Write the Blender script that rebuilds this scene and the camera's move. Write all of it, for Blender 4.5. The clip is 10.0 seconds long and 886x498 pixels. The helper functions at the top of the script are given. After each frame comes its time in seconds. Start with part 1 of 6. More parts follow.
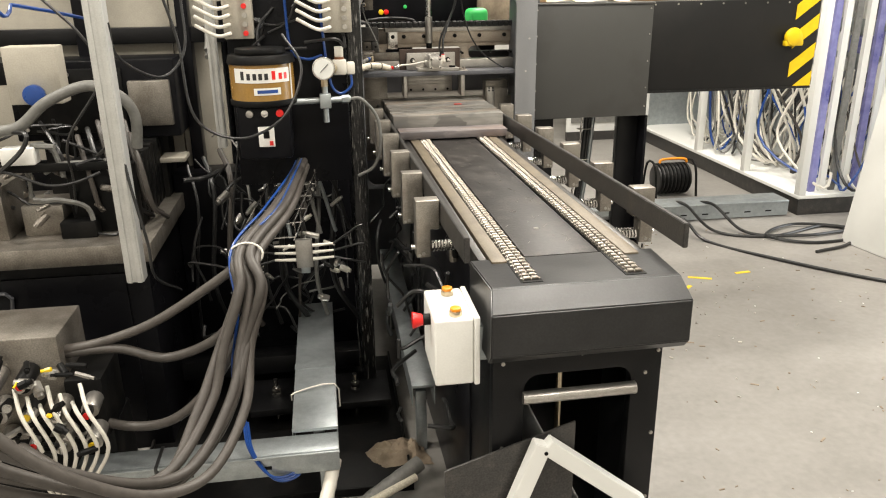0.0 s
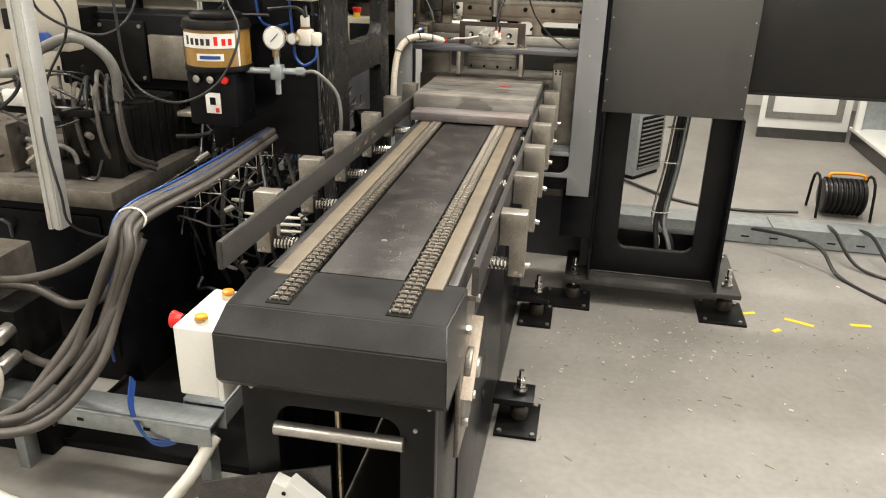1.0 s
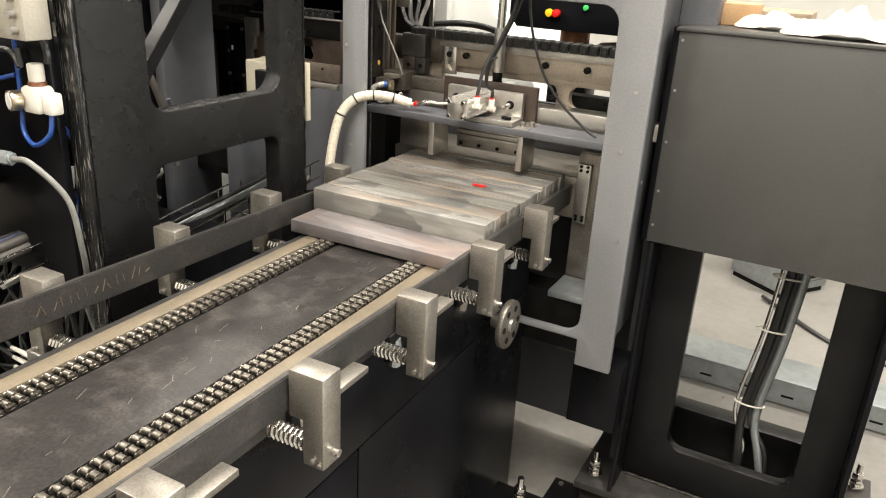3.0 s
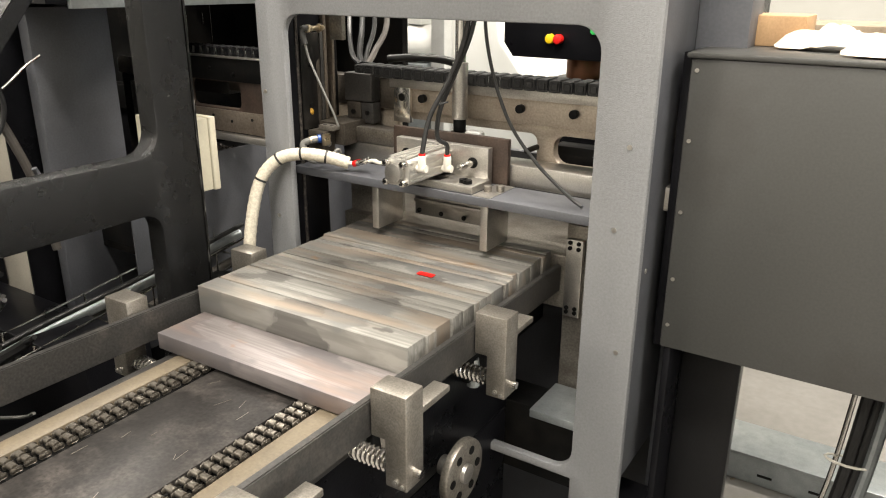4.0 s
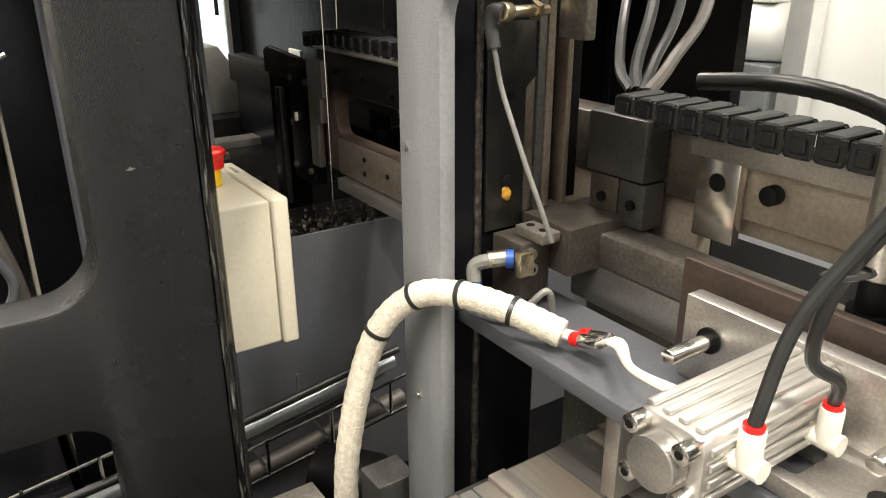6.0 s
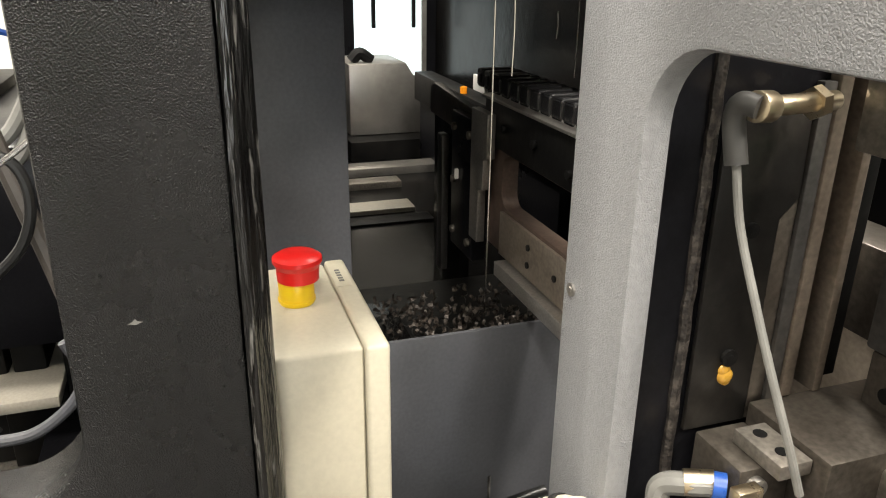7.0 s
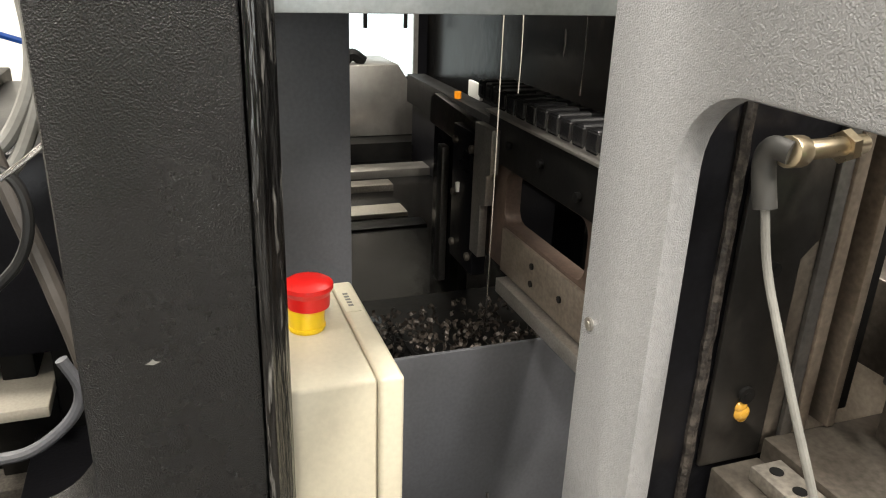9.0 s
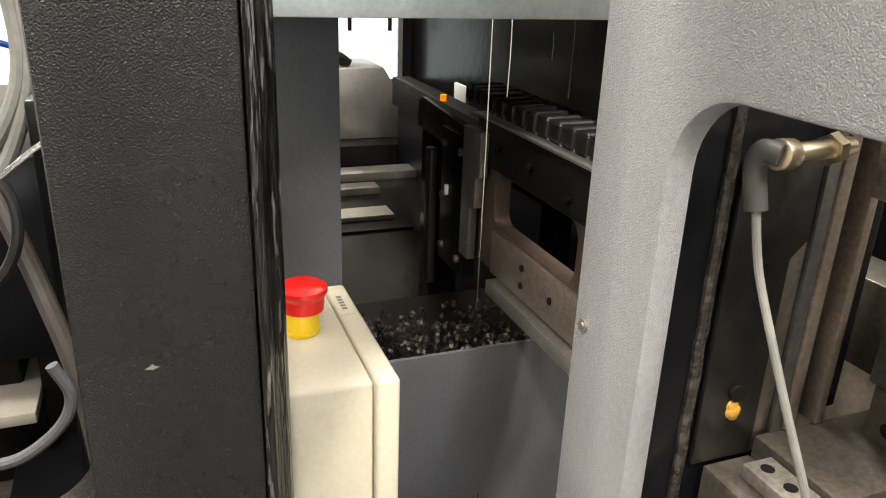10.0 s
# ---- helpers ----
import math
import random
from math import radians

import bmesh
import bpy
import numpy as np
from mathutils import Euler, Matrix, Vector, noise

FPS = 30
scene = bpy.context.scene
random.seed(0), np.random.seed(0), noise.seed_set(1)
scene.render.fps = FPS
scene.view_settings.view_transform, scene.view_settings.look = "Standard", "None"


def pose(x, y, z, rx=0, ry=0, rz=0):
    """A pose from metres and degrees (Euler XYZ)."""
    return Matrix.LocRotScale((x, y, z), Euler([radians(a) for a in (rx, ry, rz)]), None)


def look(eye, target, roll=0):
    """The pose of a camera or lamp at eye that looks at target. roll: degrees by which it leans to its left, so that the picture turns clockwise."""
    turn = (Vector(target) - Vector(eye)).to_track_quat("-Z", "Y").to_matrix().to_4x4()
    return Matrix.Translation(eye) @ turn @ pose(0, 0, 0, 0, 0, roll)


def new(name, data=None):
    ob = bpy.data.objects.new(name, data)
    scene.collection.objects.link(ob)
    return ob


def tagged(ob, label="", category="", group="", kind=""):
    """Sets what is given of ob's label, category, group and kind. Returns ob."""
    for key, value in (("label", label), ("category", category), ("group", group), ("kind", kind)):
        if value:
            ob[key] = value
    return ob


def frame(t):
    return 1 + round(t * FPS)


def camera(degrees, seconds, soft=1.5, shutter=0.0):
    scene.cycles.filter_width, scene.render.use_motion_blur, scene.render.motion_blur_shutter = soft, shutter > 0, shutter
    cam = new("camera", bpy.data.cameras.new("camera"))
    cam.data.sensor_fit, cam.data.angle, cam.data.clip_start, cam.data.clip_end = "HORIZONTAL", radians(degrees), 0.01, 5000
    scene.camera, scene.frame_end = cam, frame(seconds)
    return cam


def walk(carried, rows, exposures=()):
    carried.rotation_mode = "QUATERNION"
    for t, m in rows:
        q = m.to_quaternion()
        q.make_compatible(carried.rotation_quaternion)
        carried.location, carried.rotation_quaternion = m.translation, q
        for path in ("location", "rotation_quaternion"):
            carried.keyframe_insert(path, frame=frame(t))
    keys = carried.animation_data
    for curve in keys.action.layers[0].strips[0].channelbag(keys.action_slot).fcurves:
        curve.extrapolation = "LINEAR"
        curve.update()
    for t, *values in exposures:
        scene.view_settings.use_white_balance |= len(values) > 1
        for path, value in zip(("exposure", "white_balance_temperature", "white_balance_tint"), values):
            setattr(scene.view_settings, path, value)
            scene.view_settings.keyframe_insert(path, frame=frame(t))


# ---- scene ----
cam = camera(60.8, 10.0, soft=1.1)
PATH = [
    (0, (-0.028, 0.008, 1.718), (0.255, 1.871, 1.049), -0.7),
    (0.5, (0.544, 0.024, 1.732), (0.564, 1.892, 1.018), 0.1),
    (1, (1.038, 0.295, 1.76), (0.679, 2.108, 0.996), 1.4),
    (1.5, (1.452, 0.733, 1.767), (0.71, 2.44, 1.035), 1.3),
    (2, (1.473, 1.133, 1.717), (0.678, 2.796, 0.94), 1.4),
    (2.5, (1.486, 1.542, 1.766), (0.651, 3.151, 0.92), 0.5),
    (3, (1.495, 1.868, 1.757), (0.635, 3.517, 1.02), 3.2),
    (3.2, (1.519, 2.001, 1.706), (0.564, 3.651, 1.101), 3.4),
    (4.3, (1.4, 2.67, 1.728), (0.367, 4.231, 1.021), -0.5),
    (4.5, (1.364, 2.758, 1.716), (0.291, 4.284, 0.993), -0.9),
    (5, (1.254, 3.013, 1.714), (0.007, 4.387, 0.966), -1.1),
    (5.5, (1.088, 3.223, 1.684), (-0.301, 4.439, 0.914), -0.6),
    (6, (0.799, 3.41, 1.667), (-0.75, 4.444, 0.937), -0.3),
    (6.2, (0.708, 3.472, 1.663), (-0.94, 4.378, 0.983), -0.1),
    (7.3, (0.523, 3.585, 1.701), (-1.245, 4.16, 0.964), 0.7),
    (7.5, (0.516, 3.579, 1.704), (-1.244, 4.176, 0.965), 1.1),
    (8, (0.509, 3.568, 1.705), (-1.236, 4.219, 0.976), 1.8),
    (8.5, (0.513, 3.564, 1.706), (-1.235, 4.211, 0.982), 1.8),
    (9, (0.516, 3.562, 1.711), (-1.232, 4.203, 0.984), 2.1),
    (9.5, (0.516, 3.557, 1.713), (-1.226, 4.22, 0.986), 2.4),
    (10, (0.517, 3.553, 1.713), (-1.219, 4.235, 0.992), 2.2),
]
walk(cam, [(t, look(eye, target, roll)) for t, eye, target, roll in PATH],
     [(0.0, -0.50), (1.0, -0.48), (1.5, -0.30), (2.5, -0.05), (3.0, -0.08), (4.5, -0.10), (5.5, -0.22), (6.2, 0.04), (7.5, 0.14), (9.0, 0.24), (10.0, 0.28)])

# ---- light ----
world = bpy.data.worlds.new("hall_world")
scene.world = world
world.use_nodes = True
world.node_tree.nodes["Background"].inputs[0].default_value = (0.9, 0.95, 1.0, 1)
world.node_tree.nodes["Background"].inputs[1].default_value = 0.045
scene.view_settings.exposure = 0.0

LAMPS = [(-2.6, -1.6, 270), (1.2, -1.4, 105), (4.4, -1.6, 80), (-3.4, 2.2, 300), (1.7, 0.7, 130), (1.15, 2.3, 200), (-2.4, 5.4, 175), (0.95, 4.55, 165), (2.6, 6.1, 260), (3.4, 2.9, 125)]
for lx, ly, power in LAMPS:
    data = bpy.data.lights.new("ceiling_lamp", "AREA")
    data.shape, data.size, data.size_y = "RECTANGLE", 1.4, 0.35
    data.energy, data.color = power, (1.0, 0.935, 0.835)
    new("ceiling_lamp", data).matrix_world = pose(lx, ly, 4.75)

# Unseen fill light from the east, added to give the black side frame sheen.
data = bpy.data.lights.new("added_sheen_light", "AREA")
data.shape, data.size, data.size_y, data.energy, data.color = "RECTANGLE", 2.2, 2.8, 150, (0.94, 0.97, 1.0)
new("added_sheen_light", data).matrix_world = look((6.93, 3.5, 1.6), (0, 3.5, 1.6))


# ---- materials ----
def mat(name, col, rough=0.5, metal=0.0, col2=None, scale=6.0, mix=(0.35, 0.7), bump=0.0, bscale=60.0, grain=0.0, gscale=200.0,
        stretch=(1, 1, 1), spec=0.5, rand=0.0, rvar=0.12, coords="Object"):
    m = bpy.data.materials.new(name)
    m.use_nodes = True
    t = m.node_tree
    N, L = t.nodes.new, t.links.new
    b = t.nodes["Principled BSDF"]
    b.inputs["Metallic"].default_value = metal
    b.inputs["Specular IOR Level"].default_value = spec
    tc = N("ShaderNodeTexCoord")
    mp = N("ShaderNodeMapping")
    mp.inputs["Scale"].default_value = stretch
    L(tc.outputs[coords], mp.inputs[0])
    n1 = N("ShaderNodeTexNoise")
    n1.inputs["Scale"].default_value, n1.inputs["Detail"].default_value, n1.inputs["Roughness"].default_value = scale, 8, 0.62
    L(mp.outputs[0], n1.inputs["Vector"])
    rp = N("ShaderNodeValToRGB")
    rp.color_ramp.elements[0].position, rp.color_ramp.elements[1].position = mix
    c2 = col2 or tuple(c * 0.78 for c in col)
    rp.color_ramp.elements[0].color, rp.color_ramp.elements[1].color = (*col, 1), (*c2, 1)
    L(n1.outputs["Fac"], rp.inputs[0])
    out = rp.outputs[0]
    if grain:
        n2 = N("ShaderNodeTexNoise")
        n2.inputs["Scale"].default_value, n2.inputs["Detail"].default_value = gscale, 3
        L(mp.outputs[0], n2.inputs["Vector"])
        mr = N("ShaderNodeMapRange")
        mr.inputs[1].default_value, mr.inputs[2].default_value = 0.3, 0.7
        mr.inputs[3].default_value, mr.inputs[4].default_value = 1 - grain, 1 + grain
        L(n2.outputs["Fac"], mr.inputs[0])
        mx = N("ShaderNodeMix")
        mx.data_type, mx.blend_type = "RGBA", "MULTIPLY"
        mx.inputs[0].default_value = 1.0
        L(out, mx.inputs[6])
        L(mr.outputs[0], mx.inputs[7])
        out = mx.outputs[2]
    if rand:
        oi = N("ShaderNodeObjectInfo")
        hs = N("ShaderNodeHueSaturation")
        mr = N("ShaderNodeMapRange")
        mr.inputs[3].default_value, mr.inputs[4].default_value = 1 - rand, 1 + rand
        L(oi.outputs["Random"], mr.inputs[0])
        L(mr.outputs[0], hs.inputs["Value"])
        L(out, hs.inputs["Color"])
        out = hs.outputs[0]
    L(out, b.inputs["Base Color"])
    mr = N("ShaderNodeMapRange")
    mr.inputs[3].default_value, mr.inputs[4].default_value = max(rough - rvar, 0.03), min(rough + rvar, 1)
    L(n1.outputs["Fac"], mr.inputs[0])
    L(mr.outputs[0], b.inputs["Roughness"])
    if bump:
        n3 = N("ShaderNodeTexNoise")
        n3.inputs["Scale"].default_value, n3.inputs["Detail"].default_value = bscale, 2.5
        L(mp.outputs[0], n3.inputs["Vector"])
        bp = N("ShaderNodeBump")
        bp.inputs["Strength"].default_value, bp.inputs["Distance"].default_value = bump, 0.002
        L(n3.outputs["Fac"], bp.inputs["Height"])
        L(bp.outputs[0], b.inputs["Normal"])
    return m


def glow(name, col, strength):
    m = bpy.data.materials.new(name)
    m.use_nodes = True
    b = m.node_tree.nodes["Principled BSDF"]
    b.inputs["Base Color"].default_value = (*col, 1)
    b.inputs["Emission Color"].default_value = (*col, 1)
    b.inputs["Emission Strength"].default_value = strength
    return m


BLACK = mat("black_textured_paint", (0.004, 0.004, 0.0045), 0.30, 0, (0.008, 0.008, 0.0085), 5, bump=0.34, bscale=600, grain=0.3, spec=0.22, rvar=0.07)
FRAME = mat("black_pebbled_frame_paint", (0.006, 0.006, 0.0062), 0.27, 0, (0.008, 0.008, 0.0082), 7, bump=0.60, bscale=950, grain=0.35, spec=0.36, rvar=0.08)
BLACKP = mat("black_panel_paint", (0.005, 0.005, 0.006), 0.3, 0, (0.010, 0.010, 0.012), 3.5, (0.45, 0.75), bump=0.12, bscale=160, grain=0.2, spec=0.11)
SOOT = mat("oily_black_iron", (0.005, 0.005, 0.005), 0.45, 0, (0.015, 0.0135, 0.012), 9, (0.5, 0.75), bump=0.4, bscale=40, spec=0.13)
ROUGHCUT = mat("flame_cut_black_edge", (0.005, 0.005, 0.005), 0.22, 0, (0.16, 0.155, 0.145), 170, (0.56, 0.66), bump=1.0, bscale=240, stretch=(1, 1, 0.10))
GREY = mat("grey_textured_paint", (0.195, 0.198, 0.205), 0.36, 0, (0.22, 0.222, 0.228), 4, bump=0.60, bscale=950, grain=0.1, rvar=0.08)
GREYP = mat("blue_grey_panel_paint", (0.09, 0.093, 0.105), 0.45, 0, (0.065, 0.066, 0.072), 5, bump=0.08, bscale=90, grain=0.1)
CABINET = mat("dark_grey_cabinet_paint", (0.052, 0.052, 0.049), 0.4, 0, (0.038, 0.036, 0.033), 3.2, (0.52, 0.72), bump=0.06, bscale=300, grain=0.1)
GUARD = mat("black_guard_paint", (0.010, 0.010, 0.010), 0.42, 0, (0.016, 0.015, 0.014), 3, (0.45, 0.75), bump=0.08, bscale=260, grain=0.12, spec=0.3)
PALETEAL = mat("pale_grey_green_paint", (0.42, 0.48, 0.47), 0.45, 0, (0.37, 0.42, 0.41), 2.5, grain=0.04)
CAPGREY = mat("black_cover_steel", (0.013, 0.013, 0.0135), 0.33, 0.1, (0.024, 0.024, 0.024), 8, bump=0.1, bscale=120, grain=0.2, spec=0.5)
TABLE = mat("worn_dark_slide_plate", (0.022, 0.020, 0.019), 0.42, 0.2, (0.075, 0.066, 0.060), 13, (0.48, 0.80), bump=0.2, bscale=70, grain=0.4, gscale=160, spec=0.35)
TAN = mat("tan_wear_strip_plastic", (0.14, 0.113, 0.076), 0.5, 0, (0.10, 0.082, 0.058), 14, grain=0.15)
STEEL = mat("machined_steel", (0.50, 0.48, 0.45), 0.36, 0.9, (0.36, 0.34, 0.31), 14, bump=0.05, bscale=150, grain=0.15, gscale=350, rand=0.1)
CLAMP = mat("worn_ground_steel", (0.33, 0.305, 0.27), 0.38, 0.8, (0.20, 0.18, 0.155), 16, (0.4, 0.75), bump=0.08, bscale=140, grain=0.2, gscale=300)
DULL = mat("dull_greased_steel", (0.27, 0.25, 0.22), 0.42, 0.75, (0.14, 0.12, 0.10), 9, (0.4, 0.7), bump=0.1, bscale=80, grain=0.25)
BEAM = mat("tan_stained_steel", (0.46, 0.40, 0.33), 0.4, 0.55, (0.30, 0.24, 0.19), 6, (0.42, 0.75), bump=0.06, bscale=110, grain=0.15)
BROWN = mat("brown_oxidised_plate", (0.085, 0.058, 0.045), 0.5, 0.3, (0.055, 0.04, 0.033), 20, grain=0.2)
CHROME = mat("bright_steel", (0.72, 0.70, 0.67), 0.2, 1.0, (0.6, 0.58, 0.55), 30, rvar=0.08)
CHAIN = mat("oiled_chain_steel", (0.23, 0.21, 0.18), 0.34, 0.8, (0.11, 0.095, 0.078), 60, grain=0.25)
GALV = mat("galvanised_sheet", (0.42, 0.45, 0.46), 0.38, 0.75, (0.32, 0.35, 0.36), 25, grain=0.1)
GUIDE = mat("black_oxide_rail_steel", (0.052, 0.050, 0.048), 0.38, 0.45, (0.10, 0.09, 0.08), 16, (0.5, 0.8), bump=0.08, bscale=120, grain=0.25)
ALU = mat("aluminium_profile", (0.62, 0.62, 0.60), 0.42, 0.5, (0.52, 0.52, 0.50), 12, grain=0.06)
CASTALU = mat("cast_aluminium", (0.66, 0.64, 0.60), 0.35, 0.85, (0.55, 0.53, 0.5), 40, bump=0.1, bscale=200)
WHITEP = mat("white_enclosure_plastic", (0.74, 0.73, 0.69), 0.4, 0, (0.66, 0.65, 0.61), 12, (0.5, 0.8), grain=0.03)
BEIGE = mat("beige_enclosure_plastic", (0.55, 0.51, 0.40), 0.40, 0, (0.47, 0.43, 0.33), 7, (0.5, 0.8), bump=0.05, bscale=300, grain=0.04)
RED = mat("red_button_plastic", (0.72, 0.015, 0.012), 0.32, 0, (0.6, 0.012, 0.01), 20)
YELLOW = mat("yellow_button_plastic", (0.85, 0.58, 0.01), 0.35, 0, (0.75, 0.5, 0.01), 20)
ORANGE = mat("orange_button_plastic", (0.85, 0.30, 0.01), 0.35, 0, (0.75, 0.25, 0.01), 20)
RUBBER = mat("grey_rubber_hose", (0.066, 0.058, 0.051), 0.5, 0, (0.045, 0.039, 0.034), 30, bump=0.15, bscale=200, rand=0.2)
CABLE = mat("black_cable", (0.012, 0.012, 0.012), 0.35, 0, (0.02, 0.02, 0.02), 30)
GREYCABLE = mat("grey_cable", (0.17, 0.168, 0.155), 0.5, 0, (0.11, 0.108, 0.10), 40)
BLUE = mat("blue_air_tube", (0.012, 0.06, 0.26), 0.3, 0, (0.012, 0.045, 0.2), 30)
BRAID = mat("white_braided_sleeve", (0.66, 0.61, 0.50), 0.65, 0, (0.50, 0.45, 0.36), 160, (0.4, 0.6), bump=1.0, bscale=420)
WHITETUBE = mat("white_tube", (0.70, 0.67, 0.60), 0.4, 0, (0.6, 0.57, 0.5), 20)
ELBOW = mat("dark_grey_moulded_plug", (0.045, 0.044, 0.041), 0.55, 0, (0.035, 0.034, 0.032), 30)
BRASS = mat("nickel_brass", (0.62, 0.53, 0.38), 0.3, 1.0, (0.5, 0.42, 0.3), 30)
AMBER = mat("amber_grease_vessel", (0.30, 0.17, 0.04), 0.25, 0, (0.22, 0.12, 0.03), 5, grain=0.1)
WAY = mat("brown_greased_way", (0.10, 0.088, 0.074), 0.35, 0.6, (0.05, 0.04, 0.032), 12, (0.4, 0.7), grain=0.25)
RAIL = mat("tan_guide_rail_steel", (0.22, 0.185, 0.15), 0.4, 0.6, (0.15, 0.12, 0.095), 14, (0.4, 0.7), grain=0.2)
JAMB = mat("greasy_dark_cover_plate", (0.008, 0.0075, 0.007), 0.36, 0.2, (0.03, 0.026, 0.022), 12, (0.5, 0.75), bump=0.1, bscale=80, grain=0.3, spec=0.35)
GREASE = mat("yellow_grease", (0.42, 0.23, 0.03), 0.3, 0, (0.3, 0.16, 0.02), 60)
WELD = mat("greasy_weld_bead", (0.018, 0.016, 0.015), 0.42, 0.4, (0.065, 0.056, 0.049), 130, (0.45, 0.62), bump=0.6, bscale=260)
FLOOR = mat("worn_concrete", (0.245, 0.232, 0.215), 0.5, 0, (0.175, 0.165, 0.15), 1.7, (0.35, 0.72), bump=0.1, bscale=90, grain=0.07, gscale=30)
WALL = mat("off_white_hall_wall", (0.62, 0.61, 0.57), 0.7, 0, (0.54, 0.53, 0.49), 1.2, grain=0.05)
CEIL = mat("grey_hall_ceiling", (0.45, 0.45, 0.44), 0.8, 0, (0.38, 0.38, 0.37), 1.0)
CREAM = mat("cream_machine_panel", (0.40, 0.37, 0.31), 0.5, 0, (0.26, 0.24, 0.20), 4, (0.45, 0.8), grain=0.08)
HOODW = mat("white_machine_hood", (0.74, 0.74, 0.71), 0.4, 0, (0.68, 0.68, 0.65), 3)
CARD = mat("brown_cardboard", (0.42, 0.27, 0.14), 0.8, 0, (0.34, 0.21, 0.11), 10, grain=0.1)
CLOTH = mat("stained_rag_cloth", (0.30, 0.24, 0.17), 0.9, 0, (0.16, 0.12, 0.085), 14, bump=0.5, bscale=200)
PALECLOTH = mat("pale_cotton_cloth", (0.66, 0.56, 0.44), 0.9, 0, (0.56, 0.46, 0.35), 14, bump=0.5, bscale=200)
PURPLE = mat("blue_violet_sheet", (0.10, 0.10, 0.30), 0.3, 0, (0.3, 0.3, 0.55), 5)
GREEN = mat("green_plastic", (0.05, 0.55, 0.12), 0.4, 0, (0.04, 0.45, 0.1), 10)
BLACKGLOSS = mat("oily_black_panel", (0.003, 0.0033, 0.0036), 0.2, 0, (0.009, 0.008, 0.007), 4, bump=0.3, bscale=30, spec=0.07)
BLACKWET = mat("wet_black_plastic", (0.006, 0.006, 0.007), 0.22, 0, (0.014, 0.014, 0.015), 20, bump=0.3, bscale=120, spec=0.6)
COPPER = mat("copper_brown_drum", (0.30, 0.13, 0.07), 0.4, 0.5, (0.2, 0.09, 0.05), 10)
LAMP = glow("lamp_diffuser", (1, 0.95, 0.86), 6)
WINDOW = glow("bright_daylight_glass", (0.80, 0.92, 0.95), 0.9)


def bar_steel(name, base, dark, rust, seed):
    """Rolled steel with mill scale: long streaks, dark patches and a little rust."""
    m = bpy.data.materials.new(name)
    m.use_nodes = True
    t = m.node_tree
    N, L = t.nodes.new, t.links.new
    b = t.nodes["Principled BSDF"]
    tc, mp, oi = N("ShaderNodeTexCoord"), N("ShaderNodeMapping"), N("ShaderNodeObjectInfo")
    mp.inputs["Scale"].default_value = (1.0, 6.0, 3.0)
    mp.inputs["Location"].default_value = (seed, seed * 2, 0)
    add = N("ShaderNodeVectorMath")
    L(tc.outputs["Object"], add.inputs[0])
    comb = N("ShaderNodeCombineXYZ")
    mul = N("ShaderNodeMath")
    mul.operation = "MULTIPLY"
    mul.inputs[1].default_value = 1.6
    L(oi.outputs["Random"], mul.inputs[0])
    L(mul.outputs[0], comb.inputs[0])
    L(comb.outputs[0], add.inputs[1])
    L(add.outputs[0], mp.inputs[0])

    geo, mw = N("ShaderNodeNewGeometry"), N("ShaderNodeMapping")
    mw.inputs["Scale"].default_value = (1.0, 1.9, 1.0)
    mw.inputs["Location"].default_value = (seed, 0, 0)
    L(geo.outputs["Position"], mw.inputs[0])

    def ramp(sc, lo, hi, det=6, wide=False):
        n = N("ShaderNodeTexNoise")
        n.inputs["Scale"].default_value, n.inputs["Detail"].default_value = sc, det
        L(mw.outputs[0] if wide else mp.outputs[0], n.inputs["Vector"])
        r = N("ShaderNodeMapRange")
        r.inputs[1].default_value, r.inputs[2].default_value = lo, hi
        L(n.outputs["Fac"], r.inputs[0])
        return r.outputs[0]

    def mixc(f, a, c):
        x = N("ShaderNodeMix")
        x.data_type = "RGBA"
        L(f, x.inputs[0])
        for s, v in ((6, a), (7, c)):
            if isinstance(v, tuple):
                x.inputs[s].default_value = (*v, 1)
            else:
                L(v, x.inputs[s])
        return x.outputs[2]
    c = mixc(ramp(9, 0.38, 0.66), base, tuple(v * 0.74 for v in base))
    c = mixc(ramp(3.0, 0.54, 0.58), c, tuple(v * 1.16 for v in base))
    c = mixc(ramp(4.5, 0.53, 0.57, 4, True), c, tuple(v * w for v, w in zip(base, (0.66, 0.67, 0.70))))
    c = mixc(ramp(6.0, 0.58, 0.60, 5, True), c, dark)
    fine = N("ShaderNodeTexNoise")
    fm = N("ShaderNodeMapping")
    fm.inputs["Scale"].default_value = (1.2, 70.0, 20.0)
    L(geo.outputs["Position"], fm.inputs[0])
    L(fm.outputs[0], fine.inputs["Vector"])
    fine.inputs["Scale"].default_value, fine.inputs["Detail"].default_value = 3.0, 3
    fr0 = N("ShaderNodeMapRange")
    fr0.inputs[1].default_value, fr0.inputs[2].default_value, fr0.inputs[4].default_value = 0.45, 0.65, 0.75
    L(fine.outputs["Fac"], fr0.inputs[0])
    c = mixc(fr0.outputs[0], c, tuple(v * 0.62 for v in base))
    c = mixc(ramp(2.6, 0.50, 0.68), c, tuple(0.5 * (v + w) for v, w in zip(base, rust)))
    c = mixc(ramp(8.0, 0.66, 0.72, 5, True), c, rust)
    hs = N("ShaderNodeHueSaturation")
    mr = N("ShaderNodeMapRange")
    mr.inputs[3].default_value, mr.inputs[4].default_value = 0.70, 1.10
    L(oi.outputs["Random"], mr.inputs[0])
    L(mr.outputs[0], hs.inputs["Value"])
    L(c, hs.inputs["Color"])
    L(hs.outputs[0], b.inputs["Base Color"])
    b.inputs["Metallic"].default_value = 0.35
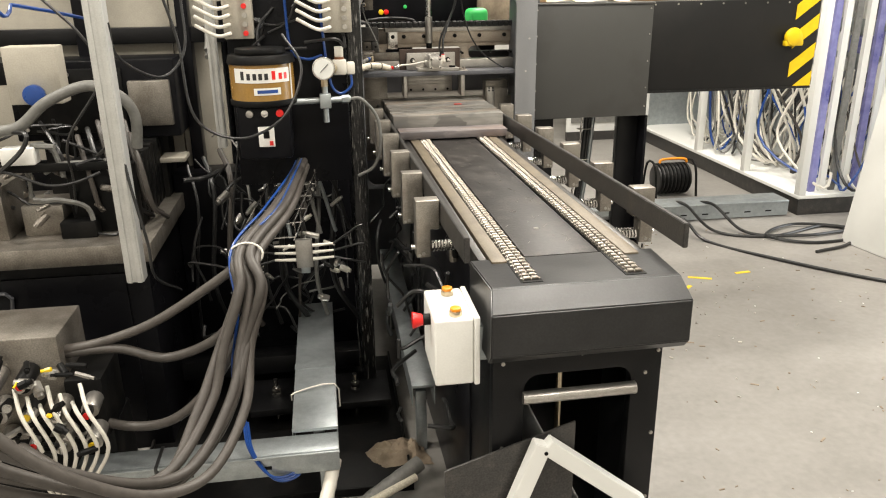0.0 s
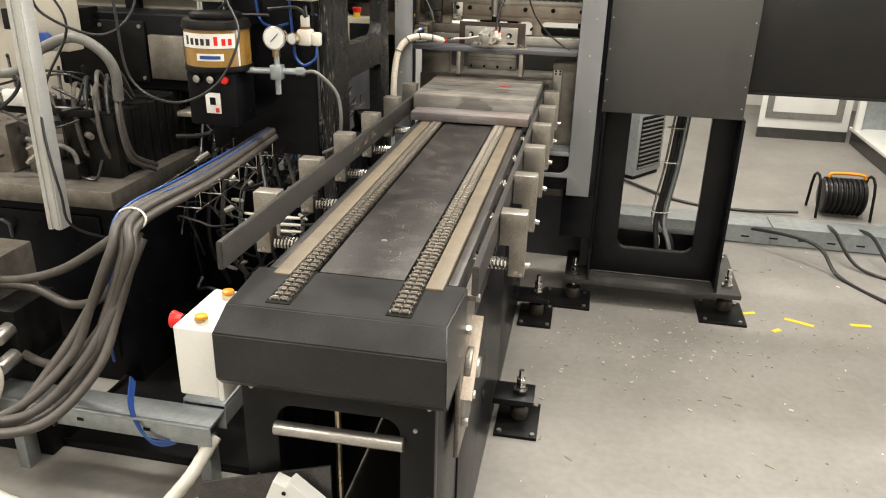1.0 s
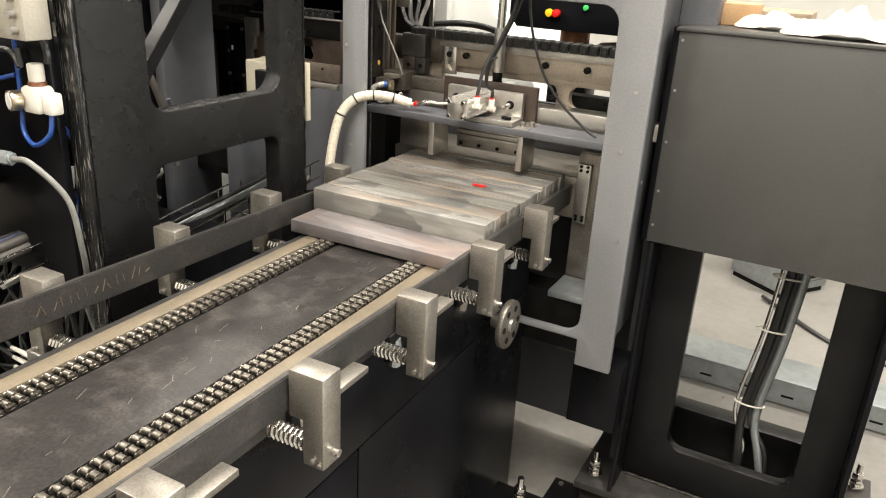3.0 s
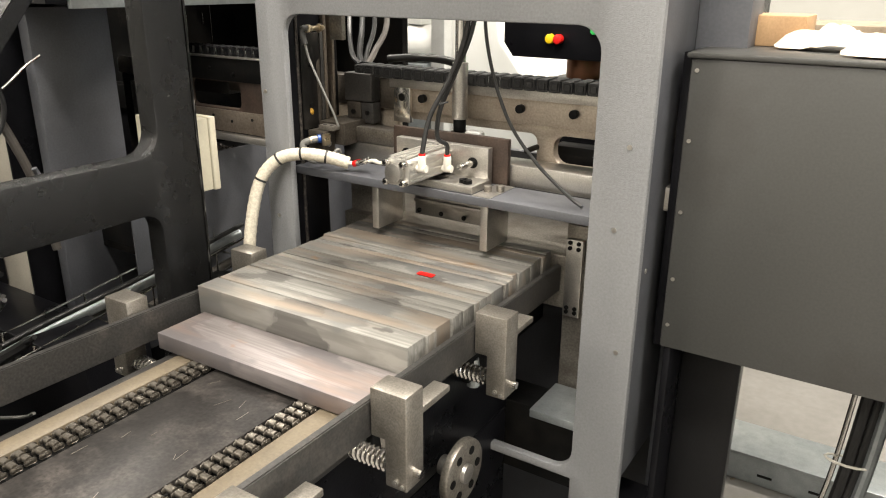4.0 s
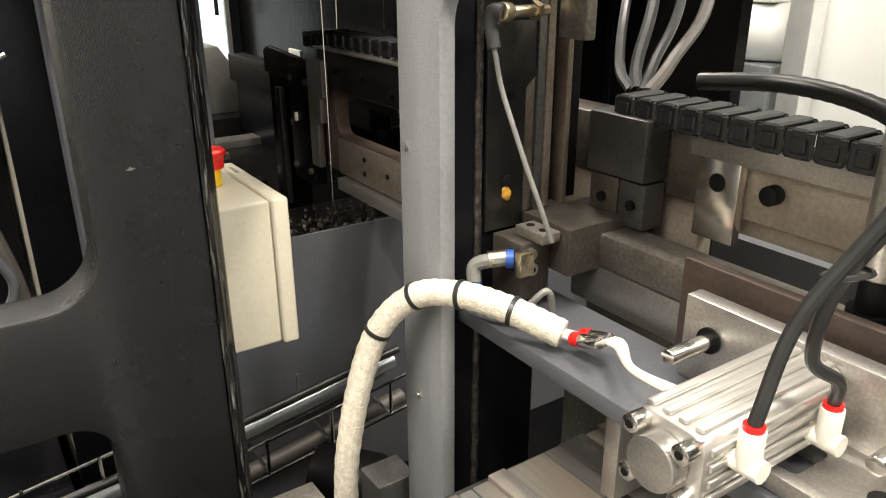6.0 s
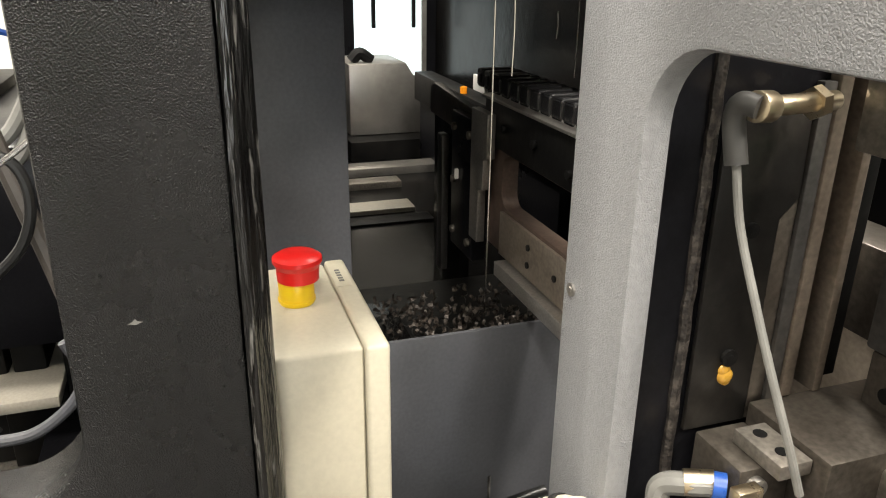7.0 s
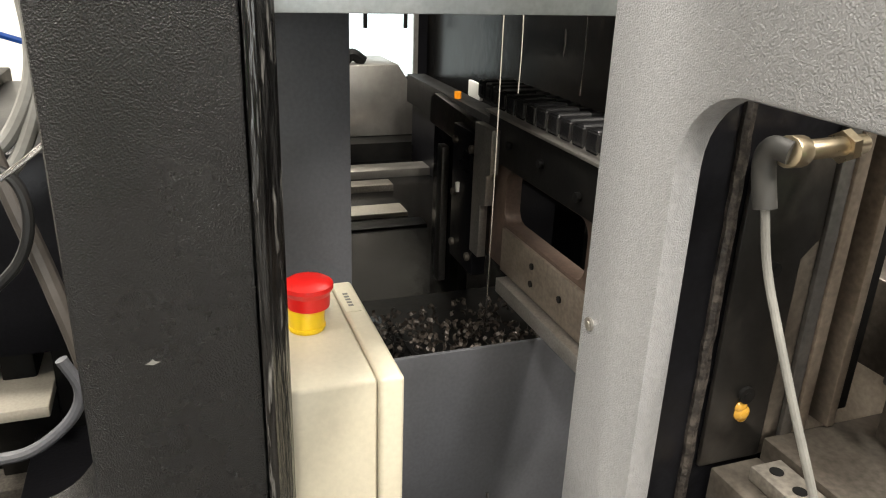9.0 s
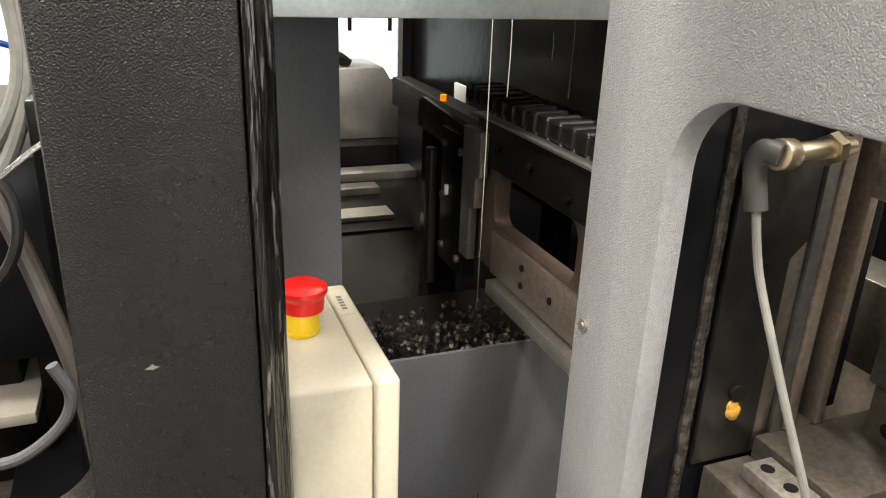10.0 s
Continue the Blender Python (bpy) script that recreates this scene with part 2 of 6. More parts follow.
    b.inputs["Roughness"].default_value = 0.48
    bp = N("ShaderNodeBump")
    bp.inputs["Strength"].default_value, bp.inputs["Distance"].default_value = 0.25, 0.001
    L(ramp(40, 0.2, 0.8), bp.inputs["Height"])
    L(bp.outputs[0], b.inputs["Normal"])
    return m


BARS = bar_steel("scaled_bar_steel", (0.27, 0.26, 0.238), (0.12, 0.113, 0.105), (0.25, 0.165, 0.10), 1.3)
BARLOW = bar_steel("pinkish_bar_steel", (0.285, 0.255, 0.25), (0.25, 0.21, 0.20), (0.30, 0.17, 0.10), 4.1)

# ---- mesh helpers ----
BASE = {}


def thing(name, base, label, category, group="", kind=""):
    ob = new(name)
    ob.empty_display_size = 0.05
    ob.location = base
    BASE[ob.name] = Vector(base)
    return tagged(ob, label, category, group, kind)


def finish(bm, smooth=35):
    bmesh.ops.recalc_face_normals(bm, faces=bm.faces)
    for e in bm.edges:
        if len(e.link_faces) == 2:
            e.smooth = e.calc_face_angle(0) < radians(smooth)
    for f in bm.faces:
        f.smooth = True


def part(name, bm, material, parent=None, label="", kind="", base=None):
    """One bmesh, in world metres, linked as one mesh object under a thing or a part."""
    finish(bm)
    off = BASE[parent.name] if parent else Vector(base or (0, 0, 0))
    bmesh.ops.translate(bm, verts=bm.verts, vec=-off)
    me = bpy.data.meshes.new(name)
    bm.to_mesh(me)
    bm.free()
    me.materials.append(material)
    ob = new(name, me)
    if parent:
        ob.parent = parent
    else:
        ob.location = off
    BASE[ob.name] = off
    if label or kind:
        tagged(ob, label, kind=kind)
    return ob


def solo(name, bm, material, label, category, group="", kind=""):
    """A thing that is one mesh."""
    co = [v.co for v in bm.verts]
    base = (sum(c.x for c in co) / len(co), sum(c.y for c in co) / len(co), min(c.z for c in co))
    return tagged(part(name, bm, material, base=base), label, category, group, kind)


def bx(x0, x1, y0, y1, z0, z1, bev=0.0, seg=2, bm=None):
    bm = bm or bmesh.new()
    r = bmesh.ops.create_cube(bm, size=1)
    bmesh.ops.transform(bm, verts=r["verts"], matrix=Matrix.Translation(((x0 + x1) / 2, (y0 + y1) / 2, (z0 + z1) / 2)) @ Matrix.Diagonal((abs(x1 - x0), abs(y1 - y0), abs(z1 - z0), 1)))
    if bev:
        es = list({e for v in r["verts"] for e in v.link_edges})
        bmesh.ops.bevel(bm, geom=es, offset=bev, segments=seg, affect="EDGES", profile=0.5)
    return bm


def cyl(p0, p1, r, n=20, r2=None, bev=0.0, bm=None):
    bm = bm or bmesh.new()
    a, b = Vector(p0), Vector(p1)
    d = b - a
    c = bmesh.ops.create_cone(bm, cap_ends=True, segments=n, radius1=r, radius2=r if r2 is None else r2, depth=d.length)
    bmesh.ops.transform(bm, verts=c["verts"], matrix=Matrix.Translation((a + b) / 2) @ d.to_track_quat("Z", "Y").to_matrix().to_4x4())
    if bev:
        es = [e for e in {e for v in c["verts"] for e in v.link_edges} if any(len(f.verts) > 4 for f in e.link_faces)]
        bmesh.ops.bevel(bm, geom=es, offset=bev, segments=2, affect="EDGES", profile=0.5)
    return bm


def bar(p0, p1, w, h, up=(0, 0, 1), bev=0.0, bm=None):
    """A box-section beam from p0 to p1."""
    bm = bm or bmesh.new()
    a, b = Vector(p0), Vector(p1)
    d = (b - a).normalized()
    s = d.cross(Vector(up)).normalized()
    u = s.cross(d)
    m = Matrix((s, d, u)).transposed().to_4x4()
    r = bmesh.ops.create_cube(bm, size=1)
    bmesh.ops.transform(bm, verts=r["verts"], matrix=Matrix.Translation((a + b) / 2) @ m @ Matrix.Diagonal((w, (b - a).length, h, 1)))
    if bev:
        bmesh.ops.bevel(bm, geom=list({e for v in r["verts"] for e in v.link_edges}), offset=bev, segments=2, affect="EDGES")
    return bm


def smooth_path(pts, n=8):
    P = [Vector(p) for p in pts]
    P = [P[0] * 2 - P[1]] + P + [P[-1] * 2 - P[-2]]
    out = []
    for i in range(1, len(P) - 2):
        for k in range(n):
            t = k / n
            a, b, c, d = P[i - 1:i + 3]
            out.append(0.5 * ((2 * b) + (c - a) * t + (2 * a - 5 * b + 4 * c - d) * t * t + (3 * b - 3 * c + d - a) * t ** 3))
    return out + [P[-2]]


def tube(pts, r, n=10, sm=8, bm=None, ribs=0):
    bm = bm or bmesh.new()
    C = smooth_path(pts, sm) if sm > 1 else [Vector(p) for p in pts]
    ref = Vector((0.31, 0.22, 0.93))
    rings = []
    for i, c in enumerate(C):
        d = (C[min(i + 1, len(C) - 1)] - C[max(i - 1, 0)]).normalized()
        s = d.cross(ref)
        if s.length < 0.05:
            s = d.cross(Vector((1, 0, 0)))
        s.normalize()
        u = s.cross(d)
        ref = u
        rr = r * (1.06 if ribs and i % 2 else 1.0)
        rings.append([bm.verts.new(c + (s * math.cos(a) + u * math.sin(a)) * rr) for a in (2 * math.pi * k / n for k in range(n))])
    for a, b in zip(rings, rings[1:]):
        for k in range(n):
            bm.faces.new((a[k], a[(k + 1) % n], b[(k + 1) % n], b[k]))
    bm.faces.new(rings[0][::-1])
    bm.faces.new(rings[-1])
    return bm


def rr(x0, x1, y0, y1, r, n=6):
    """Outline of a rectangle with rounded corners."""
    out = []
    for cx, cy, a0 in ((x1 - r, y1 - r, 0), (x0 + r, y1 - r, 90), (x0 + r, y0 + r, 180), (x1 - r, y0 + r, 270)):
        out += [(cx + r * math.cos(radians(a0 + 90 * k / n)), cy + r * math.sin(radians(a0 + 90 * k / n))) for k in range(n + 1)]
    return out


def sheet(outer, holes, axis, lo, hi, bev=0.0):
    """A plate cut from outlines in a plane, from lo to hi along axis (x: (y, z) outlines, y: (x, z), z: (x, y))."""
    bm = bmesh.new()

    def place(p, d):
        return {"x": (d, p[0], p[1]), "y": (p[0], d, p[1]), "z": (p[0], p[1], d)}[axis]
    edges = []
    for loop in (outer, *holes):
        vs = [bm.verts.new(place(p, lo)) for p in loop]
        edges += [bm.edges.new((a, b)) for a, b in zip(vs, vs[1:] + vs[:1])]
    fs = bmesh.ops.triangle_fill(bm, use_beauty=True, use_dissolve=True, edges=edges)["geom"]
    fs = [f for f in fs if isinstance(f, bmesh.types.BMFace)]
    ex = bmesh.ops.extrude_face_region(bm, geom=fs)["geom"]
    vec = Vector(place((0, 0), hi - lo))
    bmesh.ops.translate(bm, verts=[g for g in ex if isinstance(g, bmesh.types.BMVert)], vec=vec)
    bmesh.ops.recalc_face_normals(bm, faces=bm.faces)
    if bev:
        es = [e for e in bm.edges if len(e.link_faces) == 2 and e.calc_face_angle(0) > radians(60)]
        bmesh.ops.bevel(bm, geom=es, offset=bev, segments=2, affect="EDGES", profile=0.5)
    return bm


def turned(bm, m):
    bmesh.ops.transform(bm, verts=bm.verts, matrix=m)
    return bm


def screw(p, d, r=0.006, h=0.005, bm=None):
    """A socket-head screw: a short head with a recess ring."""
    bm = bm or bmesh.new()
    p, d = Vector(p), Vector(d).normalized()
    cyl(p, p + d * h, r, 12, bm=bm)
    return cyl(p + d * h, p + d * (h + 0.0006), r * 0.5, 6, bm=bm)


def anchor(parent, x, y, z0, z1):
    """A levelling bolt with nuts and washer."""
    bolt = part("levelling_bolt", cyl((x, y, z0), (x, y, z1), 0.010, 12), CHROME, parent, "bright steel levelling bolt")
    part("nut", cyl((x, y, z1 - 0.055), (x, y, z1 - 0.035), 0.019, 6, bev=0.002), CHROME, bolt)
    part("nut", cyl((x, y, z1 - 0.082), (x, y, z1 - 0.060), 0.020, 6, bev=0.002), CHROME, bolt)
    part("washer", cyl((x, y, z1 - 0.088), (x, y, z1 - 0.082), 0.027, 18), CHROME, bolt)


# ---- hall ----
solo("floor", bx(-7, 8, -5, 12, -0.2, 0), FLOOR, "worn grey concrete hall floor with stains and scratches", "floor", kind="structure")
solo("ceiling", bx(-7, 8, -5, 12, 5.2, 5.4), CEIL, "plain grey hall ceiling above the machines", "ceiling", kind="structure")
solo("wall_north", bx(-7, 8, 9.8, 10.0, 0, 5.2), WALL, "plain off-white painted hall wall", "wall", kind="structure")
solo("wall_south", bx(-7, 8, -4.2, -4.0, 0, 5.2), WALL, "plain off-white painted hall wall", "wall", kind="structure")
solo("wall_west", bx(-6.2, -6, -4, 9.8, 0, 5.2), WALL, "plain off-white painted hall wall", "wall", kind="structure")
solo("wall_east", sheet([(-4, 0), (9.8, 0), (9.8, 5.2), (-4, 5.2)], [[(2.4, 0.2), (4.6, 0.2), (4.6, 3.0), (2.4, 3.0)]], "x", 7.0, 7.2), WALL, "plain off-white painted hall wall with one added window opening", "wall", kind="structure")
# Added window, out of view: its glowing panes are there for reflections.
wd = thing("added_east_window", (7.05, 3.5, 0.2), "unseen glowing window added in the east wall to give sheen", "window", kind="structure")
part("window_frame", sheet([(2.4, 0.2), (4.6, 0.2), (4.6, 3.0), (2.4, 3.0)], [[(2.46, 0.26), (3.47, 0.26), (3.47, 2.94), (2.46, 2.94)], [(3.53, 0.26), (4.54, 0.26), (4.54, 2.94), (3.53, 2.94)]], "x", 7.06, 7.12), HOODW, wd)
for y in (2.46, 3.53):
    part("pane", bx(7.085, 7.095, y, y + 1.01, 0.26, 2.94), WINDOW, wd)
for lx, ly, power in LAMPS:
    c = thing("ceiling_light", (lx, ly, 4.8), "long white hall light hanging under the ceiling", "ceiling light", "hall lights")
    part("frame", bx(lx - 0.74, lx + 0.74, ly - 0.21, ly + 0.21, 4.80, 4.88, 0.01), ALU, c)
    part("diffuser", bx(lx - 0.70, lx + 0.70, ly - 0.17, ly + 0.17, 4.785, 4.80), LAMP, c, "glowing white diffuser")
    for s in (-0.6, 0.6):
        part("rod", cyl((lx + s, ly, 4.88), (lx + s, ly, 5.2), 0.008, 8), GALV, c)

# ---- conveyor: built along y from its own origin, then turned into place ----
CONV = pose(0.558, 1.6, 0, 0, 0, 0.88)
conv = thing("chain_conveyor", (0, 0, 0), "long black steel conveyor with two oiled roller chains", "conveyor")
cap = bmesh.new()
prof = [(0.185, 1.045), (-0.008, 1.045), (-0.062, 1.0), (-0.062, 0.892), (-0.040, 0.868), (0.185, 0.868)]
for u in (-0.246, 0.246):
    k = 1 if u > 0 else -1
    vs = [cap.verts.new((u - (0.012 * k if i in (1,) else 0), v, z)) for i, (v, z) in enumerate(prof)]
    cap.faces.new(vs)
cap.verts.ensure_lookup_table()
for i in range(6):
    cap.faces.new([cap.verts[j] for j in (i, (i + 1) % 6, 6 + (i + 1) % 6, 6 + i)])
bmesh.ops.recalc_face_normals(cap, faces=cap.faces)
bmesh.ops.bevel(cap, geom=[e for e in cap.edges], offset=0.003, segments=2, affect="EDGES")
part("end_cover", cap, CAPGREY, conv, "black bevelled end cover")
for u in (-0.13, 0.13):
    part("chain_slot", bx(u - 0.027, u + 0.027, 0.012, 0.185, 1.0445, 1.0465), SOOT, conv)
part("slide_plate", bx(-0.1, 0.1, 0.188, 2.5, 1.025, 1.045, 0.002), TABLE, conv, "scuffed dark slide plate")
part("bed", bx(-0.21, 0.21, 0.19, 2.5, 0.93, 1.024), SOOT, conv)
for s in (-1, 1):
    part("wear_strip", bx(s * 0.156, s * 0.196, 0.15, 2.45, 1.0, 1.05, 0.003), TAN, conv, "tan plastic wear strip")
    part("chain_guide", bx(s * 0.103, s * 0.155, 0.19, 2.45, 1.0, 1.026), SOOT, conv)
part("mark", screw((-0.005, 0.408, 1.044), (0, 0, 1), 0.008, 0.002), STEEL, conv)
# roller chains
link = bmesh.new()
for o in (-0.021, -0.0015, 0.0185):
    bx(o, o + 0.003, -0.0095, 0.0095, -0.006, 0.0035, 0.0025, 1, link)
for o in (-0.017, 0.003):
    cyl((o, 0, 0.0005), (o + 0.0145, 0.0, 0.0005), 0.0062, 10, bm=link)
cyl((-0.0245, 0, 0), (0.0245, 0, 0), 0.0026, 6, bm=link)
finish(link, 50)
link_mesh = bpy.data.meshes.new("chain_link")
link.to_mesh(link_mesh)
link.free()
link_mesh.materials.append(CHAIN)
for u in (-0.13, 0.13):
    strand = part("chain", bx(u - 0.022, u + 0.022, 0.03, 2.4, 1.03, 1.039), SOOT, conv, "oiled double roller chain")
    for i in range(82):
        o = new("chain_link", link_mesh)
        o.parent = strand
        o.location = (u, 0.032 + i * 0.0222, 1.0475)
        if i % 2:
            o.scale = (0.9, 1.0, 1.0)
rsx = random.Random(41)
scuffs = bmesh.new()
for i in range(46):
    u, v, a, L0 = rsx.uniform(-0.085, 0.085), rsx.uniform(0.25, 1.7), rsx.gauss(90, 22), rsx.uniform(0.006, 0.035)
    r0 = bmesh.ops.create_cube(scuffs, size=1)
    bmesh.ops.transform(scuffs, verts=r0["verts"], matrix=pose(u, v, 1.0452, 0, 0, a) @ Matrix.Diagonal((L0, 0.0009, 0.0005, 1)))
part("scuff_marks", scuffs, DULL, conv, "fine bright scratches on the slide plate", kind="stuff")
# front leg frame
part("front_frame", sheet([(-0.225, 0.0), (0.213, 0.0), (0.213, 0.867), (-0.225, 0.867)], [rr(-0.145, 0.135, 0.05, 0.80, 0.04)], "y", 0.005, 0.04, 0.003), BLACK, conv, "black front plate with a large rounded cut-out")
for s in (-1, 1):
    part("leg_plate", bx(s * 0.186, s * 0.2125, 0.0405, 0.32, 0.0, 0.867, 0.003), BLACK, conv)
    part("skirt", bx(s * 0.205, s * 0.217, 0.325, 1.352, 0.015, 0.778, 0.002), BLACKP, conv, "black sheet-metal skirt")
    part("skirt", bx(s * 0.205, s * 0.217, 1.357, 2.30, 0.015, 0.778, 0.002), BLACKP, conv, "black sheet-metal skirt")
    part("upper_skirt", bx(s * 0.205, s * 0.218, 0.325, 2.30, 0.783, 0.985, 0.002), BLACKP, conv, "black upper side sheet")
    part("side_beam", bx(s * 0.20, s * 0.222, 0.19, 2.5, 0.985, 1.043, 0.002), GUIDE, conv)
    part("guide_rail", bar((s * 0.277, 0.063, 1.1165), (s * 0.277, 2.42, 1.0775), 0.014, 0.064, bev=0.002), GUIDE, conv, "dark scuffed flat steel guide rail")
part("roller_shaft", cyl((-0.15, 0.0, 0.742), (0.145, 0.0, 0.742), 0.0165, 24, bev=0.002), STEEL, conv, "bare steel cross shaft")
part("tie_rod", cyl((-0.03, 0.08, 0.1), (-0.03, 0.08, 0.85), 0.008, 10), BRASS, conv)
for x, z in ((-0.2, 0.84), (0.0, 0.85), (0.2, 0.84), (0.2, 0.6), (0.2, 0.4), (0.17, 0.78), (-0.2, 0.6)):
    part("screw", screw((x, 0.005, z), (0, -1, 0), 0.005, 0.004), STEEL, conv)
part("rear_leg", bx(-0.2, 0.2, 1.95, 2.05, 0.03, 0.93, 0.003), BLACK, conv)
# drive plates with sprockets on the aisle side
drive = part("drive_plate", bx(0.228, 0.24, 0.16, 0.36, 0.60, 0.985, 0.003), DULL, conv, "bare steel drive plate")
part("sprocket", cyl((0.24, 0.26, 0.80), (0.256, 0.26, 0.80), 0.052, 24, bev=0.002), DULL, drive)
part("sprocket_hub", cyl((0.256, 0.26, 0.80), (0.272, 0.26, 0.80), 0.026, 18, bev=0.002), STEEL, drive)
part("strap", bar((0.252, 0.17, 0.76), (0.252, 0.33, 0.90), 0.012, 0.03, (1, 0, 0)), BEAM, drive)
for v, z in ((0.2, 0.68), (0.32, 0.68), (0.2, 0.93), (0.33, 0.95), (0.33, 0.74)):
    part("hex_bolt", cyl((0.24, v, z), (0.256, v, z), 0.012, 6, bev=0.001), STEEL, drive)
part("side_bar", bx(0.232, 0.262, 0.21, 0.34, 1.0, 1.012), DULL, conv)
# guide rail clamps on both sides
for s in (-1, 1):
    for i in range(6):
        v = 0.43 + 0.322 * i
        prof = [(0.286, 1.146), (0.352, 1.146), (0.352, 0.98), (0.312, 0.98), (0.312, 1.062), (0.286, 1.062)]
        cl = part("rail_clamp", sheet([(s * a, b) for a, b in prof], [], "y", v - 0.024, v + 0.024, 0.0025), CLAMP, conv, "ground steel hook-shaped rail clamp")
        part("clamp_screw", screw((s * 0.332, v - 0.024, 0.992), (0, -1, 0), 0.005, 0.003), STEEL, cl)
        part("clamp_screw", screw((s * 0.344, v - 0.024, 0.988), (0, -1, 0), 0.004, 0.003), STEEL, cl)
        rod = cyl((s * 0.205, v, 1.005), (s * 0.365, v, 1.005), 0.0075, 14)
        part("clamp_rod", rod, CHROME, cl)
        spring = [(s * (0.226 + 0.084 * k / 72), v + 0.0135 * math.cos(k * math.pi / 4), 1.005 + 0.0135 * math.sin(k * math.pi / 4)) for k in range(73)]
        part("spring", tube(spring, 0.0042, 6, 1), CHROME, cl, "bright coil spring")
        part("lock_plate", bx(s * 0.300, s * 0.332, v + 0.026, v + 0.135, 1.075, 1.087, 0.002), CLAMP, conv)
        part("slot_tab", tube([(s * 0.226, v + 0.075, 0.99), (s * 0.228, v + 0.08, 0.955), (s * 0.226, v + 0.08, 0.925)], 0.014, 10, 4), GALV if i % 2 else DULL, conv)
        part("slot_block", bx(s * 0.218, s * 0.236, v + 0.045, v + 0.105, 0.945, 1.01, 0.004), SOOT, conv)
# levelling feet
for v in (1.22, 2.13):
    part("foot_lug", bx(0.219, 0.375, v - 0.065, v + 0.065, 0.098, 0.124, 0.003), BLACK, conv)
    part("foot_pad", bx(0.235, 0.40, v - 0.135, v + 0.10, 0.0, 0.014, 0.002), SOOT, conv)
    part("foot_collar", cyl((0.32, v, 0.014), (0.32, v, 0.072), 0.036, 20, bev=0.004), WAY, conv, "greasy round foot collar")
    anchor(conv, 0.32, v, 0.012, 0.222)
    for du, dv in ((0.255, -0.115), (0.382, -0.118), (0.382, 0.08)):
        part("anchor_screw", screw((du, v + dv, 0.014), (0, 0, 1), 0.009, 0.007), STEEL, conv)
conv.matrix_basis = CONV

# hand wheel beside the conveyor
w = thing("hand_wheel", (0.80, 3.576, 0.755), "worn steel hand wheel with drilled disc on the conveyor side", "hand wheel")
part("disc", cyl((0.806, 3.576, 0.825), (0.824, 3.576, 0.825), 0.068, 36, bev=0.004), DULL, w)
part("hub", cyl((0.77, 3.576, 0.825), (0.832, 3.576, 0.825), 0.02, 20, bev=0.002), STEEL, w)
for a in range(6):
    dy, dz = 0.045 * math.cos(a * math.pi / 3), 0.045 * math.sin(a * math.pi / 3)
    part("hole", cyl((0.824, 3.576 + dy, 0.825 + dz), (0.8255, 3.576 + dy, 0.825 + dz), 0.009, 14), SOOT, w)

# ---- steel bars waiting on the conveyor ----
rng = random.Random(5)


def steel_bar(u0, u1, v0, v1, z0, z1, material, label):
    o = solo("steel_bar", turned(bx(u0, u1, v0, v1, z0, z1, 0.0016), CONV), material, label, "steel bar", "steel bars on the conveyor")
    return o


steel_bar(-0.243, 0.246, 1.722, 1.838, 1.053, 1.086, BARLOW, "flat pinkish-grey steel bar lying beside the bar stack")
v = 1.840
while v < 2.40:
    th = rng.choice((0.018, 0.024, 0.032, 0.040, 0.055))
    e = rng.uniform(-0.004, 0.004)
    top = 1.139 + (0 if v < 1.85 else rng.uniform(-0.003, 0.001))
    steel_bar(-0.257 + e * 0.7, 0.257 + e, v, v + th - 0.0012, 1.053, top, BARS, "grey flat steel bar with mill scale standing on edge")
    v += th
rk = random.Random(6)
chalk = bmesh.new()
for i in range(15):
    w0, zc = 1.02 + i * 0.018, 1.099
    bar((-0.2692, w0, zc - 0.012 + 0.006 * rk.random()), (-0.2692, w0 + rk.uniform(-0.008, 0.012), zc + rk.uniform(-0.002, 0.016)), 0.0012, 0.0014, (1, 0, 0), bm=chalk)
solo("chalk_scrawl", turned(chalk, CONV), TAN, "illegible tan chalk scrawl on the guide rail", "chalk marks")
solo("red_mark", turned(bx(0.078, 0.116, 2.132, 2.147, 1.1385, 1.1403), CONV), RED, "small red paint mark on the stacked steel bars", "paint mark")

# ---- gantry ----
g = thing("gantry", (0.56, 3.86, 0.6), "grey textured welded gantry frame with a large rounded opening", "machine frame")
part("front_plate", sheet([(0.082, 0.615), (0.082, 2.3), (1.045, 2.3), (1.045, 0.615), (0.937, 0.615), (0.937, 0.7), (0.165, 0.7), (0.165, 0.615)],
                          [rr(0.165, 0.937, 0.72, 1.648, 0.048, 8)], "y", 3.83, 3.8505, 0.004), GREY, g, "grey textured plate with a rounded opening")
part("left_jamb", bx(0.095, 0.148, 3.8515, 3.985, 0.7, 2.3, 0.003), BLACKP, g, "dark inner jamb plate")
part("right_jamb", bx(0.965, 1.03, 3.8515, 4.10, 0.7, 2.3, 0.003), GREYP, g)
rw = random.Random(12)
part("weld_bead", tube([(0.1485, 3.891 + 0.0008 * rw.uniform(-1, 1), 0.75 + 0.012 * i) for i in range(76)], 0.0048, 8, 2), WELD, g, "rough weld bead")
for x, z in ((1.006, 1.44), (1.015, 1.03), (0.99, 1.28), (0.097, 1.468), (0.115, 1.16), (0.14, 1.3)):
    part("screw", screw((x, 3.83, z), (0, -1, 0), 0.005, 0.002), STEEL, g)
for x in (0.075, 1.05):
    part("edge_screw", screw((x, 3.86, 1.2), (-1, 0, 0), 0.005, 0.002), STEEL, g)
solo("gantry_foot_block", bx(0.92, 1.074, 3.88, 4.03, 0.385, 0.606, 0.004), BLACKP, "black steel block under the gantry column", "steel block")
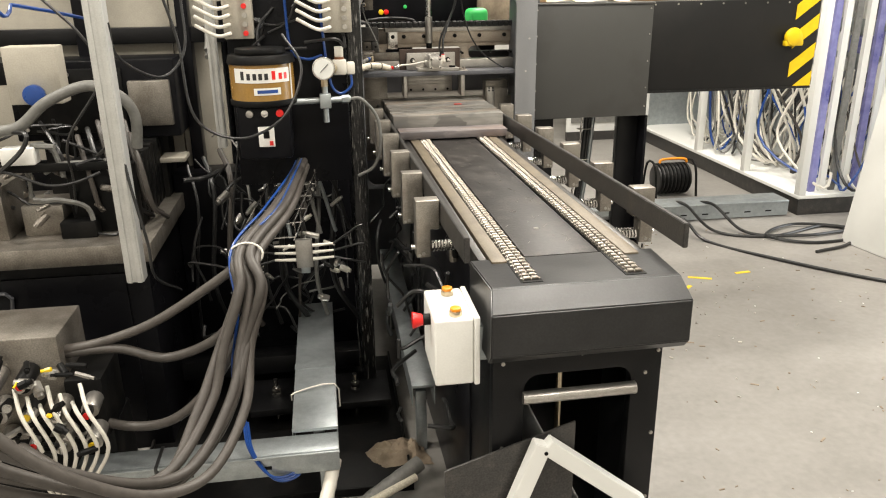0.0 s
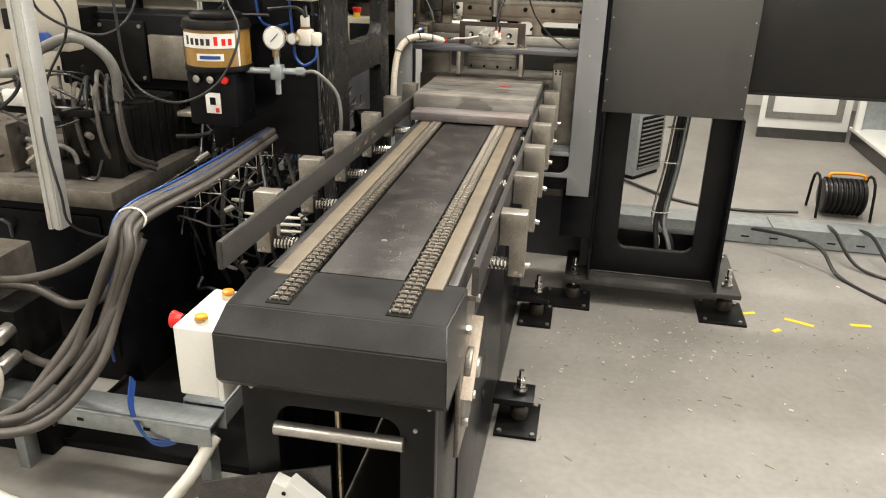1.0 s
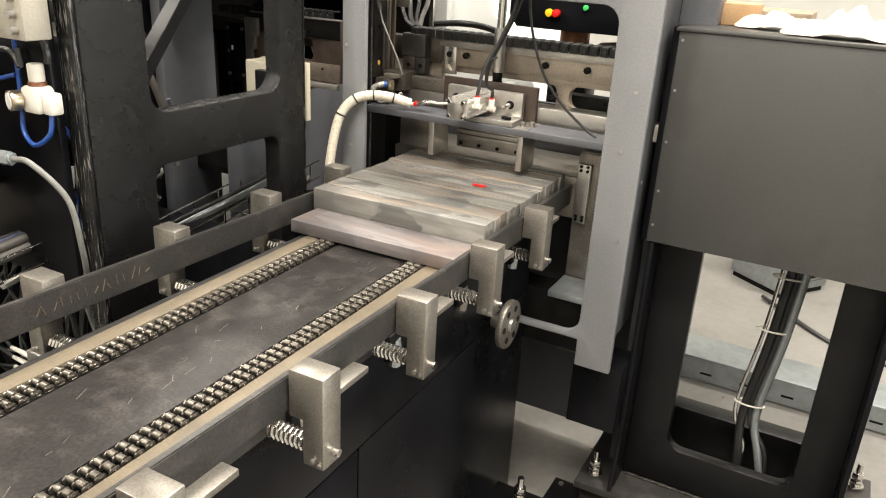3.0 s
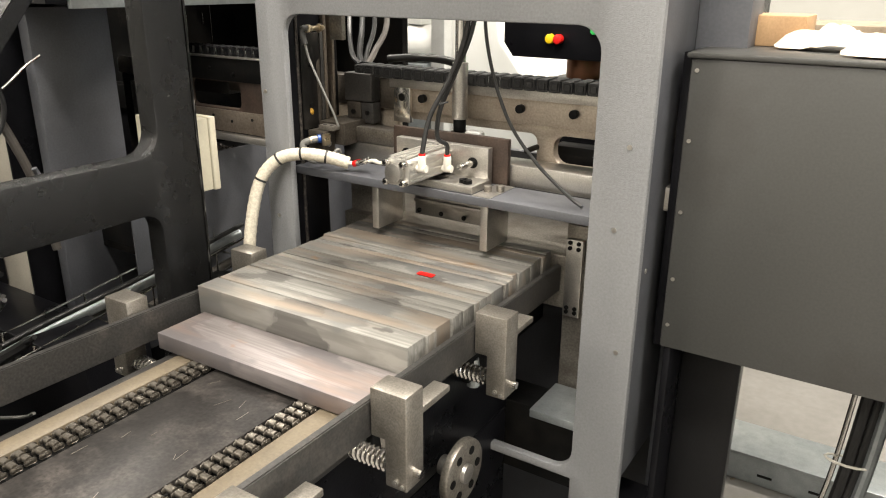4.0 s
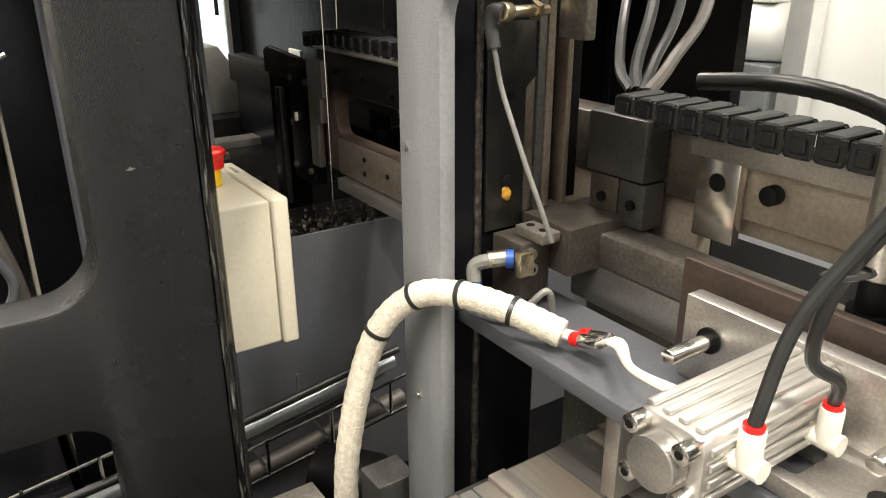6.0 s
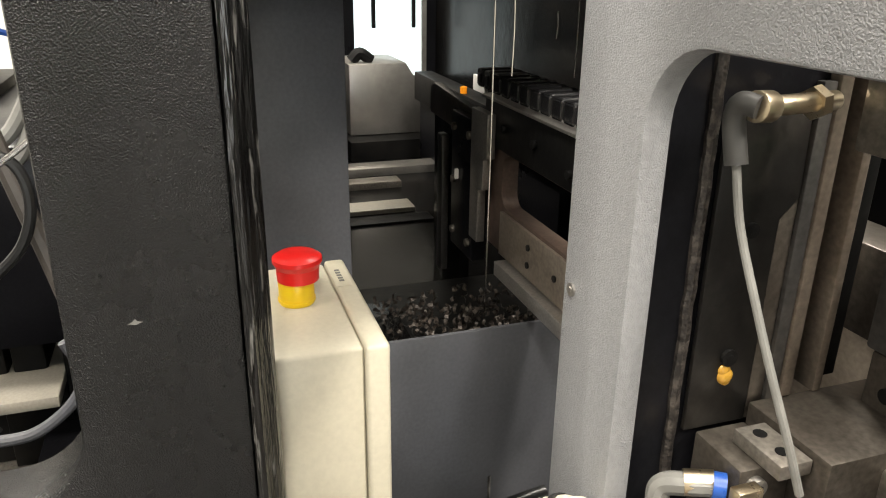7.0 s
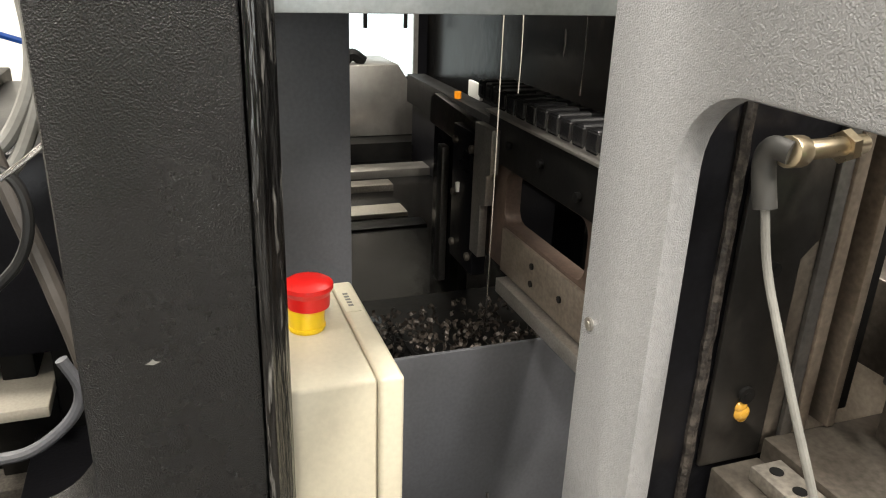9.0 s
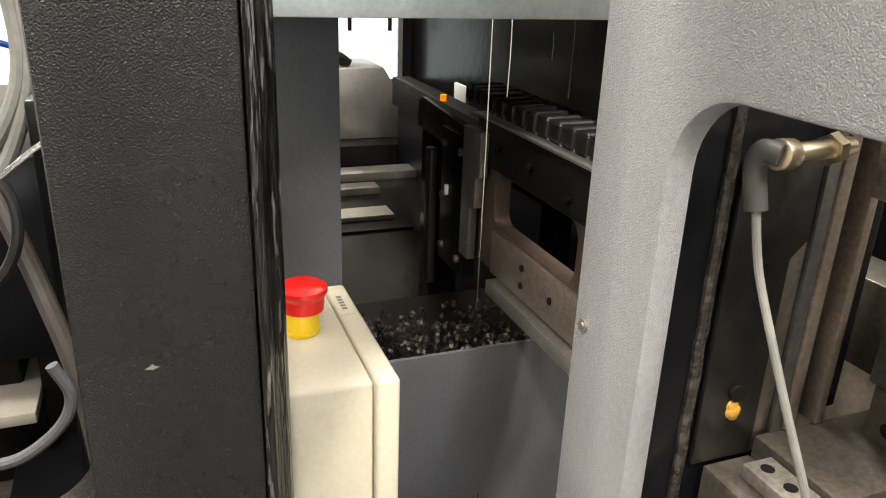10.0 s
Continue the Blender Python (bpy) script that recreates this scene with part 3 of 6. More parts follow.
solo("gantry_post", bx(1.03, 1.13, 4.095, 4.20, 0.143, 2.5, 0.004), GREYP, "dark blue-grey square post behind the cabinet", "post")
# cabinet on the aisle side
c = thing("control_cabinet", (1.37, 4.05, 1.0), "dark grey sheet-metal cabinet with stains and small screws", "cabinet")
part("body", bx(1.066, 1.709, 3.95, 4.34, 1.008, 1.592, 0.004), CABINET, c)
part("lid_edge", bx(1.058, 1.716, 3.945, 4.345, 1.592, 1.602, 0.003), CABINET, c)
part("side_strip", bx(1.046, 1.065, 3.97, 4.09, 1.0, 1.60, 0.002), BLACKP, c)
for z in (1.06, 1.16, 1.30, 1.44, 1.57):
    part("screw", screw((1.078, 3.95, z), (0, -1, 0), 0.004, 0.002), STEEL, c)
    part("screw", screw((1.694, 3.95, z), (0, -1, 0), 0.004, 0.002), STEEL, c)
p = thing("guard_panel", (2.1, 4.1, 1.08), "wide black sheet-metal guard panel with a yellow and black hazard stripe", "guard panel")
part("sheet", bx(1.718, 2.735, 4.05, 4.35, 1.113, 1.602, 0.004), GUARD, p)
part("fold", bx(1.718, 2.735, 4.044, 4.049, 1.113, 1.125, 0.001), GUARD, p)
for i in range(7):
    part("screw", screw((1.76 + 0.13 * i, 4.05, 1.585), (0, -1, 0), 0.005, 0.003), STEEL, p)
st = thing("hazard_strip", (2.57, 4.04, 1.113), "yellow and black diagonal hazard tape on the panel edge", "hazard tape")
for i in range(4):
    z = 1.02 + i * 0.157
    lo, hi = 1.127, 1.600
    poly = [(2.59, z), (2.733, z + 0.11), (2.733, z + 0.19), (2.59, z + 0.08)]
    poly = [(2.59 + max(0.0, min(1.0, (min(max(q, lo), hi) - q0) / 0.11)) * 0.143 if not lo <= q <= hi else x, min(max(q, lo), hi)) for (x, q), q0 in zip(poly, (z, z, z + 0.08, z + 0.08))]
    part("stripe", sheet(poly, [], "y", 4.046, 4.049), YELLOW, st)
# stand under the cabinet
s = thing("cabinet_stand", (1.36, 3.93, 0.1), "black welded steel stand with a rounded window on levelling feet", "stand")
part("plate", sheet([(1.09, 0.142), (1.708, 0.142), (1.708, 1.006), (1.09, 1.006)], [rr(1.214, 1.592, 0.285, 1.2, 0.05)[14:] + [(1.592, 0.995), (1.214, 0.995)]], "y", 4.05, 4.09, 0.003), BLACK, s)
part("base_flange", bx(0.965, 1.842, 3.915, 4.47, 0.116, 0.141, 0.003), GUIDE, s, "dusty black base plate")
rq = random.Random(14)
part("weld_bead", tube([(1.10 + 0.012 * i, 4.046 + 0.001 * rq.uniform(-1, 1), 0.145) for i in range(51)], 0.005, 8, 2), WELD, s, "rough weld bead along the base")
for x in (1.074, 1.709):
    part("side_flange", bx(x, x + 0.015, 3.955, 4.40, 0.142, 1.006, 0.002), BLACKP, s)
    part("gusset", sheet([(3.92, 0.142), (3.954, 0.142), (3.954, 0.30)], [], "x", x + 0.002, x + 0.013, 0.001), BLACK, s)
for x, y, x0, x1, y0, y1 in ((1.013, 3.985, 0.862, 1.108, 3.845, 4.06), (1.785, 4.02, 1.65, 1.88, 3.852, 4.115), (1.792, 4.40, 1.66, 1.885, 4.28, 4.53)):
    part("foot_pad", bx(x0, x1, y0, y1, 0.0, 0.014, 0.002), SOOT, s)
    anchor(s, x, y, 0.012, 0.235)
    for ax, ay in ((x0 + 0.03, y0 + 0.025), (x1 - 0.03, y0 + 0.025), (x0 + 0.03, y1 - 0.03), (x1 - 0.03, y1 - 0.03)):
        part("anchor_screw", screw((ax, ay, 0.014), (0, 0, 1), 0.009, 0.007), STEEL, s)
    part("foot_collar", cyl((x, y, 0.014), (x, y, 0.07), 0.040, 24, bev=0.004), WAY, s, "greasy round foot collar")

# ---- black welded side frame left of the conveyor ----
f = thing("side_frame", (0.09, 3.25, 0.1), "black textured welded steel frame with rounded windows and flame-cut edges", "machine frame")
part("frame_plate", sheet([(2.89, 0.12), (3.598, 0.12), (3.598, 2.35), (2.89, 2.35)],
                          [rr(3.055, 3.500, 1.374, 2.2, 0.05, 8), rr(3.05, 3.487, 0.30, 1.252, 0.04, 8)], "x", 0.06, 0.115, 0.004), FRAME, f, "black textured plate with rounded cut-outs")
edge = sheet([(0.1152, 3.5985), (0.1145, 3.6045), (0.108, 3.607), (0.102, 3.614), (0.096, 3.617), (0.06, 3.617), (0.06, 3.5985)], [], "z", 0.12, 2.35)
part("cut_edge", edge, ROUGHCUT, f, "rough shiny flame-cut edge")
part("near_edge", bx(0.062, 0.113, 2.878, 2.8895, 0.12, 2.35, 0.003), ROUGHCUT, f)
chip = bmesh.new()
chip.faces.new([chip.verts.new((0.1153, 3.5385 + 0.7 * dy, 1.4925 + 0.7 * dz)) for dy, dz in ((-0.006, -0.0008), (-0.003, -0.0014), (0.001, -0.002), (0.004, -0.0006), (0.0065, 0.0), (0.002, 0.0012), (0.0004, 0.0035), (-0.002, 0.001))])
part("paint_chip", chip, GREYCABLE, f, "small pale chip in the paint")
part("foot", bx(-0.4, 0.16, 2.70, 2.95, 0.09, 0.12, 0.003), BLACK, f)
part("brace", bar((0.03, 3.06, 1.40), (0.03, 3.40, 1.80), 0.03, 0.045, (1, 0, 0), 0.002), BLACK, f)
for x, y in ((-0.30, 2.80), (0.02, 2.79)):
    anchor(f, x, y, 0.012, 0.20)
    part("foot_pad", bx(x - 0.09, x + 0.09, y - 0.08, y + 0.08, 0, 0.014), SOOT, f)

# beige switch box with an emergency stop on the frame edge
b = thing("emergency_stop_box", (-0.03, 3.66, 1.2), "beige plastic switch box with a red and yellow emergency stop button", "switch box")
part("body", bx(-0.122, 0.052, 3.619, 3.6855, 1.25, 1.42, 0.0035, 3), BEIGE, b)
part("lid", bx(-0.124, 0.056, 3.6863, 3.705, 1.248, 1.422, 0.0035, 3), BEIGE, b, "beige screwed lid")
part("collar", cyl((-0.043, 3.650, 1.42), (-0.043, 3.650, 1.441), 0.0148, 28, bev=0.001), YELLOW, b, "yellow collar")
part("collar_ring", cyl((-0.043, 3.650, 1.4225), (-0.043, 3.650, 1.4245), 0.0156, 28), YELLOW, b)
head = bmesh.new()
for z0, z1, r0, r1 in ((1.441, 1.452, 0.0172, 0.0178), (1.452, 1.457, 0.0178, 0.0205), (1.457, 1.4605, 0.0205, 0.0203), (1.4605, 1.463, 0.0203, 0.0165)):
    cyl((-0.043, 3.652, z0), (-0.043, 3.652, z1), r0, 32, r1, bm=head)
part("mushroom_button", head, RED, b, "red mushroom push button")
part("label_plate", bx(-0.108, -0.058, 3.6865, 3.7, 1.4222, 1.4226), BEIGE, b)
for i in range(5):
    part("label_bar", bx(-0.096 + i * 0.006, -0.0925 + i * 0.006, 3.691, 3.6955, 1.4227, 1.4229), GREYCABLE, b)
for z in (1.262, 1.41):
    part("lid_screw", screw((0.042, 3.705, z), (0, 1, 0), 0.004, 0.002), STEEL, b)
part("mounting_arm", bx(-0.06, 0.059, 3.59, 3.618, 1.27, 1.40, 0.002), BLACKP, b)
part("clip", tube([(0.02, 3.704, 1.38), (0.02, 3.711, 1.375), (0.02, 3.711, 1.355), (0.02, 3.704, 1.35)], 0.0022, 8, 6), CHROME, b)

# white operator box by the conveyor end
o = thing("operator_box", (0.243, 1.68, 0.80), "white plastic push-button box with two orange buttons and a red stop", "push-button box")
part("body", bx(0.19, 0.284, 1.59, 1.785, 0.80, 0.972, 0.006, 3), WHITEP, o)
part("back_cover", bx(0.2845, 0.299, 1.587, 1.788, 0.797, 0.975, 0.004), WHITEP, o)
for y in (1.618, 1.745):
    bt = part("push_button", cyl((0.245, y, 0.984), (0.245, y, 0.992), 0.0135, 24, bev=0.002), ORANGE, o, "orange push button")
    part("bezel", cyl((0.245, y, 0.972), (0.245, y, 0.985), 0.0155, 24, bev=0.001), BRASS, bt)
bt = part("stop_button", cyl((0.172, 1.665, 0.945), (0.146, 1.665, 0.945), 0.0135, 28, 0.021, bev=0.002), RED, o, "red mushroom stop button")
part("bezel", cyl((0.19, 1.665, 0.945), (0.172, 1.665, 0.945), 0.014, 24), SOOT, bt)
part("gland", cyl((0.245, 1.66, 0.775), (0.245, 1.66, 0.80), 0.013, 12), WHITETUBE, o)
part("bracket", bx(0.30, 0.335, 1.63, 1.74, 0.84, 0.93, 0.002), GALV, o)

# ---- clamp unit inside the gantry ----
k = thing("clamp_unit", (0.53, 3.92, 1.16), "grey clamp bar with steel bracket and pneumatic cylinder over the bars", "clamp")
part("cross_plate", bx(0.135, 0.945, 3.865, 3.985, 1.266, 1.286, 0.002), GREYP, k, "grey painted cross plate")
part("cleared_face", bx(0.655, 0.70, 3.868, 3.98, 1.2862, 1.2875), STEEL, k)
for x in (0.369, 0.666):
    part("hold_down_leg", bx(x, x + 0.019, 3.886, 3.985, 1.158, 1.266, 0.002), STEEL, k, "steel hold-down leg")
part("bracket_base", sheet([(0.44, 3.872), (0.652, 3.872), (0.652, 3.955), (0.44, 3.955)], [rr(0.46, 0.50, 3.885, 3.93, 0.006), rr(0.515, 0.56, 3.885, 3.93, 0.006)], "z", 1.287, 1.303, 0.001), STEEL, k, "slotted steel bracket foot")
part("bracket_upright", bx(0.395, 0.646, 3.952, 3.972, 1.287, 1.372, 0.0015), STEEL, k, "ground steel bracket plate")
part("stop_plate", bx(0.362, 0.678, 3.985, 3.999, 1.275, 1.390, 0.002), BROWN, k, "dark brown oxidised stop plate")
for x in (0.425, 0.607):
    part("guide_rod", cyl((x, 3.895, 1.336), (x, 3.975, 1.336), 0.0075, 18, bev=0.001), CHROME, k, "bright guide rod")
    part("rod_bush", cyl((x, 3.949, 1.336), (x, 3.953, 1.336), 0.0125, 20), SOOT, k)
body = part("cylinder_body", sheet(rr(0.487, 0.549, 1.307, 1.365, 0.012), [], "y", 3.785, 3.951, 0.001), CASTALU, k, "ribbed aluminium pneumatic cylinder")
for i in range(4):
    part("rib", bx(0.493 + i * 0.014, 0.500 + i * 0.014, 3.79, 3.948, 1.3655, 1.369, 0.001), CASTALU, body)
    part("rib", bx(0.5495, 0.5525, 3.79, 3.948, 1.314 + i * 0.013, 1.320 + i * 0.013, 0.001), CASTALU, body)
part("end_cap", cyl((0.518, 3.768, 1.336), (0.518, 3.7845, 1.336), 0.021, 32, bev=0.001), STEEL, body, "round steel end cap")
for a in (45, 135, 225, 315):
    cx, cz = 0.518 + 0.031 * math.cos(radians(a)), 1.336 + 0.029 * math.sin(radians(a))
    part("cap_screw", cyl((cx, 3.77, cz), (cx, 3.79, cz), 0.0075, 16, bev=0.001), CHROME, body)
    part("socket", cyl((cx, 3.769, cz), (cx, 3.771, cz), 0.0036, 6), SOOT, body)
for x, y in ((0.615, 3.90), (0.628, 3.895)):
    part("fixing_screw", screw((x, y, 1.303), (0, 0, 1), 0.010, 0.008), SOOT, k)
for x, y in ((0.668, 3.915), (0.690, 3.932)):
    part("fixing_screw", cyl((x, y, 1.287), (x, y, 1.300), 0.009, 16, bev=0.001), DULL, k)
for y0, z0 in ((3.815, 1.372), (3.915, 1.352)):
    part("push_fitting", cyl((0.562, y0, z0 - 0.03), (0.562, y0, z0), 0.009, 14, bev=0.001), WHITETUBE, k, "white push-in fitting")
    part("fitting_ring", cyl((0.562, y0, z0), (0.562, y0, z0 + 0.004), 0.0075, 14), RED, k)
    part("fitting_arm", cyl((0.545, y0, z0 - 0.028), (0.574, y0, z0 - 0.028), 0.0085, 12), WHITETUBE, k)
air = [(0.562, 3.815, 1.376), (0.568, 3.835, 1.45), (0.60, 3.86, 1.53), (0.635, 3.87, 1.63), (0.65, 3.88, 1.80), (0.65, 3.88, 2.2)]
solo("air_hose", tube(air, 0.0053, 10), CABLE, "black air hose running down to the clamp cylinder", "air hose", "clamp hoses")
air = [(0.562, 3.915, 1.356), (0.566, 3.905, 1.38), (0.555, 3.885, 1.40), (0.565, 3.88, 1.46), (0.605, 3.875, 1.54), (0.643, 3.882, 1.64), (0.66, 3.89, 1.80), (0.66, 3.89, 2.2)]
solo("air_hose", tube(air, 0.0053, 10), CABLE, "black air hose running down to the clamp cylinder", "air hose", "clamp hoses")
air = [(0.668, 3.885, 2.2), (0.668, 3.885, 1.75), (0.672, 3.89, 1.60), (0.715, 3.90, 1.46), (0.78, 3.91, 1.37), (0.86, 3.905, 1.31), (0.895, 3.90, 1.292)]
solo("sensor_cable", tube(air, 0.0038, 10), CABLE, "thin black cable drooping across the gantry opening", "cable")
solo("cable_tie", tube([(0.575, 3.85, 1.475), (0.59, 3.87, 1.48), (0.572, 3.885, 1.475), (0.56, 3.868, 1.47), (0.575, 3.85, 1.475)], 0.002, 6), CABLE, "small black cable tie round two hoses", "cable tie")
# braided hose with its tie wraps
hs = thing("braided_hose", (0.1, 3.73, 0.9), "cream braided protective hose arching onto the clamp bar", "hose")
path = [(0.105, 3.735, 0.93), (0.103, 3.73, 1.06), (0.104, 3.748, 1.17), (0.115, 3.775, 1.262), (0.148, 3.805, 1.312), (0.198, 3.832, 1.327), (0.252, 3.86, 1.322), (0.300, 3.888, 1.307)]
part("sleeve", tube(path, 0.0145, 14, 10, ribs=1), BRAID, hs)
for i in (3, 4, 5, 6):
    a, b = Vector(path[i]), Vector(path[i]) + (Vector(path[min(i + 1, 7)]) - Vector(path[i - 1])).normalized() * 0.005
    part("tie_wrap", cyl(a, b, 0.0165, 16), CABLE, hs, "black tie wrap")
for o, c in ((0.0, RED), (0.008, WHITETUBE)):
    part("wire_end", tube([(0.298, 3.885 + o, 1.307), (0.325, 3.90 + o, 1.306), (0.36, 3.90 + o, 1.318), (0.41, 3.87, 1.325), (0.486, 3.85 + o, 1.34)], 0.004, 8), WHITETUBE, hs)
for y in (3.892, 3.905):
    part("connector", cyl((0.322, y, 1.309), (0.350, y - 0.002, 1.318), 0.007, 12, bev=0.001), CHROME, hs)
    part("connector_ring", cyl((0.312, y, 1.306), (0.321, y, 1.309), 0.0075, 12), RED, hs)
# vertical press rod
v = thing("press_cylinder", (0.523, 4.025, 1.37), "bright steel vertical cylinder rod above the stop plate", "cylinder")
part("barrel", cyl((0.523, 4.03, 1.415), (0.523, 4.03, 1.545), 0.0185, 28, bev=0.002), STEEL, v)
part("rod", cyl((0.523, 4.03, 1.545), (0.523, 4.03, 2.25), 0.0125, 24), CHROME, v)
part("white_plug", bx(0.546, 0.588, 4.012, 4.04, 1.358, 1.392, 0.006), HOODW, v, "white plug")
part("joint", cyl((0.523, 4.03, 1.385), (0.523, 4.03, 1.415), 0.015, 20, bev=0.003), SOOT, v)
part("joint_foot", cyl((0.523, 4.03, 1.36), (0.523, 4.03, 1.385), 0.021, 20), SOOT, v)
# sensor and its bracket in the jamb
n = thing("proximity_sensor", (0.17, 3.90, 1.33), "nickel-plated proximity sensor with a grey cable in the jamb", "sensor")
part("barrel", cyl((0.183, 3.9, 1.612), (0.175, 3.958, 1.612), 0.0062, 20, bev=0.001), BRASS, n)
part("hex_nut", cyl((0.177, 3.938, 1.611), (0.176, 3.945, 1.612), 0.0105, 6), BRASS, n)
part("knurled_ring", cyl((0.186, 3.889, 1.613), (0.183, 3.902, 1.612), 0.0095, 16, bev=0.001), BRASS, n)
part("elbow", tube([(0.189, 3.889, 1.613), (0.18, 3.884, 1.614), (0.176, 3.884, 1.603), (0.182, 3.885, 1.578)], 0.0070, 12), ELBOW, n, "dark grey rubber elbow plug")
part("cable", tube([(0.181, 3.885, 1.582), (0.192, 3.886, 1.544), (0.211, 3.888, 1.505), (0.231, 3.892, 1.463), (0.247, 3.9, 1.421), (0.253, 3.91, 1.387)], 0.0027, 10), GREYCABLE, n)
part("mount", bx(0.195, 0.235, 3.958, 3.972, 1.585, 1.66, 0.002), DULL, n)
m = thing("air_fitting", (0.18, 3.92, 1.31), "steel block with blue and brass push-in air fittings", "air fitting")
part("block", bx(0.212, 0.222, 3.895, 3.915, 1.338, 1.366, 0.001), BRASS, m)
part("elbow_fitting", tube([(0.196, 3.905, 1.352), (0.185, 3.885, 1.350), (0.172, 3.872, 1.342), (0.175, 3.868, 1.325)], 0.0085, 10), GREYCABLE, m)
part("brass_body", cyl((0.192, 3.90, 1.352), (0.182, 3.882, 1.350), 0.0095, 14), BRASS, m)
part("blue_ring", cyl((0.199, 3.904, 1.352), (0.194, 3.897, 1.352), 0.0105, 14), BLUE, m)
part("blue_ring", cyl((0.175, 3.868, 1.325), (0.176, 3.868, 1.318), 0.009, 14), BLUE, m)
part("air_tube", tube([(0.176, 3.868, 1.318), (0.20, 3.87, 1.30), (0.235, 3.89, 1.31), (0.25, 3.91, 1.33), (0.25, 3.92, 1.30)], 0.004, 8), GREYCABLE, m)
# vertical guide ways behind the jamb
for i, (x0, x1, y0, y1, mm) in enumerate(((0.130, 0.158, 3.978, 3.9885, RAIL), (0.120, 0.140, 3.9895, 4.006, SOOT), (0.132, 0.159, 4.0075, 4.0155, RAIL), (0.118, 0.142, 4.0165, 4.045, SOOT))):
    solo("guide_way", bx(x0, x1, y0, y1, 1.386, 2.2, 0.0015), mm, "vertical greased steel guide way behind the jamb", "guide way", "jamb guide ways")
dp = thing("jamb_cover", (0.16, 3.94, 0.9), "black slotted cover plate with grease on the jamb", "cover plate")
part("plate", sheet([(3.899, 1.37), (3.952, 1.37), (3.952, 1.528), (3.966, 1.542), (3.964, 1.60), (3.899, 1.60)], [], "x", 0.1495, 0.1535, 0.0008), JAMB, dp)
part("edge_strip", sheet([(3.9525, 1.37), (3.966, 1.37), (3.966, 1.541), (3.9525, 1.5275)], [], "x", 0.1495, 0.1528, 0.0006), WAY, dp, "bare steel edge strip")
part("spacer", bx(0.1485, 0.156, 3.9665, 3.9775, 1.37, 1.62, 0.001), GUIDE, dp)
blob = bmesh.new()
for bz, br in ((1.411, 0.0066), (1.416, 0.0052), (1.4075, 0.0045)):
    r0 = bmesh.ops.create_uvsphere(blob, u_segments=14, v_segments=10, radius=br)
    bmesh.ops.transform(blob, verts=r0["verts"], matrix=Matrix.Translation((0.1535, 3.928 + 0.3 * (1.411 - bz), bz)) @ Matrix.Diagonal((0.6, 1, 1, 1)))
part("grease_blob", blob, GREASE, dp, "blob of yellow grease")
for y, z, r in ((3.928, 1.4265, 0.0065), (3.929, 1.523, 0.0055)):
    part("screw", screw((0.1535, y, z), (1, 0, 0), r, 0.003), SOOT, dp)
# guide bracket at the foot of the jamb
gb = thing("guide_bracket", (0.17, 3.96, 1.3), "greased steel bracket carrying the guide ways", "bracket")
part("side_block", bx(0.1545, 0.205, 3.909, 3.952, 1.30, 1.3685, 0.0015), WAY, gb)
part("shelf", bx(0.1545, 0.235, 3.953, 4.09, 1.33, 1.3855, 0.0015), WAY, gb, "brown greased shelf plate")
part("clamp_block", bx(0.175, 0.222, 3.925, 3.9515, 1.3695, 1.381, 0.001), DULL, gb)
for y, z in ((3.921, 1.356), (3.923, 1.338)):
    part("cap_screw", cyl((0.205, y, z), (0.2115, y, z), 0.0075, 20, bev=0.001), STEEL, gb)
    part("socket", cyl((0.2105, y, z), (0.2119, y, z), 0.0036, 6), SOOT, gb)
for x in (0.186, 0.208):
    part("socket", cyl((x, 3.938, 1.38), (x, 3.938, 1.3815), 0.005, 14), SOOT, gb)

# ---- cross beam and cable chain behind the gantry ----
q = thing("cross_beam", (0.4, 4.1, 0.9), "tan stained machined steel cross beam with bolts and slots", "machine beam")
part("rail_extension", bx(-0.62, -0.30, 4.07, 4.12, 1.40, 1.475, 0.002), GUIDE, q)
part("rail_end", bx(-0.298, 0.308, 4.07, 4.12, 1.412, 1.487, 0.002), WAY, q, "dark greased end of the upper rail")
part("upper_rail", bx(0.31, 1.3, 4.07, 4.12, 1.412, 1.487, 0.002), BEAM, q, "tan stained upper rail")
part("web", sheet([(-0.1, 1.30), (1.3, 1.30), (1.3, 1.411), (-0.1, 1.411)], [rr(0.742, 1.02, 1.325, 1.392, 0.028), rr(0.30, 0.70, 1.31, 1.39, 0.02)], "y", 4.085, 4.11, 0.001), BEAM, q)
part("lower_rail", bx(0.19, 1.1, 4.0, 4.075, 1.282, 1.332, 0.004), STEEL, q, "scratched bright lower rail")
part("rail_ledge", bx(0.19, 0.64, 4.0, 4.05, 1.333, 1.372, 0.003), DULL, q)
part("bed_plate", bx(0.16, 1.02, 4.03, 4.30, 1.0, 1.13, 0.003), DULL, q)
part("rear_panel", bx(0.16, 1.05, 4.31, 4.33, 0.1, 1.29), GREYP, q, "dark grey rear panel")
part("rack_block", bx(0.72, 1.1, 4.13, 4.18, 1.30, 1.36, 0.002), SOOT, q)
part("top_strip", bx(0.30, 1.3, 4.055, 4.075, 1.470, 1.492, 0.001), STEEL, q)
part("bright_plate", bx(0.312, 0.362, 4.056, 4.0685, 1.385, 1.485, 0.001), CHROME, q, "bright ground plate")
part("bearing_block", bx(0.175, 0.262, 4.03, 4.068, 1.43, 1.50, 0.003), GUIDE, q)
part("bearing_block", bx(0.178, 0.222, 4.035, 4.068, 1.375, 1.428, 0.002), WAY, q)
part("bearing_block", bx(0.224, 0.262, 4.035, 4.068, 1.375, 1.428, 0.002), GUIDE, q)
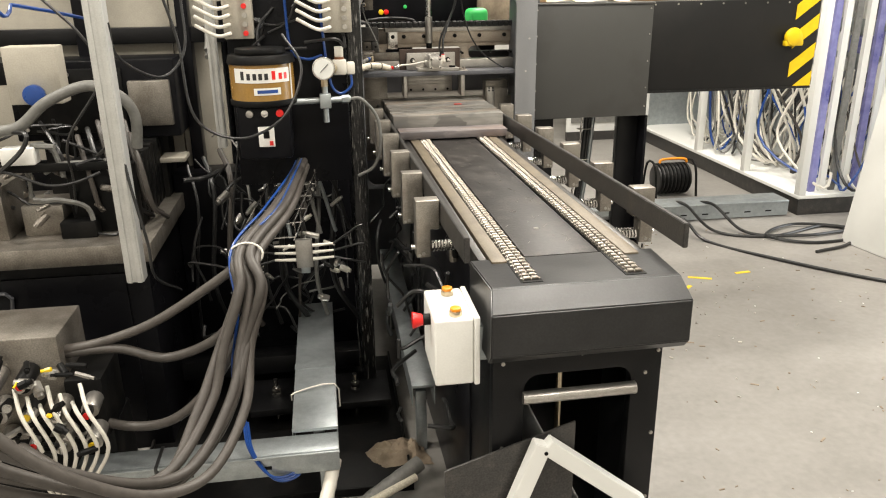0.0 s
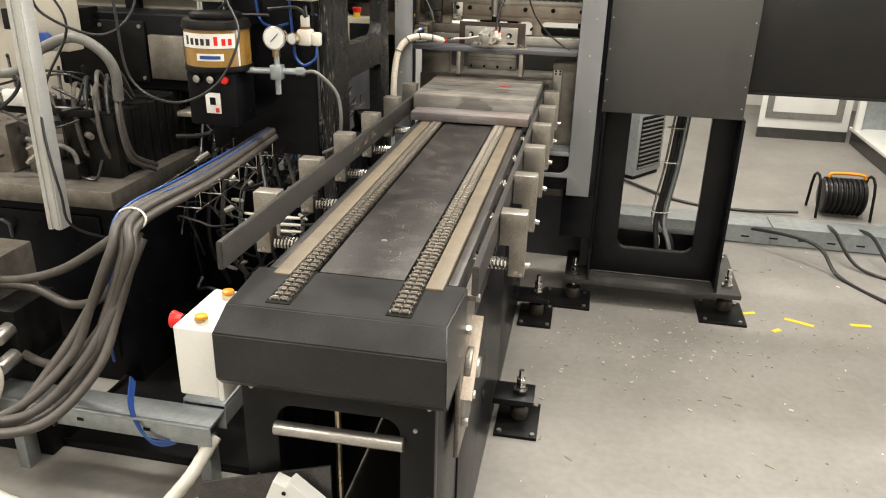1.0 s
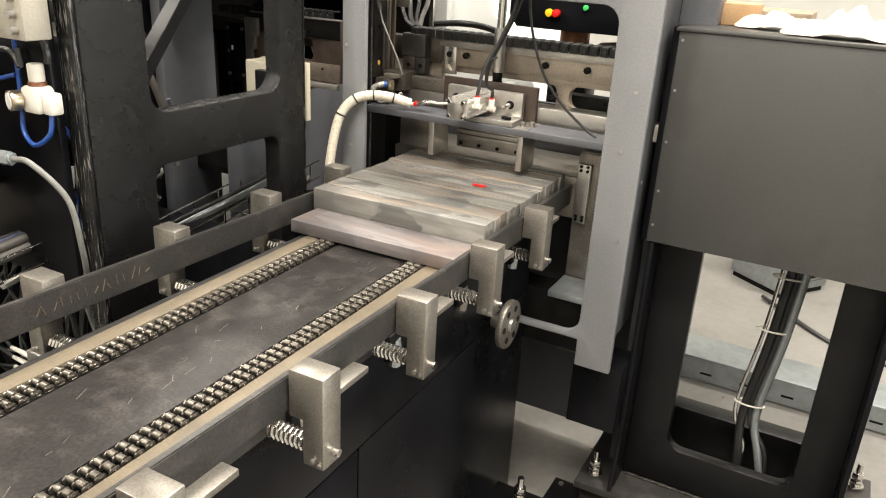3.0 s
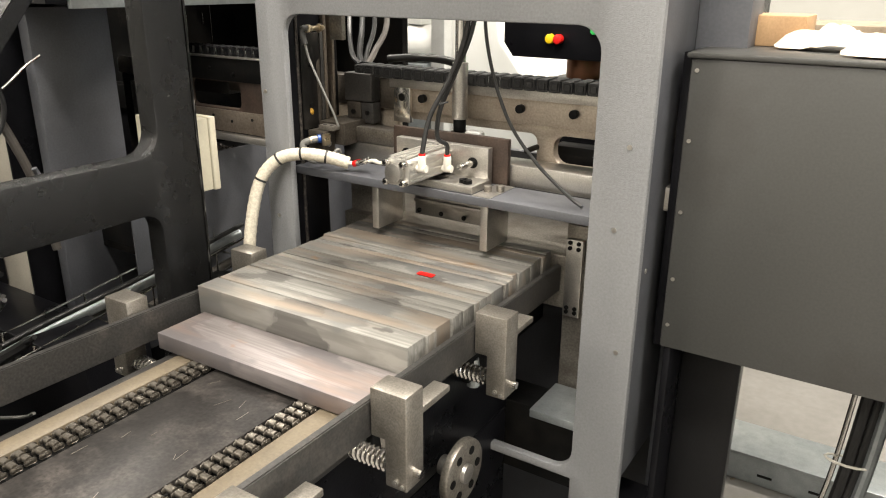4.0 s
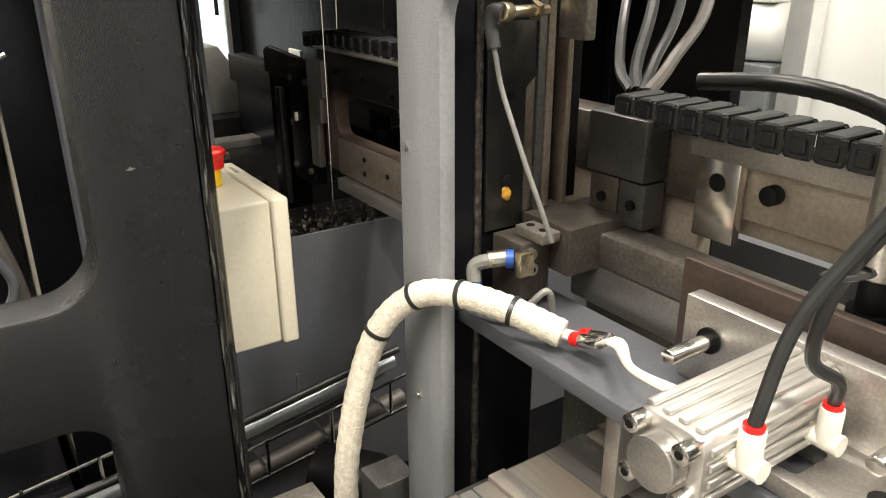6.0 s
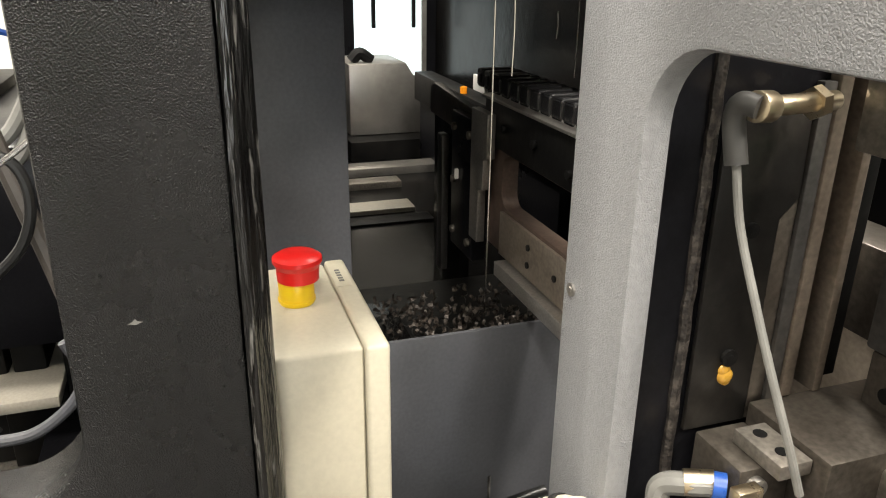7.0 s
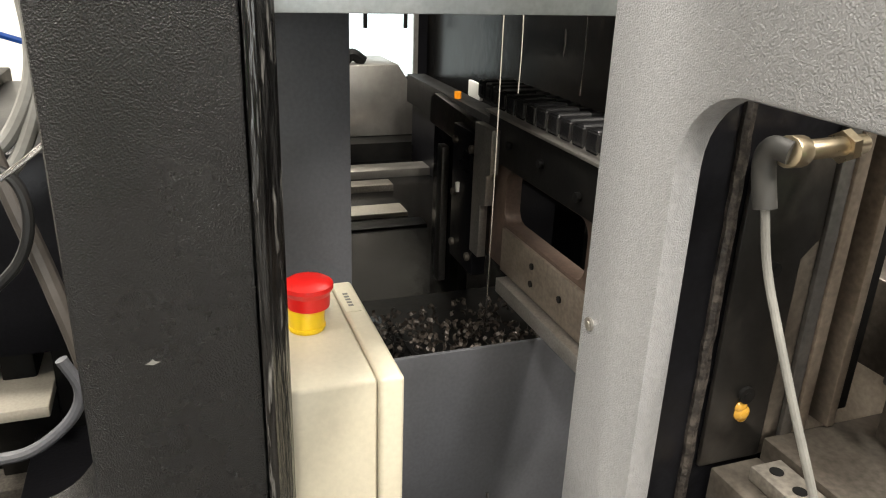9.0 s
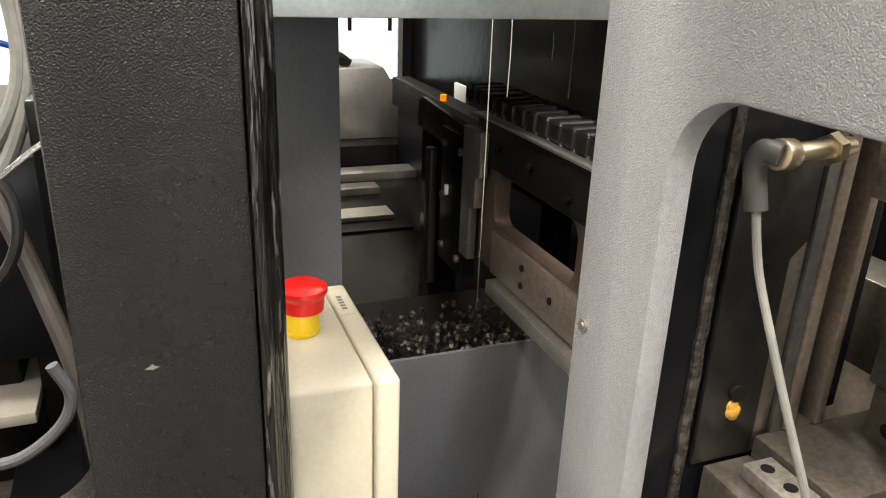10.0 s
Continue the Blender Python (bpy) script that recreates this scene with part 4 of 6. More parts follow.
for x in (0.337, 0.395, 0.50, 0.664, 0.796, 0.93):
    part("socket_screw", cyl((x, 4.055, 1.447), (x, 4.0695, 1.447), 0.010, 16, bev=0.001), SOOT, q)
for x in (0.20, 0.245, 0.70, 0.86, 0.96):
    part("socket_screw", cyl((x, 4.03, 1.402 if x < 0.4 else 1.36), (x, 4.0345 if x < 0.4 else 4.085, 1.402 if x < 0.4 else 1.36), 0.006, 12), SOOT, q)
rb = part("ribbed_block", bx(0.40, 0.64, 4.02, 4.06, 1.165, 1.262, 0.003), STEEL, q, "ribbed bright guide block")
for i in range(4):
    part("rib", bx(0.402, 0.638, 4.012, 4.0195, 1.20 + i * 0.016, 1.209 + i * 0.016, 0.002), STEEL, rb)
for i in range(4):
    part("screw", screw((0.42 + i * 0.065, 4.012, 1.18), (0, -1, 0), 0.006, 0.003), SOOT, rb)
part("side_column", bx(0.16, 0.30, 4.06, 4.12, 0.8, 1.30, 0.003), DULL, q)
part("side_column", bx(0.82, 0.94, 4.01, 4.09, 0.55, 1.215, 0.003), DULL, q)
kp = part("keeper_plate", bx(0.826, 0.866, 3.995, 4.0085, 1.0, 1.185, 0.002), STEEL, q, "bright keeper plate with four screws")
for x in (0.836, 0.856):
    for z in (1.165, 1.178, 1.012, 1.022):
        part("screw", screw((x, 3.995, z), (0, -1, 0), 0.005, 0.003), SOOT, kp)
part("lower_beam", bx(0.55, 1.0, 3.9, 4.0, 0.62, 0.80, 0.003), SOOT, q)
part("lower_ledge", bx(0.82, 0.96, 3.86, 4.0, 0.80, 0.82, 0.002), GALV, q)
cc = thing("cable_chain", (0.65, 4.1, 1.49), "black plastic cable drag chain lying on the cross beam", "cable chain")
lk = bx(-0.0142, 0.0142, -0.004, 0.0, 0, 0.027, 0.0025, 1)
bx(-0.0142, 0.0142, 0.05, 0.054, 0, 0.027, 0.0025, 1, lk)
bx(-0.009, 0.009, -0.004, 0.054, 0.0225, 0.028, 0.002, 1, lk)
bx(-0.006, 0.006, -0.004, 0.054, 0.0, 0.005, 0, 1, lk)
bx(-0.007, 0.009, -0.0065, -0.004, 0.005, 0.021, 0.002, 1, lk)
finish(lk)
lkm = bpy.data.meshes.new("drag_chain_link")
lk.to_mesh(lkm)
lk.free()
CHAINPL = mat("black_chain_plastic", (0.012, 0.012, 0.013), 0.4, 0, (0.02, 0.02, 0.02), 20)
lkm.materials.append(CHAINPL)
for i in range(37):
    o = new("drag_chain_link", lkm)
    o.parent = cc
    o.location = (0.215 + i * 0.030 - 0.65, 4.045 - 4.1, 1.4925 - 1.49)
for i in range(16):
    o = new("drag_chain_link", lkm)
    o.parent = cc
    o.location = (-0.15 - i * 0.030 - 0.65, 4.03 - 4.1, 1.50 - 1.49)
for i in range(4):
    P = [(0.18 + 0.008 * i, 4.09, 1.515), (0.13 + 0.01 * i, 4.12 + 0.02 * i, 1.54), (0.06 + 0.02 * i, 4.2 + 0.03 * i, 1.62), (0.0 + 0.02 * i, 4.3, 1.80), (0.0 + 0.02 * i, 4.35, 2.2)]
    solo("supply_cable", tube(P, 0.008 if i % 2 else 0.0065, 8), (CABLE, CABLE, CABLE, RUBBER)[i], "thick supply cable rising from the cable chain", "cable", "supply cables")
loop = [(0.22, 4.16, 1.525), (0.30, 4.18, 1.532), (0.38, 4.17, 1.532), (0.45, 4.15, 1.522), (0.47, 4.14, 1.50)]
solo("corrugated_hose", tube(loop, 0.010, 12, 10, ribs=1), CABLE, "black corrugated hose looped behind the beam", "hose")

# ---- machines behind the gantry ----
hd = thing("white_hood", (-0.45, 5.9, 0), "white sloping sheet-metal machine hood", "machine hood")
hood = sheet([(-0.70, 0.3), (0.10, 0.3), (0.07, 1.14), (-0.015, 1.265), (-0.18, 1.47), (-0.24, 1.80), (-0.45, 1.80), (-0.50, 1.50), (-0.60, 1.25), (-0.70, 1.08)], [], "y", 5.5, 6.4, 0.01)
part("hood_shell", hood, HOODW, hd)
part("post", bx(-0.47, -0.40, 5.40, 5.47, 0.0, 2.6, 0.004), ALU, hd, "pale aluminium post")
part("base", bx(-0.68, 0.08, 5.52, 6.38, 0, 0.3, 0.01), GREYP, hd)
cb = thing("grey_machine", (-1.2, 6.2, 0), "pale blue-grey machine cabinet behind the gantry", "machine cabinet")
part("body", bx(-1.36, -0.62, 5.9, 6.7, 0, 2.3, 0.01), PALETEAL, cb)
part("door", bx(-1.26, -0.70, 5.885, 5.899, 0.2, 2.2, 0.004), PALETEAL, cb)
part("edge_post", bx(-1.36, -1.28, 5.87, 5.899, 0.1, 2.28, 0.004), HOODW, cb, "white corner post")
for i in range(6):
    for x in (-1.20, -1.0):
        part("louvre", bx(x, x + 0.10, 5.876, 5.8845, 1.26 + 0.022 * i, 1.268 + 0.022 * i, 0.001), GREYCABLE, cb)
mo = thing("electric_motor", (-0.6, 5.45, 0), "pale grey finned electric motor on a stand", "electric motor")
part("housing", cyl((-0.69, 5.45, 1.445), (-0.53, 5.52, 1.445), 0.085, 28, bev=0.01), HOODW, mo)
part("fan_cover", cyl((-0.735, 5.432, 1.445), (-0.69, 5.45, 1.445), 0.088, 28, bev=0.02), WHITEP, mo)
for i in range(4):
    r = 0.02 + i * 0.017
    part("vent_ring", tube([(-0.736 + r * math.cos(a) * 0.37, 5.430 - r * math.cos(a) * 0.93, 1.445 + r * math.sin(a)) for a in (2 * math.pi * j / 20 for j in range(21))], 0.003, 5, 1), GREYCABLE, mo)
part("terminal_box", bx(-0.64, -0.55, 5.44, 5.53, 1.53, 1.585, 0.006), HOODW, mo)
part("stand", bx(-0.70, -0.5, 5.4, 5.6, 0, 1.36, 0.005), GALV, mo)
solo("cardboard_box", bx(-1.46, -1.03, 5.3, 5.62, 1.2, 1.62, 0.005), CARD, "brown cardboard box on the far bench", "cardboard box")
solo("far_bench", bx(-2.4, -0.98, 5.2, 5.8, 0, 1.2, 0.01), GALV, "pale steel workbench far behind the machine", "workbench")
bk = thing("spindle_head", (0.45, 5.0, 0), "black spindle head on a black column with copper-coloured drum", "machine head")
part("head", sheet([(0.165, 1.52), (0.20, 1.475), (0.95, 1.475), (0.95, 1.80), (0.165, 1.80)], [], "y", 4.90, 5.25, 0.004), BLACKP, bk)
part("drum", cyl((0.42, 5.02, 1.405), (0.42, 5.02, 1.475), 0.062, 28, bev=0.003), COPPER, bk, "copper-coloured drum")
part("turret", bx(0.31, 0.54, 4.93, 5.12, 1.28, 1.405, 0.006), BLACKP, bk)
part("column", bx(0.34, 0.51, 4.96, 5.10, 0, 1.28, 0.006), BLACKP, bk)
part("front_bar", bx(0.43, 0.95, 4.84, 4.925, 1.355, 1.395, 0.004), SOOT, bk)
part("red_button", cyl((0.376, 4.90, 1.54), (0.376, 4.872, 1.54), 0.016, 20, bev=0.005), RED, bk)
part("yellow_ring", cyl((0.345, 4.90, 1.54), (0.345, 4.878, 1.54), 0.016, 20, bev=0.004), YELLOW, bk)
part("green_button", cyl((0.495, 4.90, 1.57), (0.495, 4.886, 1.57), 0.011, 16, bev=0.002), GREEN, bk)
part("side_arm", bar((0.50, 5.13, 1.395), (0.98, 5.13, 1.455), 0.03, 0.05, (0, 0, 1), 0.004), CREAM, bk, "cream side arm")
part("side_arm", bar((0.52, 5.16, 1.34), (0.98, 5.16, 1.40), 0.03, 0.035, (0, 0, 1), 0.004), CREAM, bk)
solo("steel_work_table", bx(0.80, 1.34, 4.5, 5.05, 1.38, 1.42, 0.004), SOOT, "dark steel table behind the spindle head", "table")
solo("table_leg_frame", bx(0.9, 1.0, 4.6, 4.95, 0.0, 1.38, 0.004), SOOT, "dark steel leg frame carrying the table", "table leg")
solo("wooden_crate", bx(0.95, 1.32, 4.75, 5.03, 1.42, 1.62, 0.004), CLOTH, "grey-brown wooden crate on the dark table", "crate")
solo("green_bag", turned(bx(-0.06, 0.06, -0.05, 0.05, 0, 0.15, 0.03, 3), pose(0.86, 4.47, 1.42, 0, 0, 20)), GREEN, "crumpled bright green plastic bag on the table", "plastic bag")

# ---- chip trough and machine room left of the gantry ----
tb = thing("chip_trough", (-0.4, 4.0, 0.8), "blue-grey sheet-metal chip trough with wet metal chips", "chip trough")
part("front_sheet", bx(-0.256, -0.25, 3.66, 4.6, 0.75, 1.254, 0.0015), GREYP, tb, "blue-grey front sheet")
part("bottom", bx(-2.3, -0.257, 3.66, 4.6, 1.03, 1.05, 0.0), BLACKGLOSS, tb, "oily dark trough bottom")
part("chip_shelf", bx(-0.50, -0.257, 3.66, 4.6, 1.05, 1.215), SOOT, tb)
rc = random.Random(3)
chips = bmesh.new()
for i in range(520):
    x, y = rc.uniform(-0.42, -0.262), rc.uniform(3.80, 4.12)
    z = 1.222 + 0.024 * rc.random() * (0.4 + 0.6 * math.sin((y - 3.76) * 9) ** 2)
    L0 = rc.uniform(0.005, 0.015)
    q0 = Euler((rc.uniform(0, 6), rc.uniform(0, 6), rc.uniform(0, 6))).to_matrix()
    vs = []
    for j in range(4):
        a = j * 0.8
        p0 = Vector((L0 * 0.5 * math.cos(a), L0 * 0.5 * math.sin(a), 0))
        vs.append((chips.verts.new(Vector((x, y, z)) + q0 @ (p0 + Vector((0, 0, 0.0025)))), chips.verts.new(Vector((x, y, z)) + q0 @ (p0 - Vector((0, 0, 0.0025))))))
    for a, b in zip(vs, vs[1:]):
        chips.faces.new((a[0], a[1], b[1], b[0]))
CHIPS = mat("oily_dark_chips", (0.060, 0.048, 0.039), 0.48, 0.35, (0.016, 0.013, 0.011), 80)
solo("metal_chips", chips, CHIPS, "heap of curled oily metal chips", "metal chips", kind="stuff")
solo("coolant_puddle", bx(-0.44, -0.262, 3.70, 3.83, 1.2155, 1.219, 0.001), BLACKGLOSS, "shiny coolant puddle among the chips", "puddle")
solo("machine_column", bx(-0.43, -0.39, 3.55, 3.767, 0.7, 1.656, 0.002), GREYP, "grey painted machine column plate", "machine column")
rf = thing("machine_canopy", (-1.2, 4.2, 1.657), "dark canopy sheet with a pale grey front lip", "machine canopy")
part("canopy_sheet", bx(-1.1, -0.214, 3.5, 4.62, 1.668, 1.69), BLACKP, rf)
part("lip", bx(-0.213, -0.198, 3.55, 4.62, 1.657, 1.76, 0.001), GALV, rf)
bp0 = thing("machine_back_wall", (-1.3, 4.61, 0.8), "oily black back wall of the machine room in two sheets", "machine panel")
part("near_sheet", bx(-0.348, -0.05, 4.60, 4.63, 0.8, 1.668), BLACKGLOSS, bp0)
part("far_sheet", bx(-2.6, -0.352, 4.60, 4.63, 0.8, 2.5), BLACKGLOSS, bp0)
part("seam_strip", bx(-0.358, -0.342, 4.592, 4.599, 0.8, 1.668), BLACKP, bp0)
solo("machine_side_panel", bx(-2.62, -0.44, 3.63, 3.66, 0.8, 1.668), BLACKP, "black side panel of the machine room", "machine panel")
ew = thing("machine_end_wall", (-2.62, 4.1, 0.8), "dark end wall of the machine room with a bright window", "machine panel")
part("sheet", sheet([(3.66, 0.8), (4.6, 0.8), (4.6, 1.668), (3.66, 1.668)], [[(4.25, 1.22), (4.555, 1.22), (4.555, 1.56), (4.25, 1.56)]], "x", -2.62, -2.60), BLACKP, ew)
part("window_pane", bx(-2.66, -2.65, 4.22, 4.58, 1.19, 1.60), WINDOW, ew, "bright milky window pane")
for y in (4.33, 4.50):
    part("hook", cyl((-2.59, y, 1.42), (-2.59, y, 1.56), 0.009, 8), SOOT, ew)
part("mullion", bx(-2.60, -2.585, 4.535, 4.555, 1.22, 1.56), STEEL, ew)
ch = thing("chute_cover", (-2.0, 4.23, 1.05), "bare steel chamfered chute cover", "chute cover")
part("shell", sheet([(4.10, 1.113), (4.35, 1.113), (4.372, 1.15), (4.372, 1.245), (4.30, 1.355), (4.10, 1.355)], [], "x", -2.25, -2.0, 0.004), STEEL, ch)
part("base", bx(-2.25, -1.9, 4.08, 4.40, 1.05, 1.112), SOOT, ch)
part("cap", tube([(-2.05, 4.12, 1.36), (-2.05, 4.15, 1.385), (-2.05, 4.19, 1.36)], 0.02, 8), SOOT, ch)
for i, (x0, x1, y1, z1, mm) in enumerate(((-1.78, -1.70, 4.36, 1.075, STEEL), (-1.62, -1.56, 4.16, 1.07, DULL), (-1.41, -1.33, 4.135, 1.062, CREAM), (-1.30, -1.24, 4.16, 1.056, SOOT))):
    solo("cross_bar", bx(x0, x1, 3.67, y1, 1.03, z1, 0.002), mm, "steel cross bar on the trough bottom", "cross bar", "trough cross bars")
sl = thing("slide_beam", (-0.4, 3.98, 1.05), "dark machined slide beam with a rounded window inside the machine room", "machine beam")
part("web", sheet([(-0.40, 1.318), (-0.02, 1.318), (-0.02, 1.520), (-0.40, 1.520)], [rr(-0.345, -0.134, 1.383, 1.455, 0.020, 6)], "y", 3.962, 3.985, 0.0015), BROWN, sl, "brown stained beam plate with a rounded window")
part("upper_face", bx(-0.40, -0.02, 3.957, 3.9615, 1.459, 1.519, 0.001), SOOT, sl, "dark greased upper face")
part("lower_face", bx(-0.336, -0.02, 3.9565, 3.9615, 1.3195, 1.379, 0.001), RAIL, sl, "rusty tan lower rail face")
part("top_strip", bx(-0.40, -0.02, 3.950, 3.975, 1.5205, 1.5245, 0.001), STEEL, sl, "bright edge strip")
part("end_strip", bx(-0.318, -0.02, 3.943, 3.961, 1.297, 1.317, 0.0015), STEEL, sl, "bright lower guide strip")
for x, z in ((-0.243, 1.361), (-0.243, 1.338), (-0.17, 1.35), (-0.09, 1.361)):
    part("hole", cyl((x, 3.9545, z), (x, 3.9568, z), 0.0042, 12), SOOT, sl)
for x, z in ((-0.24, 1.49), (-0.15, 1.478), (-0.33, 1.49)):
    part("socket_screw", cyl((x, 3.951, z), (x, 3.957, z), 0.0055, 12, bev=0.001), SOOT, sl)
part("upright", sheet([(-0.418, 1.318), (-0.387, 1.318), (-0.387, 1.394), (-0.371, 1.398), (-0.371, 1.440), (-0.359, 1.444), (-0.359, 1.503), (-0.418, 1.503)], [], "y", 3.944, 3.956, 0.001), STEEL, sl, "notched bright upright plate")
part("side_plate", bx(-0.515, -0.421, 3.95, 3.972, 1.275, 1.482, 0.002), BLACKP, sl, "black bolted side plate")
for x, z in ((-0.50, 1.46), (-0.50, 1.30), (-0.435, 1.46), (-0.435, 1.30), (-0.50, 1.38)):
    part("bolt", screw((x, 3.95, z), (0, -1, 0), 0.006, 0.005), DULL, sl)
part("tag", bx(-0.485, -0.479, 3.944, 3.9495, 1.385, 1.40, 0.001), WHITEP, sl)
part("cover_plate", sheet([(-0.66, 1.452), (-0.423, 1.445), (-0.423, 1.488), (-0.64, 1.502), (-0.66, 1.492)], [], "y", 3.962, 3.974, 0.001), WAY, sl, "greasy brown cover plate")
part("back_panel", bx(-0.655, -0.52, 3.968, 3.985, 1.06, 1.451, 0.002), BLACKGLOSS, sl)
part("side_rail", bx(-0.60, -0.575, 3.955, 3.9675, 1.20, 1.43, 0.002), GUIDE, sl)
part("rail_cover", bx(-1.9, -0.86, 4.30, 4.36, 1.25, 1.34, 0.002), SOOT, sl)
part("rail_foot", bx(-1.9, -0.86, 4.32, 4.40, 1.05, 1.25, 0.002), BLACKP, sl)
part("lower_arm", tube([(-0.25, 4.10, 1.42), (-0.235, 4.09, 1.40), (-0.22, 4.09, 1.385), (-0.14, 4.09, 1.378)], 0.004, 8), STEEL, sl)
part("indicator", cyl((-1.45, 4.31, 1.34), (-1.45, 4.31, 1.358), 0.010, 10), ORANGE, sl)
part("terminal", bx(-1.30, -1.22, 4.28, 4.29, 1.375, 1.415, 0.002), HOODW, sl, "small pale terminal plate")
# drag chain riding on the slide beam
sc = thing("cable_chain", (-0.3, 3.99, 1.525), "oily black cable drag chain riding on the slide beam", "cable chain")
for i in range(12):
    x = -0.06 - 0.029 * i
    part("drag_chain_link", bx(x - 0.0125, x + 0.0125, 3.962, 3.9655, 1.5255, 1.549, 0.0025, 1), BLACKWET, sc)
    part("drag_chain_bar", bx(x - 0.006, x + 0.006, 3.9656, 4.01, 1.543, 1.5495, 0.002, 1), BLACKWET, sc)
for y, z0, z1 in ((3.933, 1.659, 1.222), (3.958, 1.659, 1.557), (4.043, 1.659, 1.552), (4.015, 1.632, 1.60)):
    P = [(-0.32, y, z0), (-0.3195, y + 0.0006, (z0 + z1) / 2), (-0.32, y, z1)]
    solo("coolant_drip", tube(P, 0.0012, 6, 4), CHROME, "thin strand of coolant dripping from the canopy", "coolant drip", "coolant drips")
# conduit pipes and motor under the trough
for i, (x, z, r, mm) in enumerate(((-0.19, 0.985, 0.014, GALV), (-0.215, 0.955, 0.011, GREYCABLE), (-0.17, 1.015, 0.007, CABLE), (-0.16, 0.93, 0.013, RUBBER))):
    solo("conduit_pipe", tube([(x + 0.02, 3.02, z - 0.09), (x, 3.3, z - 0.05), (x, 3.65, z - 0.01), (x - 0.01, 3.97, z + 0.03)], r, 12), mm, "pipe running along the chip trough", "pipe", "trough pipes")
bk2 = thing("wire_basket", (-0.18, 3.5, 0.85), "bright wire basket under the trough pipes", "wire basket")
for s0 in (-0.26, -0.12):
    for dz in (0.0, 0.06):
        part("side_wire", tube([(s0 + 0.02, 3.05, 0.86 + dz), (s0, 3.5, 0.91 + dz), (s0, 3.97, 0.975 + dz)], 0.0028, 6), CHROME, bk2)
for i in range(9):
    y = 3.08 + 0.105 * i
    z = 0.865 + 0.118 * (y - 3.05)
    part("cross_wire", tube([(-0.25, y, z + 0.06), (-0.25, y, z), (-0.12, y, z), (-0.12, y, z + 0.06)], 0.0028, 6, 1), CHROME, bk2)
# Two added black sheets hide the lit floor and stand in for darkness.
solo("machine_lower_panel", bx(-2.62, -0.27, 3.63, 3.66, 0, 0.80), BLACKP, "black sheet added to keep the space beside the chip trough dark", "machine panel")
solo("trough_leg_panel", bx(-0.258, -0.252, 3.67, 4.6, 0, 0.749), BLACKP, "black sheet added to keep the space below the chip trough dark", "machine panel")
sm = thing("small_motor", (-0.12, 3.80, 0.86), "small black round motor beside the braided hose", "motor")
part("housing", cyl((-0.10, 3.78, 0.93), (-0.02, 3.84, 0.93), 0.045, 24, bev=0.004), SOOT, sm)
part("flange", bx(0.0, 0.055, 3.80, 3.86, 0.90, 0.99, 0.003), STEEL, sm)
part("foot", bx(-0.12, 0.05, 3.76, 3.88, 0.70, 0.885, 0.003), SOOT, sm)

# ---- machine left of the conveyor ----
mb = thing("machine_bed", (-1.5, 3.0, 0), "black machine bed with a worn steel table top", "machine bed")
part("body", bx(-2.6, -0.70, 2.70, 3.46, 0, 0.80, 0.004), BLACKP, mb)
part("table_top", bx(-2.6, -0.66, 2.62, 3.46, 0.80, 0.87, 0.004), DULL, mb, "worn steel table top")
part("apron", bx(-0.695, 0.055, 3.30, 3.46, 0.02, 0.95, 0.003), BLACKP, mb, "black apron panel")
part("low_rail", bx(-0.75, 0.05, 3.0, 3.1, 0.12, 0.2, 0.003), BLACK, mb)
part("access_door", bx(-1.45, -0.78, 2.688, 2.699, 0.12, 0.74, 0.004), BLACKP, mb)
part("pull_handle", tube([(-1.40, 2.688, 0.70), (-1.40, 2.66, 0.70), (-1.18, 2.66, 0.70), (-1.18, 2.688, 0.62)], 0.007, 8, 3), GREYP, mb)
for i, (x0, x1, y0, y1, z1, mm) in enumerate(((-1.62, -1.40, 2.72, 3.0, 1.02, DULL), (-1.36, -1.16, 2.74, 2.98, 1.06, DULL), (-1.12, -0.98, 2.78, 2.95, 0.98, DULL), (-1.9, -1.66, 2.70, 3.1, 1.1, SOOT), (-0.98, -0.86, 2.72, 2.85, 0.93, SOOT))):
    solo("fixture_block", bx(x0, x1, y0, y1, 0.87, z1, 0.004), mm, "worn steel fixture block on the machine table", "fixture block", "fixture blocks on the table")
ck = thing("slide_cover", (-0.8, 3.1, 0.87), "black ribbed slide cover on the machine table", "slide cover")
for i in range(9):
    part("fold", bx(-0.95, -0.72, 2.78 + i * 0.06, 2.832 + i * 0.06, 0.87, 1.12 + 0.008 * (i % 2), 0.006), SOOT, ck)
ms = thing("machine_slide", (-0.93, 3.32, 1.13), "black machine slide head above the table", "slide head")
part("body", bx(-1.25, -0.62, 3.22, 3.45, 1.13, 1.44, 0.008), BLACKP, ms)
part("cover", bx(-1.22, -0.82, 3.205, 3.219, 1.16, 1.41, 0.004), SOOT, ms, "black bolted cover")
part("clamp_jaw", bx(-0.80, -0.64, 3.19, 3.219, 1.18, 1.36, 0.006), DULL, ms, "worn steel jaw")
for x in (-1.20, -1.02, -0.84):
    for z in (1.18, 1.39):
        part("screw", screw((x, 3.205, z), (0, -1, 0), 0.008, 0.006), STEEL, ms)
solo("slide_carrier", bx(-1.2, -0.7, 3.34, 3.455, 0.87, 1.13, 0.004), SOOT, "black carrier under the slide head", "carrier")
fr = thing("rear_guard", (-0.8, 3.5, 0.87), "cream rear guard sheets behind black rails", "guard sheet")
part("sheet", bx(-2.6, -0.66, 3.48, 3.50, 1.0, 2.4), CREAM, fr)
part("lower_sheet", bx(-2.6, -0.66, 3.47, 3.50, 0.0, 0.998), BLACKP, fr)
